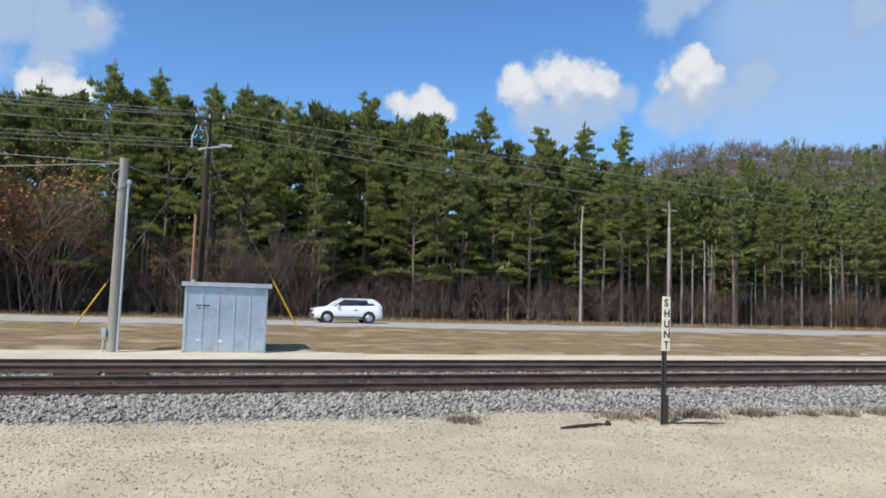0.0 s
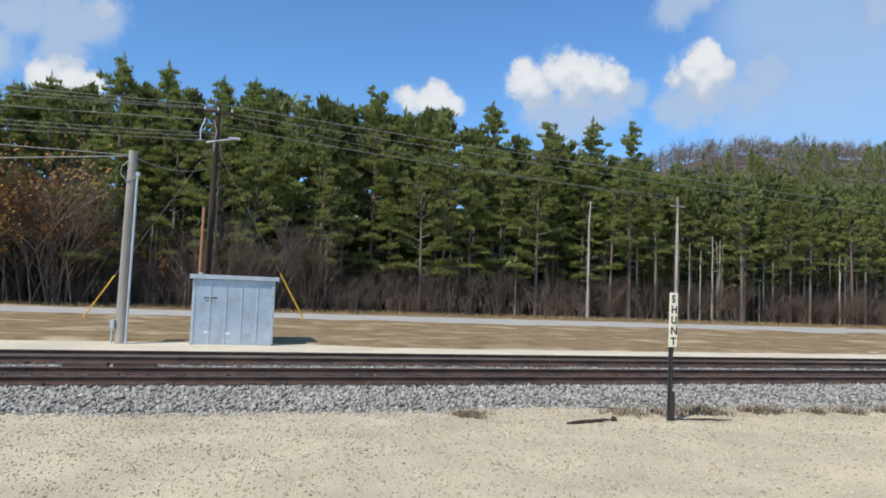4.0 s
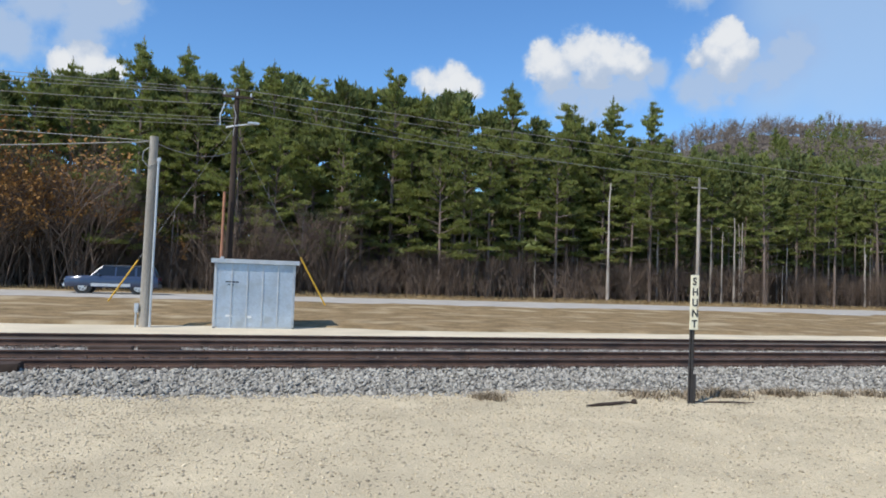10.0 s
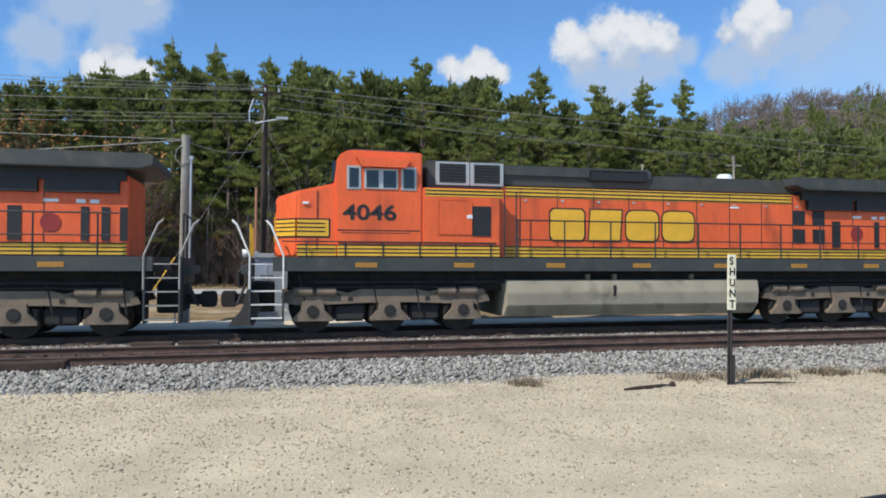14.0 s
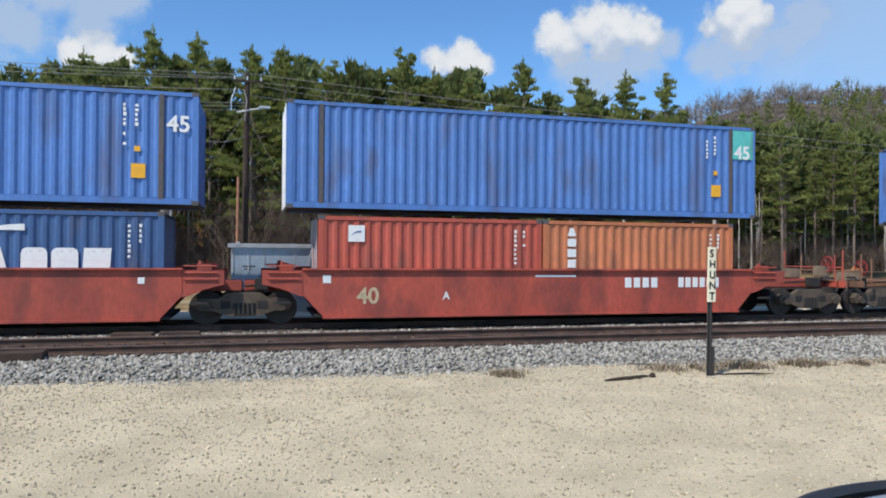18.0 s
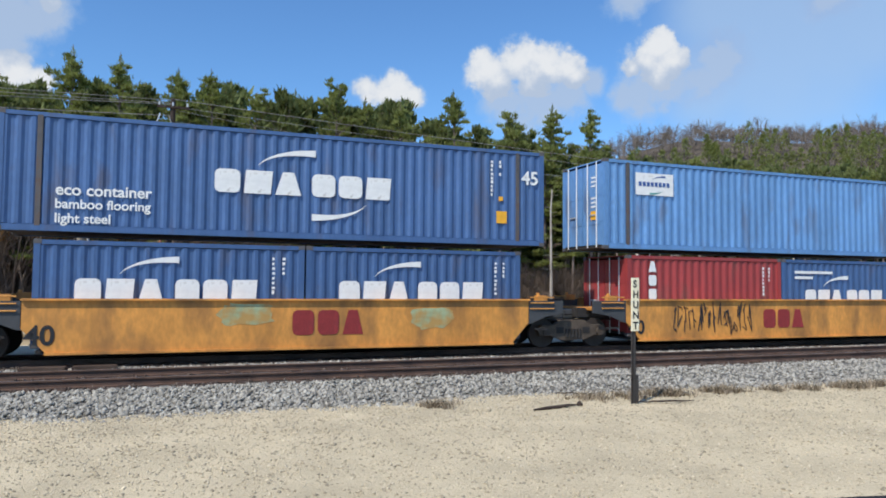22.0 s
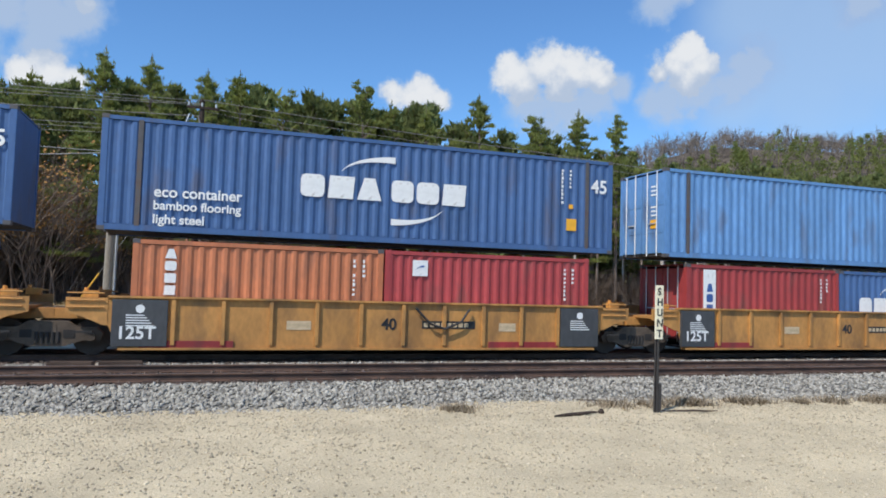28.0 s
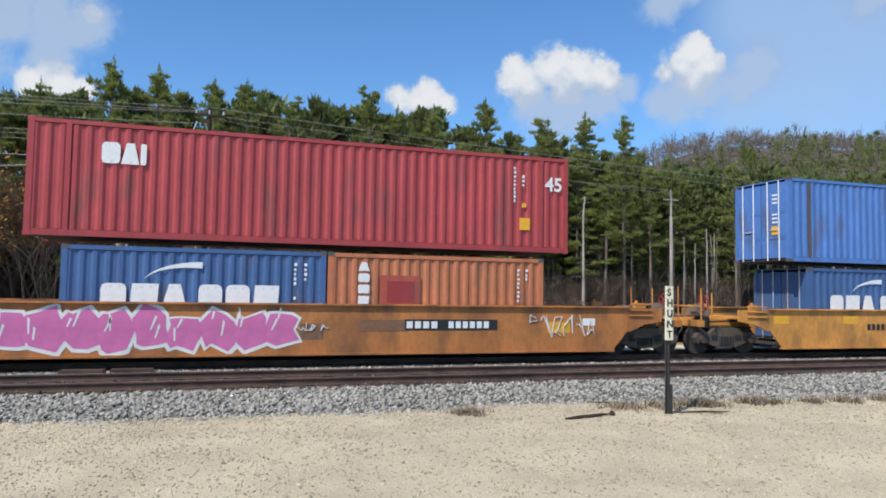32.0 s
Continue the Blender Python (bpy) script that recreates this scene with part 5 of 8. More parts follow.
def low_marks(root, k):
    if k == "mark":
        line_mark(root, 0.85, 0.96, 4.05, 0.62, 1)
    elif k == "marktext":
        line_mark(root, 1.0, 0.90, 3.6, 0.55, 1)
        plate(root, 0.55, 1.98, 1.7, 0.09, M_WHITE, "marking_bar")
        plate(root, 0.55, 1.80, 0.8, 0.09, M_WHITE, "marking_bar")
    elif k == "markyellow":
        line_mark(root, 1.0, 0.98, 3.7, 0.58, 1)
        for i in range(5):
            share("logo_block", HOOK, root, M_STICKER, "", Matrix.Translation((0.55 + i * 0.18, -W - 0.007, 1.95)) @ Matrix.Diagonal((0.16, 1, 0.18, 1)))
    elif k == "markplate":
        plate(root, 1.15, 0.92, 3.75, 0.72, M_WHITE, "logo_panel")
        line_mark(root, 1.35, 1.02, 3.4, 0.50, False, (M_CREST_RED, M_LOGO_BLUE), -W - 0.014)
    elif k == "tallmark":
        column(root, 0.72, 2.02, 6, 0.26, 0.29)
    elif k == "upright":
        column(root, 0.78, 1.95, 4, 0.28, 0.42)
    elif k == "square":
        plate(root, 0.75, 1.80, 0.42, 0.42, M_WHITE, "logo_panel")
        share("logo_wave", SWOOSH, root, M_LOGO_BLUE, "", Matrix.Translation((1.08, -W - 0.012, 1.90)) @ Matrix.Diagonal((0.17, 1, 0.3, 1)))
    elif k == "emblem":
        share("logo_emblem", outline_mesh("logo_emblem", blob(random.Random(3), 0.75, 0.36, 14, 0.3)), root, m=pose(0.55, -W - 0.007, 1.58))
        for i in range(6):
            share("logo_block", HOOK, root, None, "", Matrix.Translation((1.45 + i * 0.28, -W - 0.007, 1.62)) @ Matrix.Diagonal((0.24, 1, 0.24, 1)))
    elif k == "slab":
        plate(root, 0.62, 0.8, 0.46, 1.5, M_WHITE, "logo_panel")
        column(root, 0.74, 1.62, 4, 0.24, 0.32, M_LOGO_BLUE)
    elif k == "cyan":
        plate(root, 0.72, 0.45, 0.48, 1.65, M_WHITE, "logo_panel")
        for i in range(5):
            plate(root, 0.84, 0.6 + i * 0.28, 0.22, 0.16, P_PATCH, "marking_bar", -W - 0.012)
        for px, pz, pw, ph in ((1.55, 1.15, 0.45, 0.35), (3.1, 1.55, 0.55, 0.26), (2.2, 1.7, 0.3, 0.06), (1.7, 1.85, 0.25, 0.06), (0.3, 1.5, 0.3, 0.3), (3.7, 1.1, 0.3, 0.3)):
            plate(root, px, pz, pw, ph, P_PATCH, "repair_patch")
        plate(root, 4.6, 1.9, 0.85, 0.10, M_WHITE, "marking_bar")
    elif k == "redpatch":
        column(root, 0.72, 2.02, 6, 0.26, 0.29)
        plate(root, 1.9, 1.2, 0.4, 0.5, P_RED, "repair_patch")
        plate(root, 2.2, 1.75, 0.35, 0.4, P_RED, "repair_patch")
    elif k == "darkpatch":
        column(root, 0.78, 2.0, 6, 0.30, 0.29)
        plate(root, 1.35, 1.05, 1.1, 0.85, P_BRICK, "repair_patch")
        plate(root, 1.55, 1.2, 0.75, 0.55, P_MAROON, "repair_patch", -W - 0.012)
    elif k == "redtext":
        for i in range(6):
            share("logo_block", (BLOCK, HOOK)[i % 2], root, M_CREST_RED, "", Matrix.Translation((1.8 + i * 0.42, -W - 0.007, 1.35)) @ Matrix.Diagonal((0.38, 1, 0.36, 1)))
        for i in range(5):
            share("logo_block", (BLOCK, HOOK)[i % 2], root, None, "", Matrix.Translation((2.0 + i * 0.42, -W - 0.007, 0.93)) @ Matrix.Diagonal((0.38, 1, 0.36, 1)))


NAMES = {P_STEEL: "weathered steel-blue", P_NAVY: "navy blue", P_TEAL: "faded teal-blue", P_COBALT: "cobalt blue", P_SKY: "light blue", P_DEEP: "deep blue", P_RED: "crimson red",
         P_MAROON: "maroon", P_BRICK: "brick red", P_ORANGE: "faded orange", P_CYAN: "patched turquoise"}

# place along the train, upper colour and marks, the two lower colours and marks
LOADS = [
    (-69.55, P_TEAL, "mark box", P_DEEP, "mark", P_TEAL, "markplate", None),
    (-53.8, P_COBALT, "trio", P_DEEP, "markyellow", P_DEEP, "mark", None),
    (-38.0, P_COBALT, "cyan_end", P_BRICK, "square", P_ORANGE, "tallmark", None),
    (-17.1, P_COBALT, "wave", P_CYAN, "cyan", P_BRICK, "redpatch", None),
    (3.82, P_STEEL, "mark", P_BRICK, "tallmark", P_NAVY, "emblem", None),
    (19.45, P_NAVY, "mark", P_COBALT, "", P_NAVY, "mark", None),
    (35.0, P_NAVY, "mark eco", P_DEEP, "mark", P_DEEP, "mark", None),
    (50.75, P_SKY, "wave", P_MAROON, "upright", P_DEEP, "marktext", None),
    (66.42, P_STEEL, "mark", P_DEEP, "mark", P_DEEP, "mark", None),
    (86.32, P_SKY, "wave", P_DEEP, "mark", P_DEEP, "mark", None),
    (105.92, P_STEEL, "mark", P_MAROON, "upright", P_DEEP, "mark", None),
    (121.42, P_NAVY, "mark eco", P_RED, "square", P_BRICK, "tallmark", None),
    (136.92, P_NAVY, "mark", P_SKY, "", P_COBALT, "redtext", None),
    (152.37, P_NAVY, "mark eco", P_ORANGE, "tallmark", P_RED, "square", None),
    (167.92, P_SKY, "", P_MAROON, "slab", P_NAVY, "mark", None),
    (189.27, P_NAVY, "mark eco", P_MAROON, "upright", P_NAVY, "mark", None),
    (208.82, P_TEAL, "mark box", P_COBALT, "", P_BRICK, "square", None),
    (228.25, P_RED, "bold", P_NAVY, "mark", P_ORANGE, "darkpatch", None),
    (249.87, P_COBALT, "", P_DEEP, "mark", P_DEEP, "mark", None),
]
for s, ct, mt, c1, m1, c2, m2, _ in LOADS:
    a = container("45", ct, f"{NAMES[ct]} 45-foot ribbed steel container riding on two smaller ones", s, 0.0, 2.93, post=None)
    top_marks(a, mt)
    b = container("20", c1, f"{NAMES[c1]} 20-foot ribbed steel container sitting in a well car", s, 0.80, 0.30)
    low_marks(b, m1)
    c = container("20", c2, f"{NAMES[c2]} 20-foot ribbed steel container sitting in a well car", s, 6.90, 0.30)
    low_marks(c, m2)

RP = M_REFLECT


def refl(*xs, z=0.98, w=0.55, h=0.2):
    return [(x, z, w, h, RP) for x in xs]


S = [l[0] for l in LOADS]
RED_L, BROWN_L = "faded red steel well car with white lettering bars", "rusty brown ribbed well car with amber reflectors"
YEL_L, OCH_L, AMB_L = "faded yellow steel well car", "ochre ribbed well car with grey end panels", "grimy amber steel well car with patched paint"
w = well_car("solid", C_RUSTRED, RED_L, S[0], 1, False, end_l=-3.2, end_r=14.75, x0=0.1, x1=13.4)
car_marks(w, [("bars", 1.0, 0.98, 1.2, 0.26, 4, M_WHITE), ("bars", 2.7, 0.98, 1.4, 0.26, 6, M_WHITE), ("text", "40", 10.4, 0.6, 0.36, M_FADE), ("plate", 6.6, 1.18, 1.2, 0.05, M_WHITE)])
scrawl(w, 4.4, 6.6, 0.6, 1.15, 7, M_SPRAY_BLACK, 4)
w = well_car("solid", C_RUSTRED, RED_L, S[1], 2, False, end_l=-1.0, end_r=14.75, x0=0.4, x1=13.4)
car_marks(w, [("text", "40", 2.0, 0.55, 0.40, M_FADE), ("plate", 7.0, 1.18, 1.0, 0.05, M_WHITE), ("plate", 12.4, 1.05, 0.15, 0.15, M_WHITE), ("plate", 0.9, 1.05, 0.2, 0.2, M_WHITE)])
scrawl(w, 4.0, 8.0, 0.6, 1.1, 9, M_SPRAY_BLACK, 5)
w = well_car("solid", C_RUSTRED, RED_L, S[2], 2, 1, end_l=-1.0, end_r=16.9, x0=0.4, x1=13.5)
car_marks(w, [("text", "40", 1.75, 0.52, 0.42, M_FADE), ("bars", 9.3, 0.9, 1.1, 0.28, 4, M_WHITE), ("bars", 11.0, 0.9, 1.4, 0.28, 6, M_WHITE), ("plate", 6.6, 1.2, 1.2, 0.05, M_WHITE), ("plate", 0.9, 1.05, 0.2, 0.2, M_WHITE), ("text", "A", 4.0, 0.62, 0.2, M_WHITE)])
w = well_car("ribbed", C_BROWN, BROWN_L, S[3], 1, 1, end_l=-3.3, end_r=16.9, x0=-0.6, x1=14.3, ribs=2, top=1.25, patches=refl(-0.4, 1.7, 3.3, 6.0, 8.6, 11.2, 13.2, z=1.02, w=0.6, h=0.2))
car_marks(w, [("bars", 2.6, 0.48, 1.0, 0.22, 4, M_FADE), ("bars", 4.0, 0.48, 1.2, 0.22, 6, M_FADE), ("bars", 6.2, 0.5, 5.2, 0.22, 22, M_FADE)])
w = well_car("solid", C_YELLOW, YEL_L + " with dark scrawl", S[4], 1, False, end_l=-3.2, end_r=14.75, x0=-1.0, x1=12.9, grey=None)
car_marks(w, [("text", "40", 0.75, 0.42, 0.45, M_BLACK), ("plate", 3.9, 0.78, 2.1, 0.22, M_BLACK), ("bars", 4.7, 0.82, 1.1, 0.14, 6, M_WHITE), ("plate", 7.0, 0.8, 0.45, 0.2, C_BROWN)])
scrawl(w, 1.5, 3.2, 0.9, 1.3, 6, M_SPRAY_BLACK, 7)
Y2 = dict(end_l=-1.0, end_r=14.72, x0=0.62, x1=13.15, grey=C_GREY)
w = well_car("solid", C_YELLOW, YEL_L + " with white bubble graffiti", S[5], 2, False, **Y2)
car_marks(w, [("text", "40", 0.7, 0.45, 0.42, M_BLACK), ("blocks", 6.1, 0.52, 1.75, 0.62, 3, C_RED)])
graffiti(w, 8.7, 12.5, 0.26, 1.36, 6, M_SPRAY_WHITE, M_SPRAY_TEAL, 11)
scrawl(w, 1.6, 4.6, 0.75, 1.2, 8, M_SPRAY_WHITE, 9)
w = well_car("solid", C_YELLOW, YEL_L + " with a red mark at mid-length", S[6], 2, False, **Y2)
car_marks(w, [("text", "40", 0.7, 0.38, 0.45, M_BLACK), ("blocks", 6.55, 0.52, 1.9, 0.62, 3, C_RED)])
for hx, hw, hz, hh, seed in ((4.8, 1.3, 0.78, 0.52, 51), (9.7, 1.1, 0.62, 0.60, 52)):
    share("spray_haze", outline_mesh("spray_haze", blob(random.Random(seed), hw, hh, 26, 0.16), M_SPRAY_MINT, 0.002), w, m=pose(hx, YS, hz))
w = well_car("solid", C_YELLOW, YEL_L + " with dark sprayed outlines", S[7], 2, False, **Y2)
car_marks(w, [("text", "40", 0.72, 0.38, 0.42, M_BLACK), ("blocks", 5.9, 0.5, 1.8, 0.6, 3, C_RED)])
scrawl(w, 2.3, 5.4, 0.3, 1.35, 16, M_SPRAY_BLACK, 13)
w = well_car("solid", C_YELLOW, YEL_L + " with a number panel", S[8], 2, 1, end_l=-1.0, end_r=16.2, x0=0.62, x1=13.9, grey=None, patches=[(4.6, 0.75, 0.28, 0.4, M_FADE), (5.3, 0.75, 0.28, 0.4, M_FADE)] + refl(0.9, 8.6, 11.6, z=1.0, w=0.7, h=0.09))
car_marks(w, [("text", "40", 0.75, 0.35, 0.42, M_SPRAY_BLACK), ("plate", 8.9, 0.78, 2.3, 0.24, M_BLACK), ("bars", 8.95, 0.83, 0.6, 0.14, 4, M_WHITE), ("bars", 10.2, 0.83, 0.9, 0.14, 6, M_WHITE)])
w = well_car("ribbed", C_YELLOW, "faded yellow ribbed well car with low sides", S[9], 1, 1, end_l=-3.3, end_r=16.9, x0=0.5, x1=13.4, ribs=2, top=1.27)
car_marks(w, [("bars", 1.4, 0.5, 2.0, 0.2, 9, M_FADE), ("text", "40", 5.7, 0.48, 0.42, M_BLACK)])


def ochre(i, left, right, l125, r125, **kw):
    w = well_car("ribbed", C_OCHRE, OCH_L, S[i], left, right, ribs=1, top=1.36, **kw)
    a, b = kw["x0"], kw["x1"]
    for x, on in ((a + 0.1, l125), (b - 1.35, r125)):
        if on:
            part("end_panel", boxes((x, x + 1.2, YS - 0.08, YS + 0.03, 0.25, 1.33)), C_GREY, w, bevel=0.01)
            if on == 2:
                lettering("125T", 0.3, w, M_WHITE, x + 0.18, YS - 0.088, 0.42, "car_number")
            for k in range(5):
                plate(w, x + 0.3, 0.72 + k * 0.06, 0.6 - 0.05 * k, 0.025, M_WHITE, "marking_bar", YS - 0.086)
            rod_ring = outline_mesh("badge", [(0.1 * math.cos(t * 0.5), 0.1 * math.sin(t * 0.5)) for t in range(12)])
            share("badge", rod_ring, w, m=pose(x + 0.6, YS - 0.086, 1.12))
    for x in (a + 1.6, b - 2.6):
        part("red_edge", boxes((x - 0.9, x + 1.2, YS - 0.03, YS + 0.02, 0.22, 0.38)), C_RED, w)
    car_marks(w, [("text", "40", 6.8, 0.68, 0.30, M_BLACK), ("plate", 7.9, 0.72, 1.5, 0.2, M_BLACK), ("bars", 7.95, 0.76, 1.3, 0.11, 8, M_FADE), ("plate", 4.4, 0.66, 0.6, 0.22, M_FADE), ("plate", 10.1, 0.66, 0.5, 0.22, M_FADE)])
    return w


ochre(10, 1, False, 0, 1, end_l=-3.2, end_r=14.6, x0=-0.2, x1=13.3)
ochre(11, 2, False, 2, 1, end_l=-0.9, end_r=14.6, x0=0.35, x1=13.3)
ochre(12, 2, False, 2, 1, end_l=-0.9, end_r=14.6, x0=0.35, x1=13.3)
w = ochre(13, 2, False, 2, 1, end_l=-0.9, end_r=14.6, x0=0.35, x1=13.3)
part("hanging_strap", rods(((7.7, YS - 0.1, 1.25), (8.1, YS - 0.12, 0.85)), ((8.1, YS - 0.12, 0.85), (8.5, YS - 0.12, 0.72)), ((8.5, YS - 0.12, 0.72), (8.95, YS - 0.12, 0.9)), ((8.95, YS - 0.12, 0.9), (9.2, YS - 0.1, 1.25)), r=0.03), M_CABLE, w)
ochre(14, 2, 1, 2, 0, end_l=-0.9, end_r=16.4, x0=0.35, x1=14.1)
A2 = dict(top=1.40)
w = well_car("solid", C_AMBER, AMB_L + " and a number panel", S[15], 1, False, end_l=-4.3, end_r=16.5, x0=-2.4, x1=15.2, grey=None, patches=[(-2.3, 0.75, 0.8, 0.35, M_FRESH_YELLOW), (1.3, 0.78, 0.65, 0.38, M_FRESH_YELLOW), (4.4, 0.95, 0.75, 0.36, M_FRESH_YELLOW), (7.0, 0.62, 0.75, 0.38, M_FRESH_YELLOW), (8.6, 0.6, 1.1, 0.28, M_FRESH_YELLOW), (10.3, 0.7, 0.5, 0.2, M_FRESH_YELLOW), (11.8, 0.55, 1.3, 0.34, M_FRESH_YELLOW), (-1.0, 0.95, 0.18, 0.18, M_WHITE)], **A2)
car_marks(w, [("text", "53", -0.5, 0.52, 0.42, M_SPRAY_BLACK), ("plate", 2.35, 0.70, 2.75, 0.34, M_BLACK), ("bars", 2.45, 0.76, 0.95, 0.22, 4, M_WHITE), ("bars", 3.6, 0.76, 1.4, 0.22, 6, M_WHITE)])
w = well_car("solid", C_AMBER, AMB_L + " and grey block graffiti", S[16], 2, False, end_l=-2.9, end_r=16.5, x0=-1.7, x1=15.2, grey=C_GREY, patches=[(-0.1, 0.34, 3.6, 0.7, M_FRESH_YELLOW), (4.5, 0.75, 0.75, 0.36, M_FRESH_YELLOW), (2.4, 1.2, 0.35, 0.08, M_WHITE), (12.5, 0.8, 0.5, 0.2, M_FRESH_YELLOW), (13.4, 0.75, 0.5, 0.2, M_FRESH_YELLOW), (-1.65, 1.0, 0.18, 0.2, M_WHITE)], **A2)
car_marks(w, [("text", "53", -1.35, 0.55, 0.42, M_SPRAY_BLACK), ("plate", 0.2, 0.55, 0.6, 0.2, C_BROWN)])
lettering("125T", 0.24, w, M_WHITE, -2.7, YS - 0.02, 1.12, "car_number")
for hx, hw, hz, hh, seed in ((5.35, 1.6, 0.36, 0.84, 41), (10.3, 1.7, 0.62, 0.66, 42)):
    share("spray_haze", outline_mesh("spray_haze", blob(random.Random(seed), hw, hh, 26, 0.14), M_SPRAY_ROSE, 0.002), w, m=pose(hx, YS, hz))
graffiti(w, 6.2, 10.9, 0.28, 1.38, 5, M_SPRAY_GREY, M_SPRAY_BLACK, 17)
w = well_car("solid", C_AMBER, AMB_L + " and pink bubble graffiti", S[17], 2, 1, end_l=-2.9, end_r=17.4, x0=-1.7, x1=15.6, grey=None, patches=[(6.2, 0.55, 0.6, 0.4, C_BROWN), (7.7, 0.75, 1.3, 0.3, C_BROWN), (13.0, 0.7, 0.7, 0.3, M_FRESH_YELLOW), (14.1, 0.9, 0.4, 0.2, M_WHITE)], **A2)
car_marks(w, [("text", "53", -1.2, 0.55, 0.42, M_SPRAY_BLACK), ("plate", 8.9, 0.78, 2.6, 0.28, M_BLACK), ("bars", 8.95, 0.83, 0.9, 0.18, 4, M_WHITE), ("bars", 10.1, 0.83, 1.2, 0.18, 6, M_WHITE)])
graffiti(w, -0.7, 6.0, 0.28, 1.42, 9, M_SPRAY_PINK, M_SPRAY_WHITE, 19)
scrawl(w, 6.1, 6.9, 0.75, 1.0, 3, M_SPRAY_WHITE, 23)
scrawl(w, 12.4, 14.5, 0.5, 1.2, 6, M_SPRAY_WHITE, 24)
w = well_car("solid", C_YELLOW, YEL_L + " with weathered numbers", S[18], 1, 1, end_l=-3.4, end_r=16.5, x0=-1.0, x1=14.0, patches=refl(-0.8, 2, 6, z=0.95, w=0.6, h=0.25))
car_marks(w, [("bars", 3.0, 0.75, 1.6, 0.2, 8, M_BLACK)])

# ---- the train: locomotives ----
L_ORANGE = mat("locomotive_orange", (0.805, 0.127, 0.032), 0.45, vary=0.10, scale=1.0, dirt=(0.40, 0.07, 0.025), dirt_amount=0.22, dirt_scale=1.5, streak=3, fine=12)
L_BRIGHT = mat("fresh_locomotive_orange", (0.880, 0.149, 0.018), 0.38, vary=0.07, scale=1.0, dirt=(0.5, 0.08, 0.02), dirt_amount=0.1, dirt_scale=1.5, streak=3, fine=12)
L_GREY = mat("dark_green_grey_paint", (0.050, 0.055, 0.050), 0.6, vary=0.15, scale=1.5, dirt=(0.09, 0.08, 0.065), dirt_amount=0.25, dirt_scale=2)
L_YELLOW = mat("stripe_yellow", (0.80, 0.44, 0.035), 0.5, vary=0.08)
L_TANK = mat("dusty_fuel_tank", (0.36, 0.31, 0.22), 0.8, vary=0.14, scale=1.2, dirt=(0.18, 0.15, 0.11), dirt_amount=0.25, dirt_scale=1.4)
L_TANK_BROWN = mat("brown_dusty_fuel_tank", (0.26, 0.17, 0.085), 0.8, vary=0.14, scale=1.2, dirt=(0.14, 0.10, 0.07), dirt_amount=0.25, dirt_scale=1.4)
L_BLACK = mat("grille_black", (0.018, 0.018, 0.02), 0.6, vary=0.2)
L_SILVER = mat("window_frame_metal", (0.50, 0.50, 0.48), 0.45, 0.4, vary=0.1)
L_GRILLE = mat("grey_grille_frame", (0.16, 0.165, 0.165), 0.55, 0.2, vary=0.15)
L_RAIL = mat("walkway_rail_black", (0.03, 0.03, 0.03), 0.6, vary=0.2)
RP_DULL = mat("dull_amber_reflector", (0.42, 0.20, 0.03), 0.6, vary=0.15)
# dimmer colour for the treads and grab rails at the rear end
L_SILVER_DIM = mat("dim_rear_rail", (0.30, 0.28, 0.25), 0.6, vary=0.2)
L_STEP = mat("white_step_edge", (0.74, 0.72, 0.66), 0.6, vary=0.12)

LW = fresh()
rod(LW, (0, -0.07, 0), (0, 0.07, 0), 0.52, seg=28)
LW = mesh_of(LW, "wheel", M_WHEEL)
lf = fresh()
prism(lf, [(-2.70, 0.80), (-2.62, 0.98), (-1.3, 0.96), (-0.75, 1.12), (0.75, 1.12), (1.3, 0.96), (2.62, 0.98), (2.70, 0.80), (2.25, 0.72), (1.55, 0.74), (0.55, 0.78), (-0.55, 0.78), (-1.55, 0.74), (-2.25, 0.72)], -0.1, 0.1)
lf.normal_update()
bmesh.ops.triangulate(lf, faces=[f for f in lf.faces if len(f.verts) > 4])
LOCO_FRAME = mesh_of(lf, "side_frame", M_BOGIE)
bx = fresh()
prism(bx, [(-0.50, 0.32), (0.50, 0.32), (0.50, 0.40), (0.30, 0.60), (0.27, 0.84), (-0.27, 0.84), (-0.30, 0.60), (-0.50, 0.40)], -0.14, 0.02)
AXLE_BOX = mesh_of(bx, "axle_box", M_BOGIE, bevel=0.012)
cp = fresh()
rod(cp, (0, -0.17, 0.58), (0, -0.12, 0.58), 0.15, seg=14)
AXLE_CAP = mesh_of(cp, "axle_cap", M_UNDER, bevel=0.01)
FRAME_EYE = mesh_of(boxes((-0.06, 0.06, -0.11, 0.11, 0.83, 0.93)), "frame_eye", M_UNDER)
CYL = fresh()
rod(CYL, (-0.30, 0, 0), (0.18, 0, 0), 0.12, seg=14)
rod(CYL, (0.18, 0, 0), (0.42, 0, -0.05), 0.045, seg=8)
CYL = mesh_of(CYL, "brake_cylinder", M_BOGIE, bevel=0.01)
SPR = fresh()
for k in range(5):
    rod(SPR, (0, 0, 0.44 + k * 0.055), (0, 0, 0.47 + k * 0.055), 0.10, seg=10)
SPR = mesh_of(SPR, "coil_spring", M_UNDER)


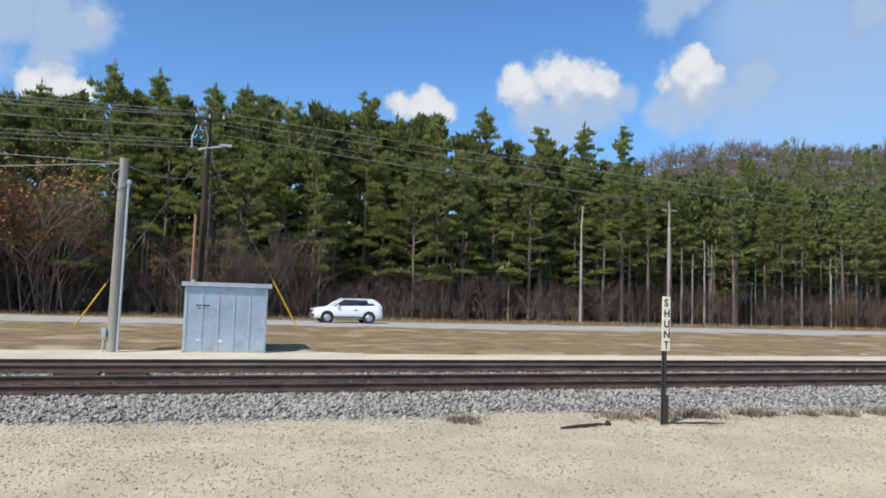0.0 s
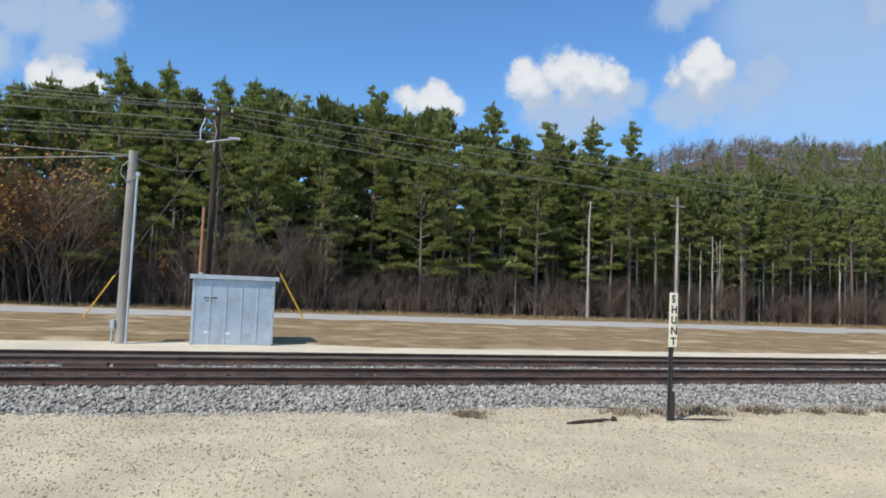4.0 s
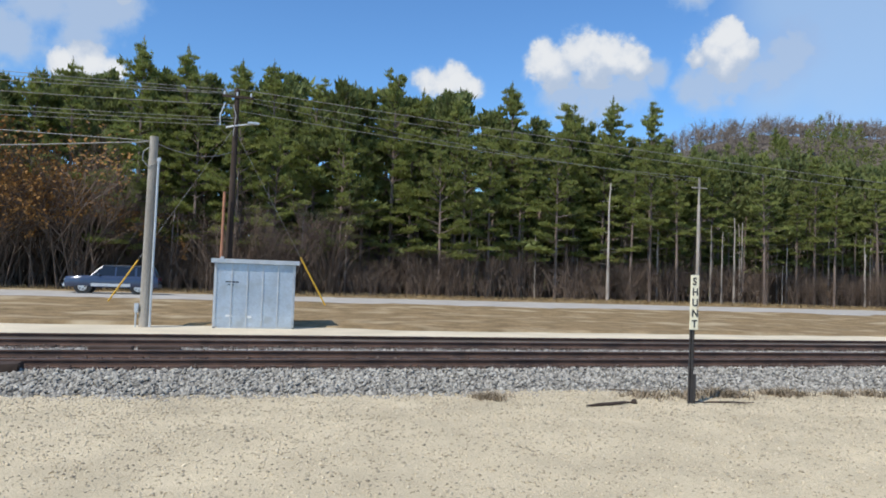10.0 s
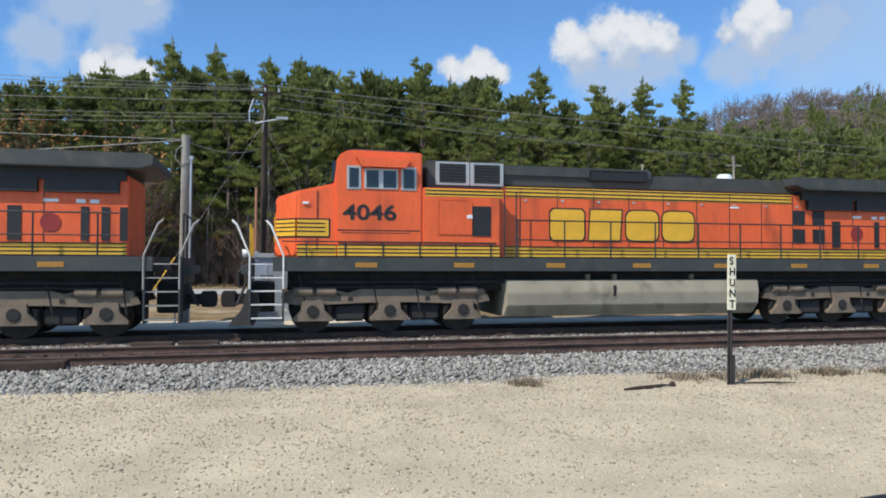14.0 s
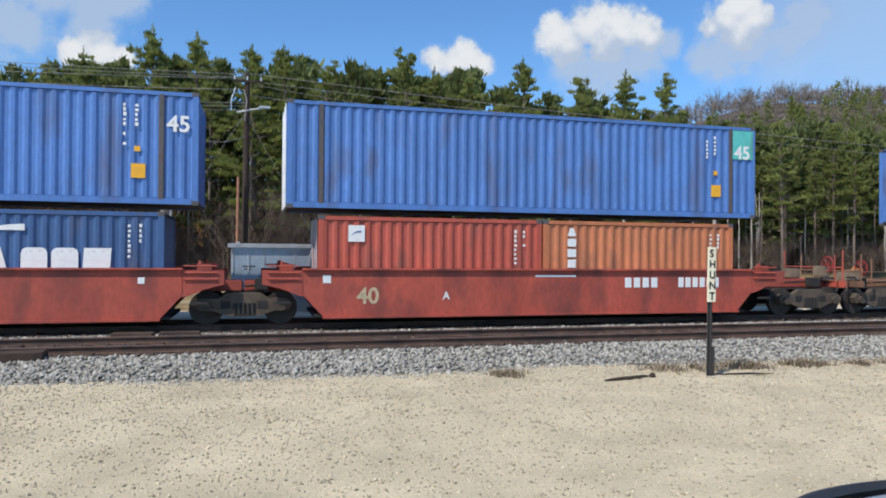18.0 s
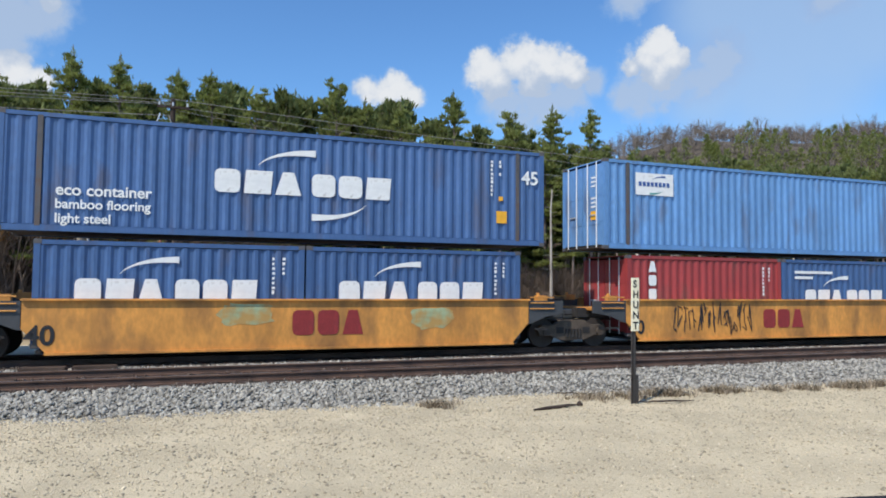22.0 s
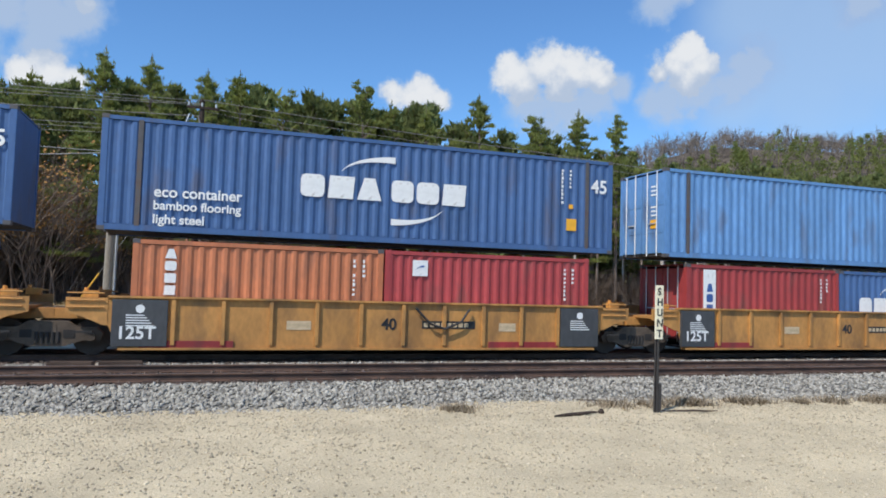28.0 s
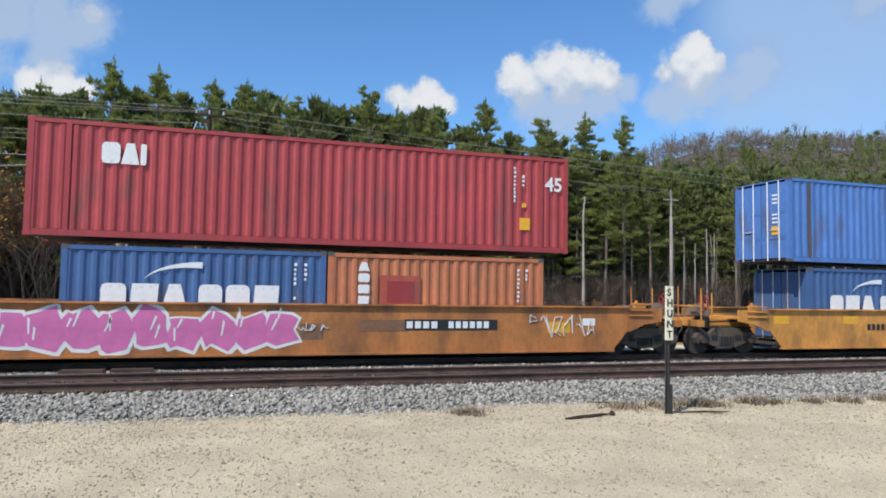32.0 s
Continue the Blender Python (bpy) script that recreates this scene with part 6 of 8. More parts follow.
def loco_truck(root, x):
    t = part("bogie", boxes((-2.5, 2.5, -0.55, 0.55, 0.50, 1.12)), M_UNDER, root, bevel=0.02)
    t.matrix_basis = pose(x, 0, 0)
    for sy in (-1, 1):
        share("side_frame", LOCO_FRAME, t, m=pose(0, sy * 1.12, 0))
        for ax in (-1.95, 0, 1.95):
            share("wheel", LW, t, m=pose(ax, sy * 0.76, 0.52))
            share("axle_box", AXLE_BOX, t, m=pose(ax, sy * 1.14, 0, 0, 0, 0 if sy < 0 else 180))
            share("axle_cap", AXLE_CAP, t, m=pose(ax, sy * 1.14, 0, 0, 0, 0 if sy < 0 else 180))
            for d in (-0.42, 0.42):
                share("coil_spring", SPR, t, m=pose(ax + d, sy * 1.10, 0))
        for ex in (-1.0, 1.0):
            share("frame_eye", FRAME_EYE, t, m=pose(ex, sy * 1.12, 0))
        for cx, turn in ((-2.25, 180), (-1.55, 0), (1.45, 180), (2.15, 0)):
            share("brake_cylinder", CYL, t, m=pose(cx, sy * 1.2, 1.06, 0, 0, turn))
        for ex in (-1.95, 1.95):
            part("equaliser", boxes((ex - 0.62, ex + 0.62, sy * 1.16 - 0.07, sy * 1.16 + 0.07, 0.92, 1.12)), M_BOGIE, t, bevel=0.04)
        for ex in (-1.0, 0.95):
            part("traction_motor", boxes((ex - 0.40, ex + 0.40, sy * 0.95 - 0.15, sy * 0.95 + 0.15, 0.30, 0.74)), M_UNDER, t, bevel=0.06)
        for ex in (-2.3, -0.5, 0.6, 2.2):
            part("sand_pipe", rods(((ex, sy * 1.2, 1.5), (ex + 0.12, sy * 1.22, 1.05)), ((ex + 0.12, sy * 1.22, 1.05), (ex + 0.2, sy * 1.2, 0.55)), r=0.022), M_UNDER, t)
        part("brake_pipe", rods(((-2.3, sy * 1.24, 1.14), (-0.9, sy * 1.24, 1.18)), ((-0.9, sy * 1.24, 1.18), (0.9, sy * 1.24, 1.18)), ((0.9, sy * 1.24, 1.18), (2.3, sy * 1.24, 1.12)), r=0.022), M_UNDER, t)


def hood_lines(root, x0, x1, y, z, n, name="stripe", h=0.035, gap=0.095):
    for i in range(n):
        part(name, boxes((x0, x1, y - 0.006, y, z + i * gap, z + i * gap + h)), L_BLACK, root)


def hood_lines_front(root):
    for k in range(5):
        part("stripe", boxes((-9.99, -9.97, -0.79, 0.79, 2.32 + k * 0.14, 2.36 + k * 0.14)), L_BLACK, root)
    part("nose_emblem", boxes((-9.996, -9.975, -0.45, 0.45, 2.45, 2.85)), L_BLACK, root, bevel=0.004)


def locomotive(s, number, style, label):
    root = thing("locomotive", label, "locomotive", "locomotives of the train", pose(s, FAR_TRACK, 0))
    MOVING.append((root, s, 0.0))
    O = L_BRIGHT if style == 3 else L_ORANGE
    N, HY = -1.5, -1.12      # near face of cab, near face of hood
    part("frame_sill", boxes((-10.0, 9.75, -1.52, 1.52, 1.58, 1.93)), L_GREY, root, bevel=0.01)
    part("underframe", boxes((-9.6, 9.4, -0.9, 0.9, 1.05, 1.6)), M_UNDER, root)
    for i in range(7):
        xx = -8.0 + i * 2.55
        plate(root, xx, 1.68, 0.55, 0.12, RP_DULL, "reflector", -1.53)
    # nose and cab
    bm = fresh()
    rim = [(-8.42, -1.42), (-9.46, -1.42), (-9.97, -0.80), (-9.97, 0.80), (-9.46, 1.42), (-8.42, 1.42)]
    foot = [bm.verts.new((x, y, 1.93)) for x, y in rim]
    head = [bm.verts.new((x + 0.04, y * 0.985, 3.46 + (x + 9.97) * 0.235)) for x, y in rim]
    bm.faces.new(foot)
    bm.faces.new(head[::-1])
    for k in range(6):
        bm.faces.new((foot[k], head[k], head[(k + 1) % 6], foot[(k + 1) % 6]))
    part("nose", bm, O, root, bevel=0.05)
    bm = fresh()
    prism(bm, [(-9.70, 3.535), (-8.45, 3.83), (-8.45, 3.86), (-9.70, 3.565)], -0.85, 0.85)
    part("nose_top", bm, L_GREY, root)
    bm = fresh()
    prism(bm, [(-8.45, 1.93), (-8.52, 3.74), (-8.44, 4.42), (-8.32, 4.58), (-8.1, 4.64), (-6.28, 4.62), (-6.28, 1.93)], N, 1.5)
    part("cab", bm, O, root, bevel=0.04)
    part("cab_roof", boxes((-8.15, -6.4, -1.25, 1.25, 4.62, 4.70)), L_GREY if style != 3 else O, root, bevel=0.03)
    part("roof_unit", boxes((-7.4, -6.9, -0.5, 0.3, 4.67, 4.80)), L_SILVER, root, bevel=0.04)
    part("windshield", boxes((-8.56, -8.46, -1.2, -0.1, 3.86, 4.38)), M_GLASS, root)
    part("windshield", boxes((-8.56, -8.46, 0.1, 1.2, 3.86, 4.38)), M_GLASS, root)
    wf = part("cab_window", boxes((-8.22, -7.86, N - 0.02, N + 0.02, 3.64, 4.24), (-7.78, -6.92, N - 0.03, N + 0.02, 3.66, 4.18), (-6.84, -6.44, N - 0.02, N + 0.02, 3.64, 4.24)), L_SILVER, root, bevel=0.01)
    for a, b, z0, z1 in ((-8.16, -7.93, 3.70, 4.18), (-7.73, -7.42, 3.70, 4.13), (-7.30, -6.97, 3.70, 4.13), (-6.78, -6.50, 3.70, 4.18)):
        part("pane", boxes((a, b, N - 0.036, N - 0.02, z0, z1)), M_GLASS, wf)
    bm = fresh()
    prism(bm, [(-8.0, 4.42), (-6.62, 4.42), (-6.74, 4.20), (-7.86, 4.20)], N - 0.22, N - 0.01)
    part("awning", bm, O, root)
    part("cab_door_line", boxes((-8.95, -8.93, -1.43, -1.42, 2.1, 3.6)), L_BLACK, root)
    # nose stripes
    part("stripe_border", boxes((-9.43, -8.62, -1.426, -1.41, 2.42, 2.90)), L_BLACK, root, bevel=0.004)
    part("stripe_panel", boxes((-9.43, -8.66, -1.431, -1.41, 2.46, 2.86)), L_YELLOW, root)
    for sy in (-1, 1):
        for z0, z1, m, out in ((2.42, 2.90, L_BLACK, 0.006), (2.46, 2.86, L_YELLOW, 0.010), (2.56, 2.59, L_BLACK, 0.013), (2.66, 2.69, L_BLACK, 0.013), (2.76, 2.79, L_BLACK, 0.013)):
            bm = fresh()
            a, b = (-9.47 - out, sy * (1.40 + out)), (-9.93 - out, sy * (0.84 + out))
            v = [bm.verts.new(p) for p in ((*a, z0), (*b, z0), (*b, z1), (*a, z1), (a[0] + 0.04, a[1] - sy * 0.04, z0), (b[0] + 0.04, b[1] - sy * 0.04, z0), (b[0] + 0.04, b[1] - sy * 0.04, z1), (a[0] + 0.04, a[1] - sy * 0.04, z1))]
            for f in ((0, 1, 2, 3), (7, 6, 5, 4), (0, 4, 5, 1), (1, 5, 6, 2), (2, 6, 7, 3), (3, 7, 4, 0)):
                bm.faces.new([v[q] for q in f])
            part("corner_stripe", bm, m, root)
    hood_lines(root, -9.43, -8.74, -1.432, 2.56, 3, gap=0.10, h=0.03)
    part("nose_stripe", boxes((-9.985, -9.95, -0.79, 0.79, 2.3, 2.95)), L_YELLOW, root)
    hood_lines_front(root)
    part("number_box", boxes((-10.01, -9.93, -0.76, -0.42, 3.05, 3.29)), L_BLACK, root, bevel=0.01)
    part("headlight", boxes((-10.0, -9.93, -0.12, 0.12, 3.04, 3.34)), M_WHITE, root, bevel=0.03)
    part("marker_light", boxes((-9.3, -9.15, -1.45, -1.41, 3.25, 3.31)), M_WHITE, root)
    # low stripe along cab and hood
    for a, b, y in ((-9.43, -8.47, -1.425), (-8.45, -4.2, N - 0.004), (-3.95, 9.1, HY - 0.004)):
        part("stripe_panel", boxes((a, b, y - 0.004, y + 0.02, 1.95, 2.24)), L_YELLOW, root)
        hood_lines(root, a, b, y - 0.005, 1.94, 4, gap=0.095, h=0.03)
    # equipment cab behind the cab
    part("equipment_cab", boxes((-6.28, -4.18, N, 1.5, 1.93, 3.74)), O, root, bevel=0.03)
    if style != 3:
        part("vent_hatch", boxes((-5.85, -4.95, N - 0.02, N, 2.52, 3.42)), O, root, bevel=0.01)
        part("vent_grille", boxes((-4.95, -4.45, N - 0.022, N, 2.5, 3.28)), L_BLACK, root)
    else:
        part("vent_grille", boxes((-7.9, -7.25, N - 0.022, N, 1.98, 2.62)), L_BLACK, root)
    up = part("blower_housing", boxes((-6.1, -0.4 if style == 3 else -4.02, -1.15, 1.15, 3.76, 4.50)), L_GREY, root, bevel=0.03)
    for gx in ((-5.8, -4.85) if style != 3 else (-4.9, -2.1)):
        part("grille_frame", boxes((gx - 0.06, gx + 0.86, -1.18, -1.15, 3.86, 4.47)), L_SILVER if style != 3 else L_GRILLE, up)
        part("grille", boxes((gx + 0.04, gx + 0.76, -1.19, -1.175, 3.92, 4.42)), L_BLACK, up)
        for k in range(6):
            part("louvre", boxes((gx + 0.05, gx + 0.75, -1.205, -1.188, 3.95 + k * 0.08, 3.965 + k * 0.08)), L_GREY, up)
    part("upper_stripe", boxes((-6.2, -4.1, N - 0.004, N + 0.1, 3.52, 3.72)), L_YELLOW, root)
    hood_lines(root, -6.2, -4.1, N - 0.005, 3.56, 2, gap=0.09, h=0.035)
    # engine hood
    part("hood", boxes((-4.1, 9.15, HY, -HY, 1.93, 3.86)), O, root, bevel=0.03)
    part("upper_stripe", boxes((-3.9, 5.1, HY - 0.008, HY + 0.02, 3.58, 3.86)), L_YELLOW, root)
    hood_lines(root, -3.9, 5.1, HY - 0.009, 3.60, 3, gap=0.10)
    for i in range(11):
        xx = -3.5 + i * 1.08
        part("door_seam", boxes((xx, xx + 0.018, HY - 0.010, HY + 0.01, 2.26, 3.84)), L_RAIL, root)
        part("door_latch", boxes((xx + 0.12, xx + 0.2, HY - 0.022, HY, 3.48, 3.53)), L_SILVER, root)
    bm = fresh()
    prism(bm, [(-4.1, 3.86), (-4.1, 4.12), (-3.9, 4.32), (6.0, 4.32), (6.0, 3.86)], -0.95, 0.95)
    part("hood_roof", bm, L_GREY, root, bevel=0.06)
    part("roof_walk", boxes((-4.0, 0.55, -1.02, 1.02, 4.15, 4.47)), L_GREY, root, bevel=0.05)
    part("roof_hatch", boxes((-1.4, 0.4, -1.05, -0.6, 4.10, 4.40)), L_BLACK, root, bevel=0.03)
    part("exhaust_stack", boxes((1.6, 2.6, -0.4, 0.4, 4.30, 4.46)), L_BLACK, root, bevel=0.04)
    dome = fresh()
    rod(dome, (3.4, -0.3, 4.28), (3.4, -0.3, 4.52), 0.26, 0.20, seg=16)
    part("antenna_dome", dome, M_WHITE if style != 3 else L_SILVER, root, smooth=False, bevel=0.03)
    # radiators
    bm = fresh()
    prism(bm, [(5.0, 4.10), (5.35, 3.98), (9.45, 3.98), (9.75, 4.08), (9.75, 4.30), (9.6, 4.36), (5.0, 4.36)], -1.5, 1.5)
    part("radiator_wing", bm, L_GREY, root, bevel=0.03)
    part("radiator_throat", boxes((5.4, 9.1, HY - 0.1, -HY + 0.1, 3.72, 4.0)), L_BLACK, root)
    for gx in (5.6, 7.35):
        part("radiator_grille", boxes((gx, gx + 1.6, HY - 0.13, HY, 3.42, 3.76)), L_BLACK, root, bevel=0.01)
    if style != 3:
        holes = [(5.15, 2.98), (5.85, 2.98), (5.15, 2.42), (5.85, 2.42)]
        for hx, hz in holes:
            part("vent_grille", boxes((hx, hx + 0.42, HY - 0.02, HY, hz, hz + 0.42)), L_BLACK, root)
        for hx, ww in ((6.55, 0.36), (8.1, 0.22), (8.55, 0.22), (8.95, 0.22)):
            part("vent_grille", boxes((hx, hx + ww * 0.8, HY - 0.02, HY, 2.3, 3.1)), L_BLACK, root)
        ring = fresh()
        rod(ring, (7.45, HY - 0.02, 2.72), (7.45, HY, 2.72), 0.22, seg=18)
        part("fan_cover", ring, C_RED, root)
    else:
        for hx in (4.55, 5.05, 5.85, 6.45, 7.05):
            part("vent_grille", boxes((hx, hx + 0.26, HY - 0.02, HY, 2.28, 3.2)), L_BLACK, root)
    part("notice", boxes((7.3, 7.62, HY - 0.012, HY, 3.2, 3.27), (8.0, 8.2, HY - 0.012, HY, 3.18, 3.27), (8.3, 8.5, HY - 0.012, HY, 3.18, 3.27)), M_WHITE, root)
    part("notice", boxes((3.0, 3.3, HY - 0.014, HY, 3.42, 3.47), (-5.1, -4.95, N - 0.03, N, 2.95, 3.05)), M_WHITE, root)
    # railway's mark, as plain upright blocks
    for i, me in enumerate((BLOCK, NOTCH, HOOK, HOOK)):
        if style != 3:
            share("logo_edge", me, root, L_BLACK, "", Matrix.Translation((-2.66 + i * 1.14, HY - 0.016, 2.40)) @ Matrix.Diagonal((1.08, 1, 0.92, 1)))
            share("logo_block", me, root, L_YELLOW, "", Matrix.Translation((-2.62 + i * 1.14, HY - 0.020, 2.44)) @ Matrix.Diagonal((1.00, 1, 0.84, 1)))
        else:
            shear = Matrix(((1, 0, 0.45, 0), (0, 1, 0, 0), (0, 0, 1, 0), (0, 0, 0, 1)))
            share("logo_edge", me, root, L_YELLOW, "", Matrix.Translation((-1.0 + i * 1.28, HY - 0.016, 2.93)) @ shear @ Matrix.Diagonal((1.16, 1, 0.52, 1)))
            share("logo_block", me, root, L_GREY, "", Matrix.Translation((-0.97 + i * 1.28, HY - 0.020, 2.95)) @ shear @ Matrix.Diagonal((1.10, 1, 0.47, 1)))
    if style == 3:
        share("logo_sweep", outline_mesh("logo_sweep", [(0, 0), (0.28, 0.22), (1.2, 0.18), (5.4, 0.02), (5.4, 0.0), (1.2, 0.0)], L_GREY), root, m=pose(-1.5, HY - 0.02, 2.55))
        share("logo_sweep", outline_mesh("logo_sweep", [(0, 0), (5.4, 0.0), (5.4, -0.03), (0, -0.05)], L_YELLOW), root, m=pose(-1.5, HY - 0.02, 2.53))
    lettering(number, 0.40, root, L_BLACK, -8.32 if style != 3 else -8.25, N - 0.008, 2.87, "unit_number", squeeze=1.28)
    if style != 3:
        part("pin_line", boxes((-8.45, -6.35, N - 0.006, N, 2.60, 2.625), (-8.35, -6.6, N - 0.006, N, 2.54, 2.555)), L_BLACK, root)
    # walkway rail
    for i in range(10):
        xx = -3.7 + i * 1.36
        part("rail_post", rods(((xx, -1.46, 1.93), (xx, -1.46, 2.94)), r=0.022), L_RAIL, root)
    part("hand_rail", rods(((-3.7, -1.46, 2.94), (9.0, -1.46, 2.94)), r=0.02), L_RAIL, root)
    part("hand_rail", rods(((-3.7, -1.46, 2.42), (9.0, -1.46, 2.42)), r=0.016), L_RAIL, root)
    part("hand_rail", rods(((-9.8, -1.52, 2.32), (-4.3, -1.52, 2.32)), r=0.016), L_RAIL, root)
    for i in range(6):
        part("rail_post", rods(((-9.2 + i * 0.95, -1.52, 1.9), (-9.2 + i * 0.95, -1.52, 2.32)), r=0.018), L_RAIL, root)
    part("access_ladder", rods(((-4.05, -1.46, 1.9), (-4.05, -1.46, 3.7)), ((-3.72, -1.46, 1.9), (-3.72, -1.46, 3.7)), r=0.02), L_RAIL, root)
    # steps at both ends
    for x, sg in ((-10.15, -1), (9.95, 1)):
        st = part("step_well", boxes((x - 0.42, x - 0.37, -1.5, -0.9, 0.35, 1.93), (x + 0.37, x + 0.42, -1.5, -0.9, 0.35, 1.93)), L_GREY, root, bevel=0.01)
        for k in range(5):
            part("tread", boxes((x - 0.37, x + 0.37, -1.5, -1.15, 0.42 + k * 0.33, 0.45 + k * 0.33)), L_STEP if sg < 0 else L_SILVER_DIM, st)
        for gx in (x - 0.40, x + 0.40):
            part("grab_rail", rods(((gx, -1.53, 1.15), (gx, -1.53, 1.95)), ((gx, -1.53, 1.95), (gx + sg * 0.30, -1.45, 2.70)), ((gx + sg * 0.30, -1.45, 2.70), (gx + sg * 0.42, -1.40, 2.82)), r=0.026), L_STEP if sg < 0 else L_SILVER_DIM, root)
        part("end_plate", boxes((x + sg * 0.40 - 0.06, x + sg * 0.40 + 0.06, -1.30, 1.30, 1.25, 1.90)), L_GREY, root, bevel=0.02)
        part("pilot", boxes((x + sg * 0.10 - 0.3, x + sg * 0.10 + 0.3, -0.85, 0.85, 0.55, 1.30)), M_UNDER, root, bevel=0.03)
        part("anticlimber", boxes((min(x + sg * 0.4, x + sg * 0.62), max(x + sg * 0.4, x + sg * 0.62), -1.2, 1.2, 1.5, 1.72)), L_GREY, root, bevel=0.02)
        part("coupler", boxes((min(x + sg * 0.3, x + sg * 1.15), max(x + sg * 0.3, x + sg * 1.15), -0.16, 0.16, 0.72, 0.98), (x + sg * 0.95 - 0.18, x + sg * 0.95 + 0.18, -0.25, 0.25, 0.65, 1.05)), M_UNDER, root, bevel=0.03)
        part("end_hand_rail", rods(((x + sg * 0.45, -1.3, 1.9), (x + sg * 0.45, -1.3, 2.95)), ((x + sg * 0.45, -1.3, 2.95), (x + sg * 0.45, 1.3, 2.95)), ((x + sg * 0.45, 1.3, 1.9), (x + sg * 0.45, 1.3, 2.95)), ((x + sg * 0.45, -0.5, 1.9), (x + sg * 0.45, -0.5, 2.95)), r=0.024), L_RAIL, root)
        part("air_hose", rods(((x + sg * 0.5, -0.6, 1.3), (x + sg * 0.75, -0.6, 0.7)), ((x + sg * 0.5, -0.8, 1.3), (x + sg * 0.7, -0.8, 0.75)), r=0.03), M_CABLE, root)
    bm = fresh()
    prism(bm, [(-11.05, 0.24), (-10.45, 0.24), (-10.30, 0.60), (-10.35, 1.08), (-10.62, 1.12), (-10.72, 0.70), (-10.88, 0.42)], -1.30, 1.30)
    bm.normal_update()
    bmesh.ops.triangulate(bm, faces=[f for f in bm.faces if len(f.verts) > 4])
    part("snow_plough", bm, M_STEELPOST, root)
    for k in (-1.25, -0.95, 0.95, 1.25):
        part("platform_post", boxes((-10.60, -10.52, k - 0.05, k + 0.05, 1.95, 2.75)), L_YELLOW, root, bevel=0.01)
    for k in (-1.05, 1.05):
        lamp = fresh()
        rod(lamp, (-10.74, k, 2.02), (-10.6, k, 2.02), 0.10, seg=14)
        part("ditch_light", lamp, M_WHITE, root)
    for i, k in enumerate((-0.75, -0.6, 0.6, 0.75)):
        part("air_hose", rods(((-10.62, k, 1.75), (-10.85, k, 1.55)), ((-10.85, k, 1.55), (-10.80, k, 1.15)), r=0.035), L_YELLOW if i % 2 else M_CABLE, root)
    # tank, trucks
    bm = fresh()
    for yz in (1,):
        pts = [(-1.15, 0.36), (1.15, 0.36), (1.42, 0.66), (1.46, 1.0), (1.40, 1.34), (-1.40, 1.34), (-1.46, 1.0), (-1.42, 0.66)]
        a = [bm.verts.new((-3.96, y, z)) for y, z in pts]
        b = [bm.verts.new((3.72, y, z)) for y, z in pts]
        bm.faces.new(a)
        bm.faces.new(b[::-1])
        for i in range(8):
            bm.faces.new((a[i], b[i], b[(i + 1) % 8], a[(i + 1) % 8]))
    part("fuel_tank", bm, L_TANK if style != 3 else L_TANK_BROWN, root, bevel=0.02)
    part("tank_gauge", boxes((-0.9, -0.82, -1.47, -1.44, 0.9, 1.2)), M_UNDER, root)
    part("fuel_filler", rods(((-1.6, -1.3, 1.3), (-1.6, -1.3, 1.5)), ((-0.8, -1.3, 1.3), (-0.8, -1.3, 1.5)), ((1.6, -1.3, 1.3), (1.6, -1.3, 1.5)), r=0.08), M_BOGIE, root)
    part("air_pipe", rods(((-9.0, -1.2, 1.3), (9.0, -1.2, 1.3)), r=0.035), M_UNDER, root)
    loco_truck(root, -7.08)
    loco_truck(root, 6.75)
    return root


locomotive(-128.85, "5008", 1, "orange diesel locomotive with yellow stripes and dark roof")
locomotive(-106.35, "4046", 1, "orange diesel locomotive with yellow stripes and dark roof")
locomotive(-83.85, "8029", 3, "bright orange diesel locomotive with black roof and dark italic mark")

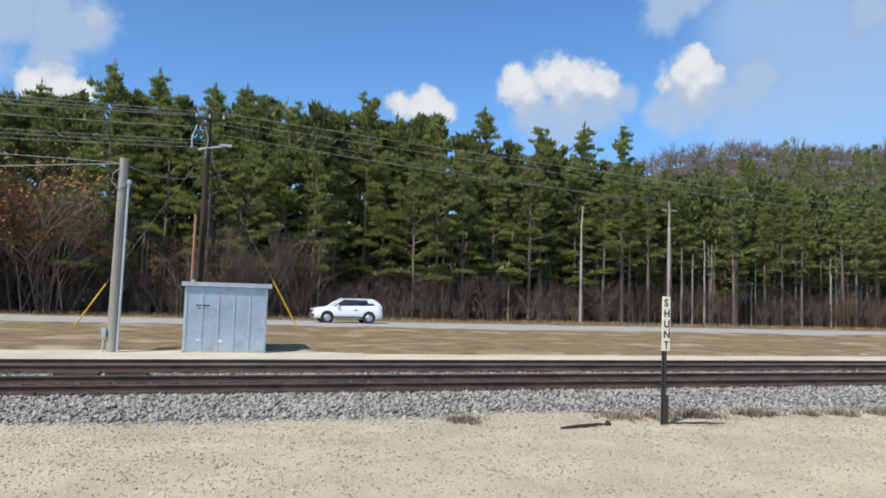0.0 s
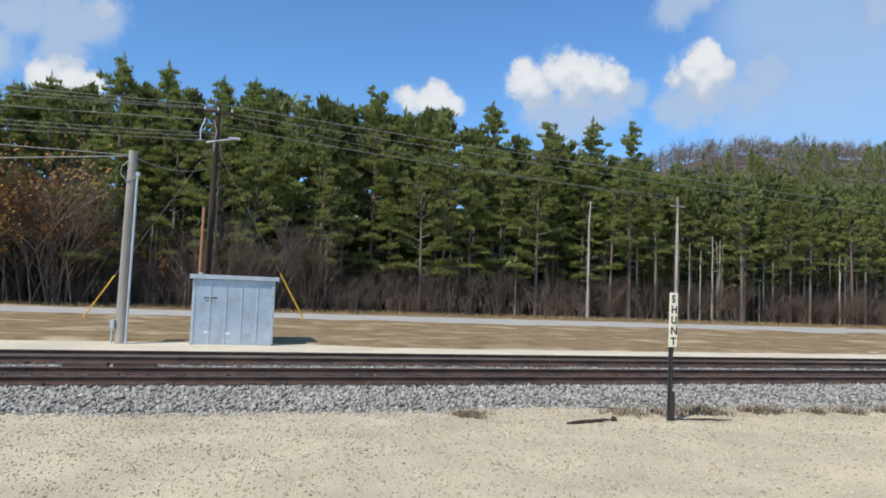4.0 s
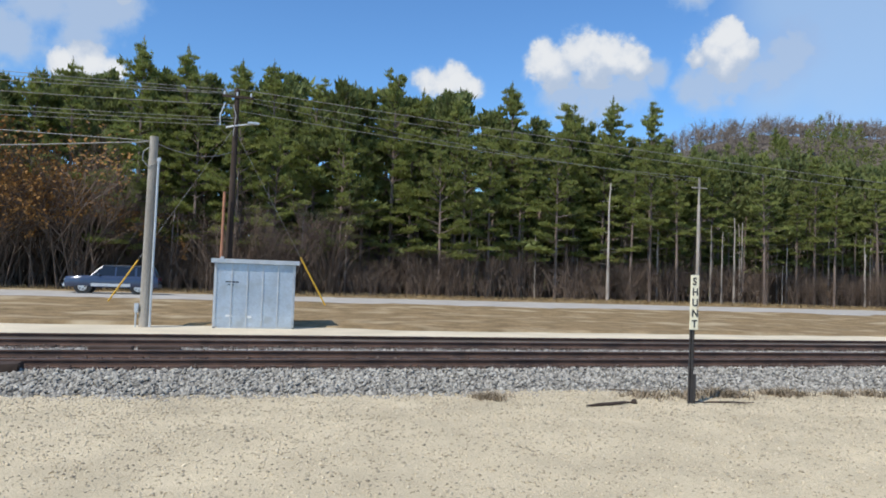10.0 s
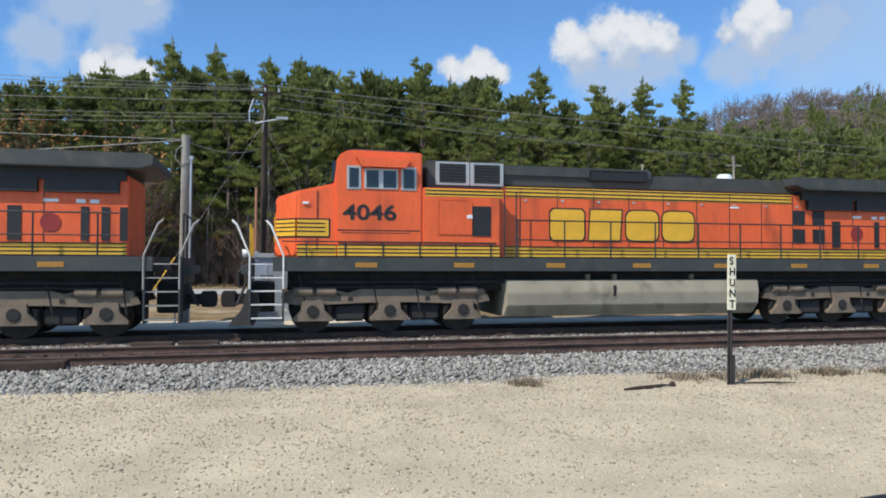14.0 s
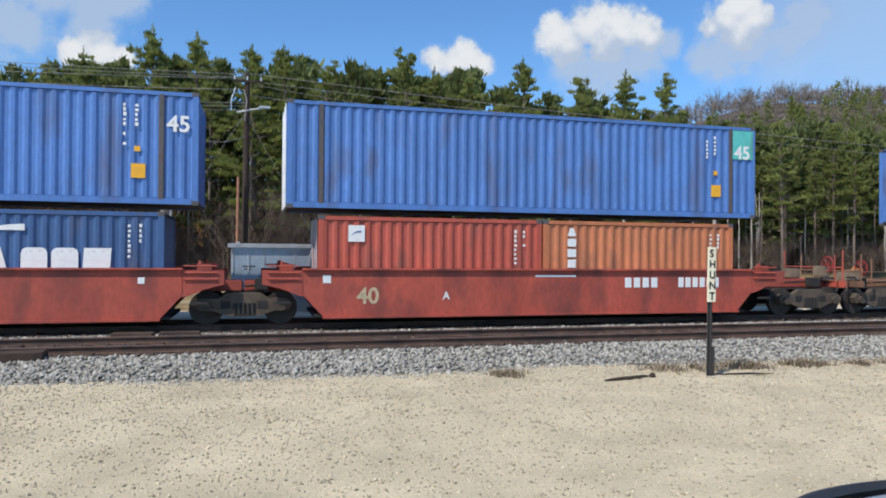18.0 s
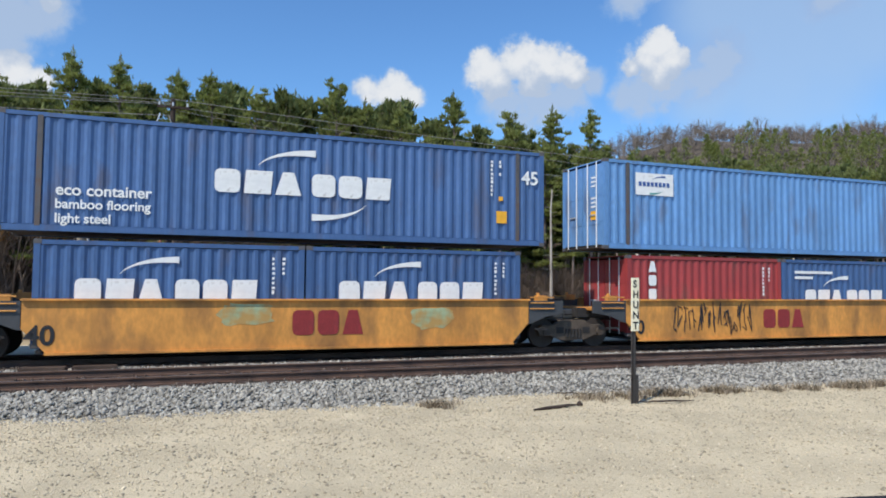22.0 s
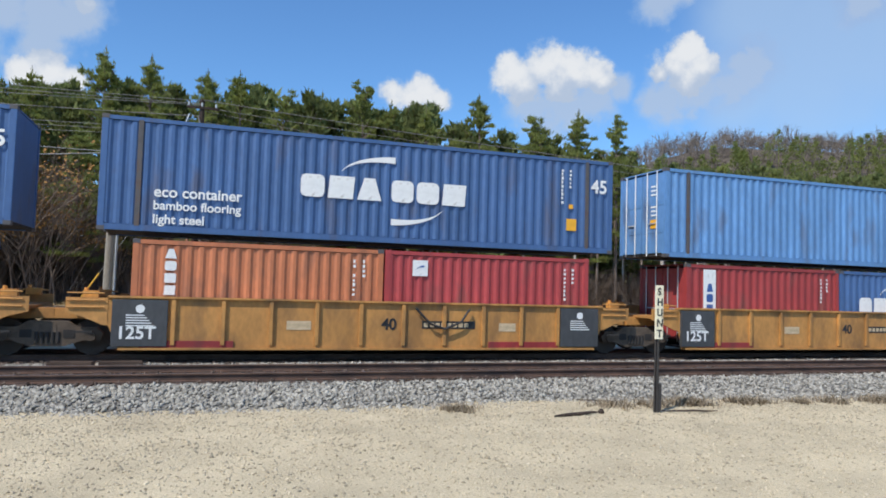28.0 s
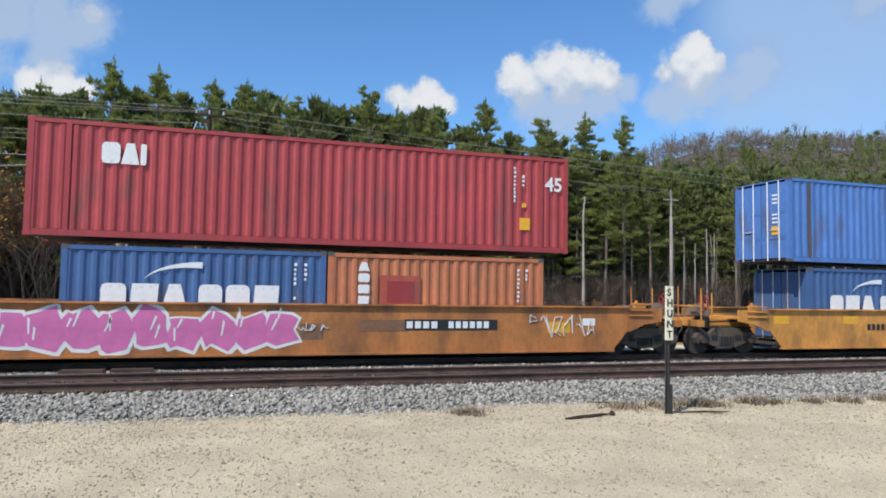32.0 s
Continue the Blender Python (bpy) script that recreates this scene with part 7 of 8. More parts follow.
# ---- beside the track ----
def shed():
    root = thing("equipment_shed", "galvanised ribbed steel equipment shed on the service strip", "shed", at=pose(-0.64, 22.6, -0.04))
    w, h, d = 2.42, 2.08, 1.9
    for i in range(5):
        a = 0.06 + i * (w - 0.12) / 5
        part("wall_panel", boxes((a + 0.01, a + (w - 0.12) / 5 - 0.01, -0.012, 0.02, 0.06, h - 0.1)), M_GALV, root, bevel=0.006)
    for i in range(6):
        a = 0.06 + i * (w - 0.12) / 5
        part("panel_rib", boxes((a - 0.022, a + 0.022, -0.035, 0.0, 0.05, h - 0.08)), M_GALV_PLAIN, root, bevel=0.008)
    part("corner_post", boxes((0, 0.07, -0.02, 0.07, 0, h)), M_GALV_PLAIN, root, bevel=0.008)
    part("corner_post", boxes((w - 0.07, w, -0.02, 0.07, 0, h)), M_GALV_PLAIN, root, bevel=0.008)
    part("side_wall", boxes((0.01, 0.05, 0.0, d, 0.05, h)), M_GALV, root)
    part("side_wall", boxes((w - 0.05, w - 0.01, 0.0, d, 0.05, h)), M_GALV, root)
    part("back_wall", boxes((0.05, w - 0.05, d - 0.04, d, 0.05, h)), M_GALV, root)
    part("core", boxes((0.06, w - 0.06, 0.02, d - 0.05, 0.05, h - 0.02)), M_GALV_PLAIN, root)
    bm = fresh()
    box(bm, -0.09, w + 0.09, -0.10, d + 0.08, h - 0.03, h + 0.03)
    part("roof", bm, M_GALV_PLAIN, root, bevel=0.015)
    part("roof_edge", boxes((-0.1, w + 0.1, -0.125, -0.10, h - 0.09, h + 0.04)), M_GALV_PLAIN, root, bevel=0.005)
    part("bracket", boxes((0.16, 0.26, -0.14, 0.0, h - 0.02, h + 0.1)), M_GALV_PLAIN, root)
    part("skid", boxes((0, w, -0.02, 0.12, -0.05, 0.05)), M_GALV_PLAIN, root, bevel=0.01)
    for k in range(4):
        part("notice_bar", boxes((0.34 + k * 0.1, 0.42 + k * 0.1, -0.02, -0.008, h - 0.68, h - 0.64)), M_BLACK, root)
    for k in range(2):
        part("notice_bar", boxes((0.40 + k * 0.1, 0.48 + k * 0.1, -0.02, -0.008, h - 0.76, h - 0.73)), M_BLACK, root)
    part("scuff", boxes((0.38, 0.58, -0.018, -0.009, 0.36, 0.42)), M_WHITE, root)
    part("scuff", boxes((0.98, 1.14, -0.018, -0.009, 0.32, 0.40)), M_WHITE, root)


shed()


def tapered_pole(name, label, x, y, z0, h, r0, r1, material, lean=0.0, parts=()):
    root = thing(name, label, "pole", at=pose(x, y, z0, 0, lean, 0))
    bm = fresh()
    rod(bm, (0, 0, -0.3), (0, 0, h), r0, r1, seg=14)
    part("shaft", bm, material, root)
    return root


def span(V, F, a, b, sag, r=0.012, n=14):
    """One unbroken hanging wire of square section."""
    a, b = Vector(a), Vector(b)
    d = (b - a).normalized()
    u = d.cross(Vector((0, 0, 1))).normalized()
    for i in range(n + 1):
        k = i / n
        p = a.lerp(b, k) - Vector((0, 0, sag * 4 * k * (1 - k)))
        for off in (u, Vector((0, 0, 1)), -u, Vector((0, 0, -1))):
            V.append(tuple(p + off * r))
        if i:
            m = len(V) - 8
            for j in range(4):
                F.append((m + j, m + (j + 1) % 4, m + 4 + (j + 1) % 4, m + 4 + j))


def wire(a, b, sag, r, name="overhead_wire", material=None, label="thin overhead wire strung between poles"):
    V, F = [], []
    span(V, F, a, b, sag, r)
    tagged(new(name, raw(name, V, F, material or M_WIRE)), label, "wire", "overhead wires")


# grey service pole by the shed
pole = tapered_pole("service_pole", "weathered grey wooden pole with conduit beside the shed", -2.56, 22.6, -0.05, 5.68, 0.15, 0.125, M_POLE_GREY, lean=0.4)
part("conduit", rods(((0.17, -0.1, 0), (0.17, -0.1, 4.95)), r=0.035), M_GALV_PLAIN, pole)
part("conduit_head", boxes((0.12, 0.24, -0.16, -0.04, 4.92, 5.05)), M_GALV_PLAIN, pole, bevel=0.02)
part("meter_box", boxes((-0.27, -0.15, -0.16, 0.02, 0.45, 0.72)), M_GALV_PLAIN, pole, bevel=0.015)
part("ground_pipe", rods(((-0.22, -0.08, 0), (-0.22, -0.08, 0.5)), r=0.025), M_GALV_PLAIN, pole)
loop = fresh()
pts = [(-0.1, -0.12, 5.35), (-0.26, -0.12, 5.2), (-0.28, -0.12, 4.95), (-0.1, -0.14, 4.75), (0.14, -0.12, 4.9)]
for a, b in zip(pts, pts[1:]):
    rod(loop, a, b, 0.014, seg=6)
part("drip_loop", loop, M_WIRE, pole)

# dark utility pole across the verge
up = tapered_pole("utility_pole", "tall dark tarred utility pole with street-light arm", -0.42, 36.0, -0.1, 10.7, 0.17, 0.12, M_POLE_DARK, lean=0.5)
part("lamp_arm", rods(((-0.45, -0.1, 8.72), (0.05, -0.12, 8.85)), ((0.05, -0.12, 8.85), (1.0, -0.12, 9.05)), r=0.045), M_GALV_PLAIN, up)
part("lamp_head", boxes((0.55, 1.12, -0.22, -0.02, 8.98, 9.10)), M_GALV_PLAIN, up, bevel=0.03)
part("crossarm", boxes((-0.7, 0.75, -0.17, -0.07, 10.2, 10.32)), M_POLE_DARK, up, bevel=0.01)
for k in (-0.6, 0.0, 0.65):
    part("insulator", rods(((k, -0.12, 10.32), (k, -0.12, 10.5)), r=0.045), M_GALV_PLAIN, up)
part("cutout", rods(((-0.55, -0.15, 9.9), (-0.75, -0.15, 9.3)), ((-0.75, -0.15, 9.3), (-0.72, -0.15, 8.8)), r=0.03), M_GALV_PLAIN, up)
cab2 = fresh()
pts = [(-0.15, -0.18, 9.8), (0.0, -0.22, 9.3), (-0.05, -0.22, 8.9), (-0.1, -0.2, 8.3)]
for a, b in zip(pts, pts[1:]):
    rod(cab2, a, b, 0.028, seg=6)
part("riser_cable", cab2, M_WIRE, up)
tapered_pole("reddish_post", "slim reddish wooden post beside the utility pole", -0.74, 35.6, -0.1, 5.55, 0.075, 0.065, M_ORANGE_WOOD, lean=0.3)
far_pole = tapered_pole("far_utility_pole", "pale utility pole at the wood's edge", 39.6, 54.6, -0.1, 9.0, 0.17, 0.13, M_BARK_PALE)
part("top_shaft", rods(((0, 0, 8.9), (0, 0, 11.4)), r=0.10), M_POLE_GREY, far_pole)
part("crossarm", boxes((-0.8, 0.8, -0.05, 0.05, 10.5, 10.6)), M_POLE_GREY, far_pole)

# wires: from the dark pole to the left, and on to the far pole
T = (-0.42, 35.9)
for za, zb, yb, r in ((10.5, 10.7, 34.0, 0.013), (10.35, 10.2, 33.2, 0.013), (10.3, 9.8, 35.0, 0.014), (9.75, 9.5, 35.0, 0.016), (9.1, 8.9, 35.0, 0.011), (8.95, 8.5, 35.0, 0.011), (8.75, 8.2, 35.0, 0.011)):
    wire((T[0], T[1], za), (-46, yb, zb), 0.5, r * 1.0)
for za, zb, r in ((10.56, 8.2, 0.016), (10.2, 7.6, 0.012)):
    wire((T[0], T[1], za), (69.6, 36.0, zb), 0.46, r)
for za, zb, r in ((9.5, 11.35, 0.016), (10.05, 11.0, 0.011)):
    wire((T[0], T[1], za), (39.6, 54.5, zb), 0.34, r)
wire((-0.42, 36, 7.5), (-2.6, 22.6, 5.5), 0.35, 0.012)
wire((-2.65, 22.5, 5.45), (-46, 26, 4.2), 0.8, 0.016, "service_cable", M_WIRE, "twisted pale service cable running to the grey pole")
wire((-2.65, 22.6, 5.5), (-46, 34, 8.6), 0.4, 0.012)


def guy(a, b, f):
    """A guy wire from the pole down to its anchor, with a yellow guard at the foot."""
    a, b = Vector(a), Vector(b)
    wire(a, b, 0.0, 0.020, "guy_wire", M_WIRE, "steel guy wire bracing the utility pole")
    m = b.lerp(a, f)
    bm = fresh()
    rod(bm, b, m, 0.038, seg=8)
    tagged(new("guy_guard", mesh_of(bm, "guy_guard", M_GUARD)), "yellow plastic guy-wire guard", "wire guard", "guy guards")


guy((-0.42, 35.9, 8.6), (-5.75, 36.4, 0.0), 0.235)
guy((-0.42, 35.9, 8.6), (4.45, 36.4, 0.0), 0.285)


# marker sign
def shunt_sign():
    root = thing("marker_sign", "cream upright sign with black letters on a dark steel post", "sign", at=pose(7.82, 10.9, LOT, 0, 0.6, 0))
    part("post", boxes((-0.035, 0.035, -0.012, 0.012, -0.2, 1.35), (-0.035, -0.02, -0.012, 0.05, -0.2, 1.35), (0.02, 0.035, -0.012, 0.05, -0.2, 1.35)), M_STEELPOST, root, bevel=0.004)
    part("stub_post", boxes((0.03, 0.09, -0.02, 0.03, -0.2, 0.52)), M_STEELPOST, root, bevel=0.006)
    board = part("board", boxes((-0.085, 0.085, -0.035, -0.013, 1.31, 2.28)), M_SIGN, root, bevel=0.006)
    for i, ch in enumerate("SHUNT"):
        lettering(ch, 0.135, board, M_BLACK, -0.05, -0.039, 2.10 - i * 0.188, "letter", squeeze=0.95)
    for z in (1.36, 2.23):
        bm = fresh()
        rod(bm, (0, -0.045, z), (0, -0.03, z), 0.012, seg=8)
        part("bolt", bm, M_STEELPOST, board)


shunt_sign()


def driftwood(x, y, L, turn, r, label):
    rng = random.Random(int(x * 10))
    V, F = [], []
    for i in range(8):
        k = i / 7
        p = Vector((-L / 2 + L * k, rng.uniform(-0.02, 0.02), 0.035 + rng.uniform(0, 0.02)))
        rr = r * (0.4 + 0.6 * math.sin(k * math.pi))
        for j in range(6):
            V.append((p.x, p.y + rr * math.cos(j * math.tau / 6), p.z + rr * math.sin(j * math.tau / 6)))
        if i:
            m = len(V) - 12
            for j in range(6):
                F.append((m + j, m + (j + 1) % 6, m + 6 + (j + 1) % 6, m + 6 + j))
    F.append(tuple(range(5, -1, -1)))
    F.append(tuple(range(len(V) - 6, len(V))))
    ob = tagged(new("stick", raw("stick", V, F, M_POLE_DARK)), label, "stick")
    ob.matrix_basis = pose(x, y, LOT, 0, 0, turn)


driftwood(6.15, 10.8, 1.0, 14, 0.035, "dark weathered stick lying on the gravel")
# thin dark bar on the gravel, running right from near the sign's foot
driftwood(8.4, 10.75, 1.1, -12, 0.02, "thin dark bar lying flat by the sign")
driftwood(6.72, 10.95, 0.12, 60, 0.05, "short dark stub on the gravel")
driftwood(4.6, 13.0, 0.7, 35, 0.012, "thin dead twig on the ballast shoulder")
driftwood(7.2, 12.1, 0.6, -30, 0.012, "thin dead twig on the ballast shoulder")

# tie offcuts and dark oily patches on the near track
for x, y, L, w, h, turn in ((-4.6, 14.2, 2.0, 0.5, 0.16, 4), (-2.6, 17.3, 0.9, 0.35, 0.14, -3), (-1.6, 17.35, 0.9, 0.3, 0.14, 2), (4.2, 14.35, 0.3, 0.06, 0.04, 10)):
    ob = tagged(new("tie_offcut", mesh_of(boxes((-L / 2, L / 2, -w / 2, w / 2, -0.05, h)), "tie_offcut", M_TIE, bevel=0.02)), "dark creosoted timber offcut lying on the ballast", "timber")
    ob.matrix_basis = pose(x, y, -0.17, 0, 0, turn)


# dry weeds along the toe of the ballast and on the verges
def blades(name, n, place, size, label, material=M_BLADE):
    rng = random.Random(n)
    V, F = [], []
    for _ in range(n):
        x, y, z = place(rng)
        for _ in range(5):
            a = rng.uniform(0, math.tau)
            L = size * rng.uniform(0.5, 1.2)
            d = Vector((math.cos(a) * 0.5, math.sin(a) * 0.5, rng.uniform(0.4, 1.0))).normalized() * L
            s = Vector((-math.sin(a), math.cos(a), 0)) * 0.008 * (1 + size * 2)
            o = Vector((x + rng.gauss(0, 0.05), y + rng.gauss(0, 0.05), z))
            k = len(V)
            V.extend([tuple(o - s), tuple(o + s), tuple(o + d)])
            F.append((k, k + 1, k + 2))
    tagged(new(name, raw(name, V, F, material)), label, "dry grass", kind="stuff")


def weeds(r):
    c = r.choice((8.9, 9.0, 9.2, 10.3, 10.6, 11.6, 12.4, 13.5, 13.8, 14.4, 7.4, 4.3, 8.2, 15, 15.6, 16.2, 17))
    x = c + r.gauss(0, 0.16)
    return x, toe(x) - 0.25 + r.gauss(0, 0.14), LOT


def verge_grass(r):
    x, y = r.uniform(-20, 60), r.uniform(23.8, 39.3)
    return x, y, -0.03 + wob(x, y, 0.18, 0.10)


def wood_edge(r):
    x, y = r.uniform(-30, 70), r.uniform(50.5, 58)
    return x, y, 0.0


blades("toe_weeds", 1000, weeds, 0.17, "dry weeds along the toe of the ballast", M_WEED)
blades("verge_grass", 9000, verge_grass, 0.10, "short dormant grass on the verge")
blades("wood_edge_grass", 5000, wood_edge, 0.35, "taller dry grass at the edge of the wood")


# ---- vehicles ----
def car_colour(name, base, rough=0.25):
    m = mat(name, base, rough, 0.1, vary=0.04, scale=1.5)
    m.node_tree.nodes["Principled BSDF"].inputs["Coat Weight"].default_value = 0.6
    return m


V_WHITE = car_colour("white_car_paint", (0.90, 0.90, 0.89), 0.35)
V_BLUE = car_colour("deep_blue_car_paint", (0.013, 0.026, 0.085))
V_SLATE = car_colour("slate_blue_car_paint", (0.036, 0.053, 0.098))
V_SILVER = car_colour("silver_blue_car_paint", (0.52, 0.60, 0.68))
M_LAMP = mat("clear_lamp", (0.7, 0.7, 0.68), 0.15, vary=0.05)
M_TAIL = mat("red_lamp", (0.45, 0.02, 0.02), 0.2, vary=0.05)
M_TRIM = mat("grey_plastic_trim", (0.10, 0.10, 0.10), 0.7, vary=0.1)


def loft(stations):
    """Cross-sections along x: (x, low z, shoulder z, half width, top half width)."""
    bm = fresh()
    rings = []
    for x, z0, z1, w, wt in stations:
        zm = z0 + (z1 - z0) * 0.45
        prof = [(-w * 0.88, z0), (-w, z0 + 0.10), (-w, zm), (-w * 0.985, z1 - 0.06), (-wt, z1), (wt, z1), (w * 0.985, z1 - 0.06), (w, zm), (w, z0 + 0.10), (w * 0.88, z0)]
        rings.append([bm.verts.new((x, y, z)) for y, z in prof])
    for a, b in zip(rings, rings[1:]):
        for i in range(len(a)):
            j = (i + 1) % len(a)
            bm.faces.new((a[i], a[j], b[j], b[i]))
    bm.faces.new(rings[0])
    bm.faces.new(rings[-1][::-1])
    return bm


def glasshouse(pts_low, pts_high, w0, w1):
    """Window band between the belt and the roof: outlines by x and z."""
    bm = fresh()
    (xa, za), (xb, zb) = pts_low
    (xc, zc), (xd, zd) = pts_high
    v = [bm.verts.new(p) for p in ((xa, -w0, za), (xb, -w0, zb), (xd, -w1, zd), (xc, -w1, zc), (xa, w0, za), (xb, w0, zb), (xd, w1, zd), (xc, w1, zc))]
    for f in ((0, 1, 2, 3), (7, 6, 5, 4), (4, 5, 1, 0), (3, 2, 6, 7), (0, 3, 7, 4), (1, 5, 6, 2)):
        bm.faces.new([v[i] for i in f])
    return bm


def road_car(name, label, category, colour, kind):
    """A car facing -x, its tyres on z = 0."""
    root = thing(name, label, category, "passing vehicles")
    if kind == "suv":
        L, wb = 4.6, (-1.38, 1.36)
        st = [(-2.30, 0.38, 0.72, 0.70, 0.6), (-2.18, 0.30, 0.92, 0.86, 0.74), (-1.5, 0.28, 1.04, 0.91, 0.80), (-0.85, 0.28, 1.10, 0.92, 0.84), (1.9, 0.28, 1.18, 0.92, 0.84), (2.22, 0.32, 1.16, 0.88, 0.8), (2.30, 0.42, 0.95, 0.80, 0.7)]
        low, high, roof = ((-1.15, 1.04), (2.10, 1.14)), ((-0.30, 1.54), (1.62, 1.50)), (-0.42, 1.72, 1.49, 1.60, 0.62)
        pillars = ((0.42, 0.07), (1.15, 0.09))
    elif kind == "wagon":
        L, wb = 5.2, (-1.55, 1.50)
        st = [(-2.60, 0.45, 0.80, 0.76, 0.66), (-2.48, 0.38, 1.00, 0.92, 0.80), (-1.6, 0.36, 1.06, 0.97, 0.86), (-1.1, 0.36, 1.08, 0.98, 0.90), (2.2, 0.36, 1.10, 0.98, 0.90), (2.52, 0.40, 1.08, 0.95, 0.86), (2.60, 0.48, 1.05, 0.88, 0.8)]
        low, high, roof = ((-1.12, 1.06), (2.46, 1.08)), ((-0.50, 1.62), (2.18, 1.62)), (-0.56, 2.26, 1.60, 1.68, 0.66)
        pillars = ((0.15, 0.09), (1.25, 0.12))
    elif kind == "truck":
        L, wb = 5.8, (-1.9, 1.75)
        st = [(-2.90, 0.45, 0.85, 0.80, 0.7), (-2.78, 0.42, 1.05, 0.94, 0.82), (-1.6, 0.40, 1.15, 0.98, 0.86), (-1.2, 0.40, 1.18, 0.98, 0.90), (2.75, 0.42, 1.20, 0.98, 0.92), (2.90, 0.46, 1.16, 0.96, 0.9)]
        low, high, roof = ((-1.45, 1.14), (0.75, 1.16)), ((-0.75, 1.76), (0.62, 1.76)), (-0.8, 0.72, 1.74, 1.82, 0.70)
        pillars = ((-0.6, 0.1), (0.05, 0.12), (0.5, 0.14))
    part("body", loft(st), colour, root, bevel=0.03, smooth=True)
    part("window_band", glasshouse(low, high, 0.80, 0.64), M_GLASS, root, bevel=0.02)
    x0, x1, z0, z1, hw = roof
    part("roof", boxes((x0, x1, -hw - 0.03, hw + 0.03, z0, z1)), colour, root, bevel=0.05)
    for px, pw in pillars:
        for sy in (-1, 1):
            bm = fresh()
            v = [bm.verts.new(p) for p in ((px, sy * 0.815, low[0][1]), (px + pw, sy * 0.815, low[0][1]), (px + pw, sy * 0.66, high[0][1]), (px, sy * 0.66, high[0][1]))]
            w2 = [bm.verts.new((q.co.x, q.co.y - sy * 0.03, q.co.z)) for q in v]
            bm.faces.new(v)
            bm.faces.new(w2[::-1])
            for i in range(4):
                bm.faces.new((v[i], w2[i], w2[(i + 1) % 4], v[(i + 1) % 4]))
            part("pillar", bm, M_BLACK if kind == "suv" else colour, root)
    for sy in (-1, 1):
        bm = fresh()
        v0, v1 = (low[0][0] - 0.02, low[0][1]), (high[0][0] - 0.03, high[0][1])
        rod(bm, (v0[0], sy * 0.80, v0[1]), (v1[0], sy * 0.65, v1[1]), 0.045, seg=6)
        part("windshield_pillar", bm, colour, root)
        bm = fresh()
        rod(bm, (low[1][0] - 0.10, sy * 0.80, low[1][1]), (high[1][0] - 0.02, sy * 0.65, high[1][1]), 0.11, seg=6)
        part("rear_pillar", bm, colour, root)
        part("mirror", boxes((low[0][0] + 0.35, low[0][0] + 0.5, sy * 0.98 - 0.07, sy * 0.98 + 0.07, low[0][1] + 0.02, low[0][1] + 0.18)), colour, root, bevel=0.03)
        part("door_handle", boxes((0.35, 0.55, sy * 0.93 - 0.02, sy * 0.93 + 0.02, 0.86, 0.9)), M_TRIM, root)
        part("sill_trim", boxes((wb[0] + 0.45, wb[1] - 0.45, sy * 0.93 - 0.02, sy * 0.93 + 0.02, 0.32, 0.45)) if kind != "wagon" else boxes((wb[0] + 0.45, wb[1] - 0.45, sy * 0.985 - 0.02, sy * 0.985 + 0.02, 0.44, 0.62)), M_TRIM if kind != "wagon" else M_GALV_PLAIN, root, bevel=0.01)
        part("head_lamp", boxes((-L / 2 + 0.03, -L / 2 + 0.32, sy * 0.70 - 0.14, sy * 0.70 + 0.14, 0.74, 0.9)), M_LAMP, root, bevel=0.04)
        part("tail_lamp", boxes((L / 2 - 0.16, L / 2 + 0.01, sy * 0.78 - 0.09, sy * 0.78 + 0.09, 0.78, 1.04)), M_TAIL, root, bevel=0.03)
        for wx in wb:
            r = 0.36 if kind == "suv" else 0.40
            bm = fresh()
            rod(bm, (wx, sy * 0.68, r), (wx, sy * 0.935, r), r, seg=26)
            tyre = part("wheel", bm, M_TYRE, root, bevel=0.03)
            bm = fresh()
            rod(bm, (wx, sy * 0.93, r), (wx, sy * 0.95, r), r * 0.62, r * 0.55, seg=20)
            rim = part("rim", bm, M_RIM, tyre)
            for k in range(5):
                a = k * math.tau / 5
                bm = fresh()
                rod(bm, (wx + r * 0.36 * math.cos(a), sy * 0.945, r + r * 0.36 * math.sin(a)), (wx + r * 0.36 * math.cos(a), sy * 0.955, r + r * 0.36 * math.sin(a)), r * 0.11, seg=8)
                hole = new("rim_gap", mesh_of(bm, "rim_gap", M_BLACK))
                hole.parent = tyre
            bm = fresh()
            rod(bm, (wx, sy * 0.60, r + 0.02), (wx, sy * 0.925, r + 0.02), r + 0.07, seg=26)
            part("wheel_arch", bm, M_BLACK, root)
    part("bumper", boxes((-L / 2 - 0.05, -L / 2 + 0.12, -0.84, 0.84, 0.38, 0.60)), M_TRIM if kind == "suv" else M_GALV_PLAIN, root, bevel=0.04)
    part("bumper", boxes((L / 2 - 0.12, L / 2 + 0.05, -0.84, 0.84, 0.38, 0.62)), M_TRIM, root, bevel=0.04)
    part("grille", boxes((-L / 2 - 0.03, -L / 2 + 0.1, -0.45, 0.45, 0.64, 0.84)), M_BLACK, root, bevel=0.02)
    if kind == "suv":
        bm = fresh()
        prism(bm, [(1.32, 1.10), (2.26, 1.08), (2.20, 1.24), (1.78, 1.56), (1.22, 1.58)], -0.72, 0.72)
        part("tailgate", bm, colour, root, bevel=0.05)
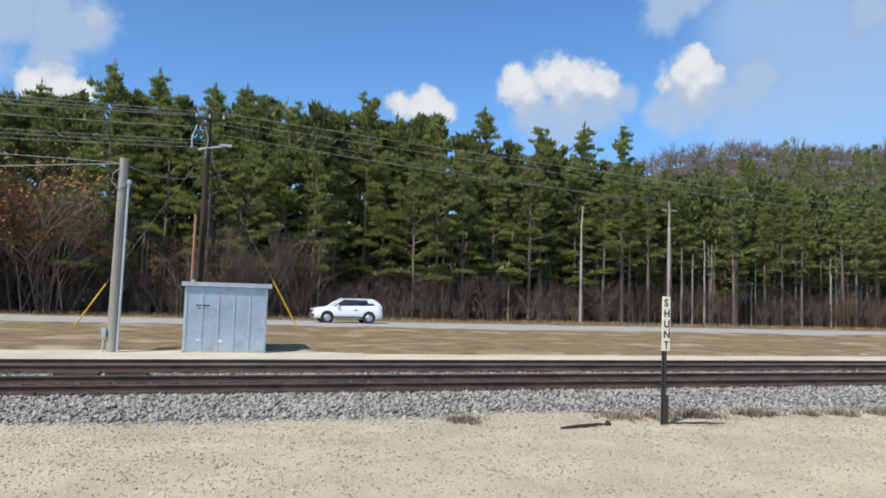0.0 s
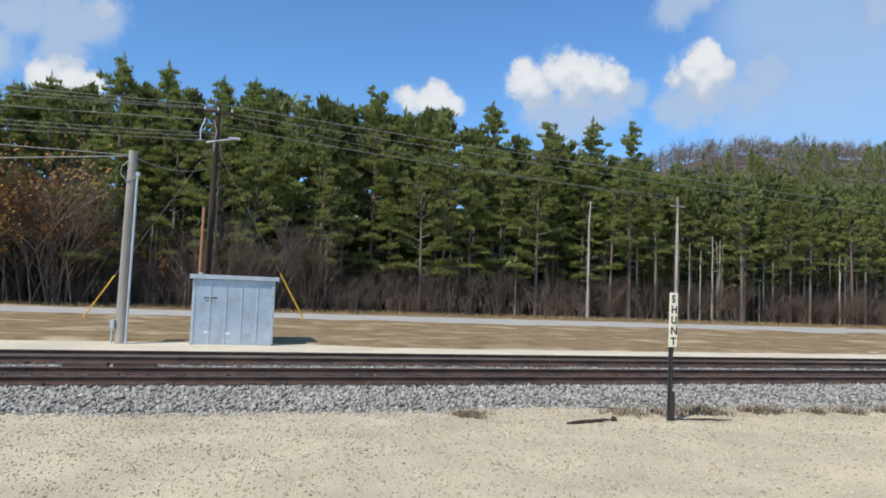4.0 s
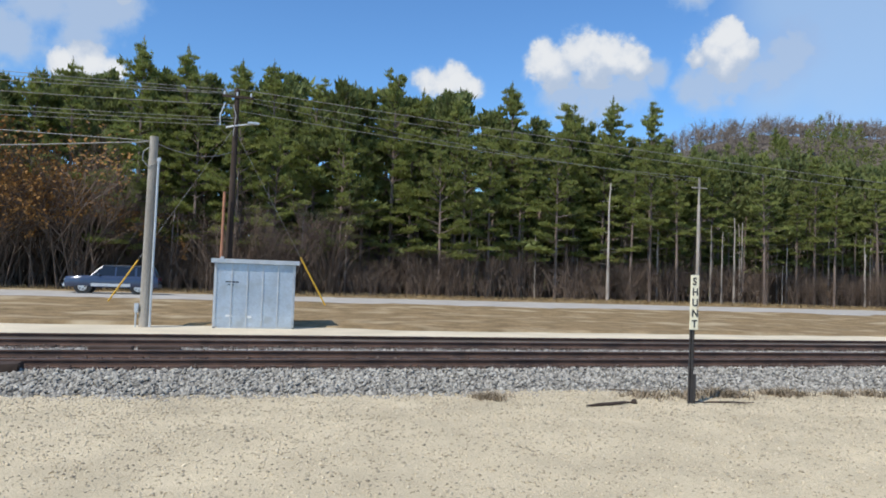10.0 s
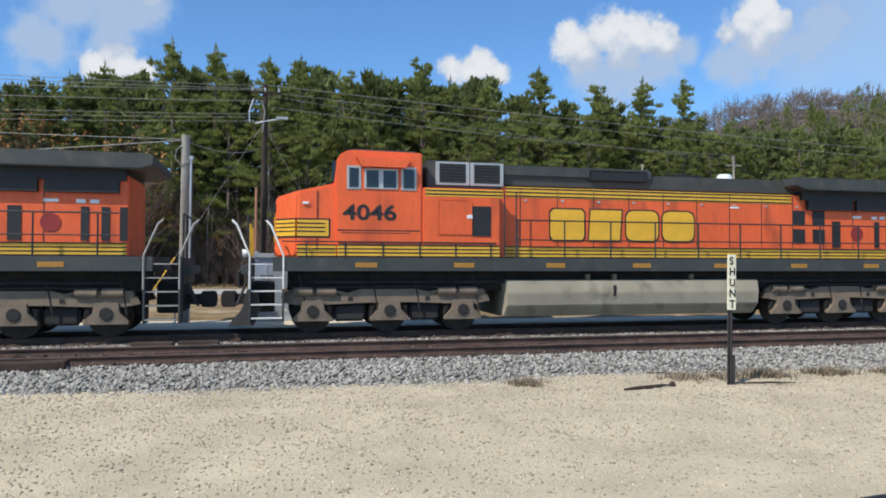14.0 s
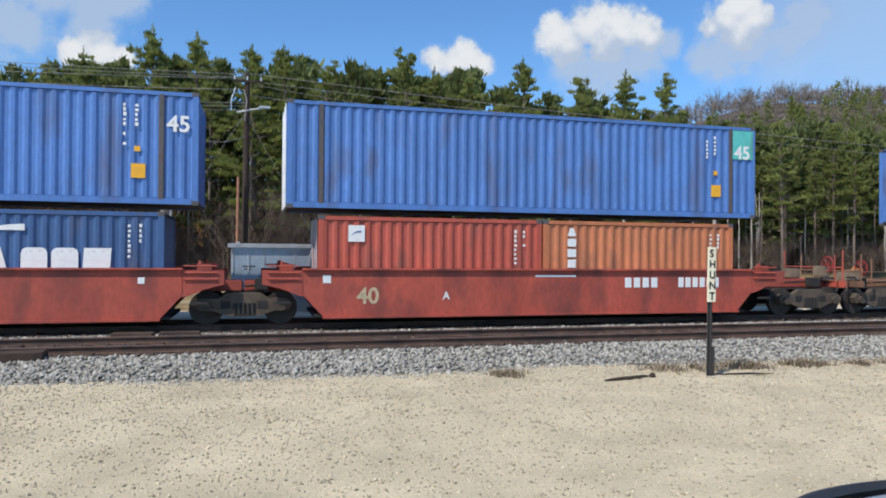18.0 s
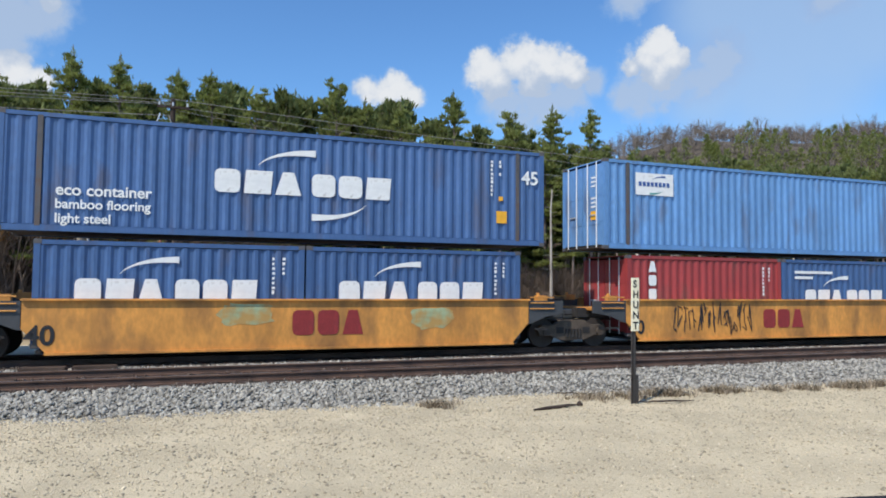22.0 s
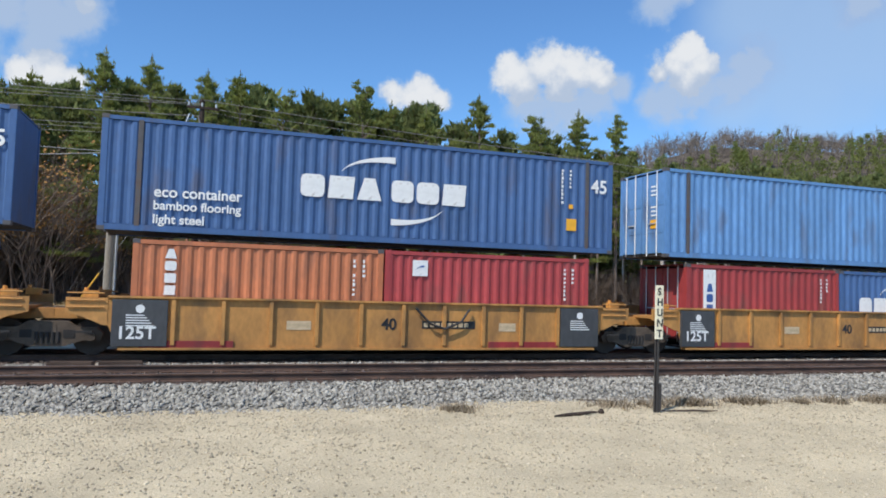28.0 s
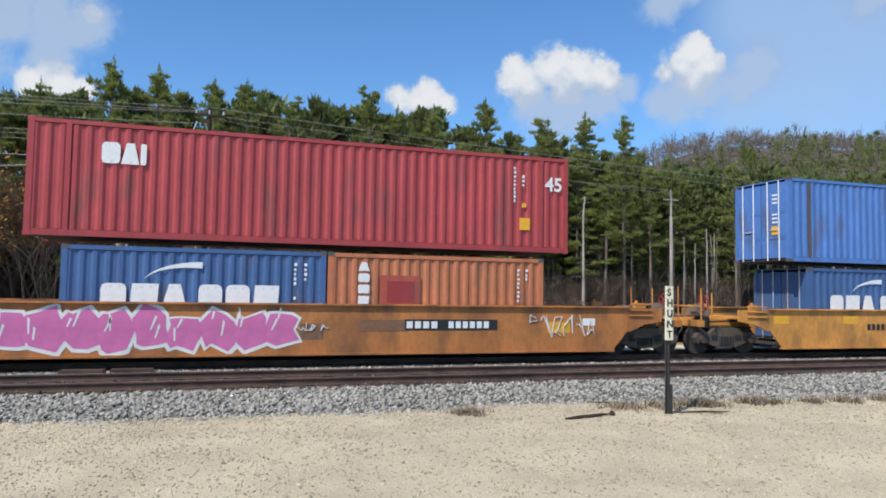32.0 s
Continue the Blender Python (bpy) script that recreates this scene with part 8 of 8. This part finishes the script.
    if kind == "truck":
        part("bed_cap", boxes((0.82, 2.82, -0.86, 0.86, 1.16, 1.76)), colour, root, bevel=0.08)
        part("cap_window", boxes((1.0, 2.6, -0.875, -0.855, 1.32, 1.62)), M_GLASS, root, bevel=0.01)
        part("cap_window", boxes((1.0, 2.6, 0.855, 0.875, 1.32, 1.62)), M_GLASS, root, bevel=0.01)
        part("side_stripe", boxes((-1.35, 1.2, -0.99, -0.97, 0.66, 0.72)), M_GALV_PLAIN, root)
        part("side_stripe", boxes((-1.35, 1.2, 0.97, 0.99, 0.66, 0.72)), M_GALV_PLAIN, root)
    else:
        for sy in (-1, 1):
            part("roof_rail", rods(((-0.1, sy * 0.56, 1.63), (1.5, sy * 0.56, 1.63)) if kind == "suv" else ((-0.4, sy * 0.60, 1.70), (2.0, sy * 0.60, 1.70)), r=0.018), M_TRIM, root)
    return root


# thing, lane, x at a time, speed, that time, heading
DRIVING = [
    (road_car("white_suv", "white compact SUV driving along the highway", "car", V_WHITE, "suv"), 46.9, 8.8, -26.2, 0.0, 0),
    (road_car("white_suv", "white compact SUV driving along the highway", "car", V_WHITE, "suv"), 46.9, 22.5, -24.2, 6.0, 0),
    (road_car("blue_suv", "slate-blue full-size SUV driving along the highway", "car", V_SLATE, "wagon"), 46.9, 17.5, -24.6, 9.0, 0),
    (road_car("blue_pickup", "deep blue pickup truck with a bed cap on the highway", "pickup truck", V_BLUE, "truck"), 43.0, 18.15, 26.7, 7.0, 180),
]


# parked car whose bonnet reaches into view
def parked_car():
    root = thing("parked_car", "silver-blue car parked on the gravel, black deflector on its bonnet", "car", at=pose(3.20, 3.11, LOT + 0.01, 0, 0, -90))
    st = [(0.14, 0.35, 0.72, 0.62, 0.5), (0.42, 0.28, 0.80, 0.88, 0.80), (1.5, 0.26, 0.88, 0.93, 0.85), (4.2, 0.26, 0.95, 0.93, 0.85), (4.55, 0.4, 0.9, 0.85, 0.75)]
    part("body", loft(st), V_SILVER, root, bevel=0.03, smooth=True)
    nxh, nyh = 26, 22
    V, F = [], []
    for i in range(nxh):
        for j in range(nyh):
            u, v = i / (nxh - 1), j / (nyh - 1) * 2 - 1
            x = 0.12 + 0.24 * v * v + 0.10 * v ** 6 + u * (1.45 - 0.24 * v * v - 0.10 * v ** 6)
            z = 0.945 + 0.045 * u - 0.10 * max(0, 1 - u * 5) ** 2 - 0.06 * abs(v) ** 6 + 0.035 * (1 - v * v) * min(1, u * 3) + 0.012 * math.exp(-((abs(v) - 0.62) / 0.06) ** 2) * min(1, u * 4)
            V.append((x, v * 0.90, z))
    for i in range(nxh - 1):
        for j in range(nyh - 1):
            F.append((i * nyh + j, (i + 1) * nyh + j, (i + 1) * nyh + j + 1, i * nyh + j + 1))
    b = new("bonnet", raw("bonnet", V, F, V_SILVER, True))
    b.parent = root
    V, F = [], []
    for j in range(nyh):
        v = j / (nyh - 1) * 2 - 1
        x = 0.08 + 0.24 * v * v + 0.10 * v ** 6
        for dx, z in ((-0.03, 0.82), (-0.015, 0.90), (0.035, 0.965), (0.10, 0.985), (0.115, 0.95)):
            V.append((x + dx, v * 0.93, z - 0.045 * abs(v) ** 6 - 0.02 * (1 - v * v)))
    for j in range(nyh - 1):
        for k in range(4):
            F.append((j * 5 + k, j * 5 + k + 1, (j + 1) * 5 + k + 1, (j + 1) * 5 + k))
    d = new("bonnet_deflector", raw("bonnet_deflector", V, F, M_BLACK, True))
    d.parent = root
    part("window_band", glasshouse(((1.35, 0.95), (4.3, 0.97)), ((2.1, 1.42), (3.7, 1.42)), 0.80, 0.62), M_GLASS, root, bevel=0.02)
    part("roof", boxes((2.05, 3.78, -0.64, 0.64, 1.40, 1.47)), V_SILVER, root, bevel=0.05)
    for sy in (-1, 1):
        for wx in (0.85, 3.6):
            bm = fresh()
            rod(bm, (wx, sy * 0.70, 0.32), (wx, sy * 0.94, 0.32), 0.32, seg=24)
            part("wheel", bm, M_TYRE, root, bevel=0.03)


parked_car()


# ---- what moves ----
def motions():
    for ob, s, z in MOVING:
        rows = [(t, s - SPEED * (t - 20)) for t in (0, 10, 18, 20, 21, 21.5, 22, 22.5)] + [(t, s - SPEED * (t - 20) + CHECK) for t in (23, 23.5, 24, 24.5, 25, 27, 32)]
        walk(ob, [(t, pose(x, FAR_TRACK, z)) for t, x in rows])
    for ob, y, x0, v, t0, turn in DRIVING:
        walk(ob, [(t, pose(x0 + v * (t - t0), y, 0.012, 0, 0, turn)) for t in (0, 16, 32)])


motions()
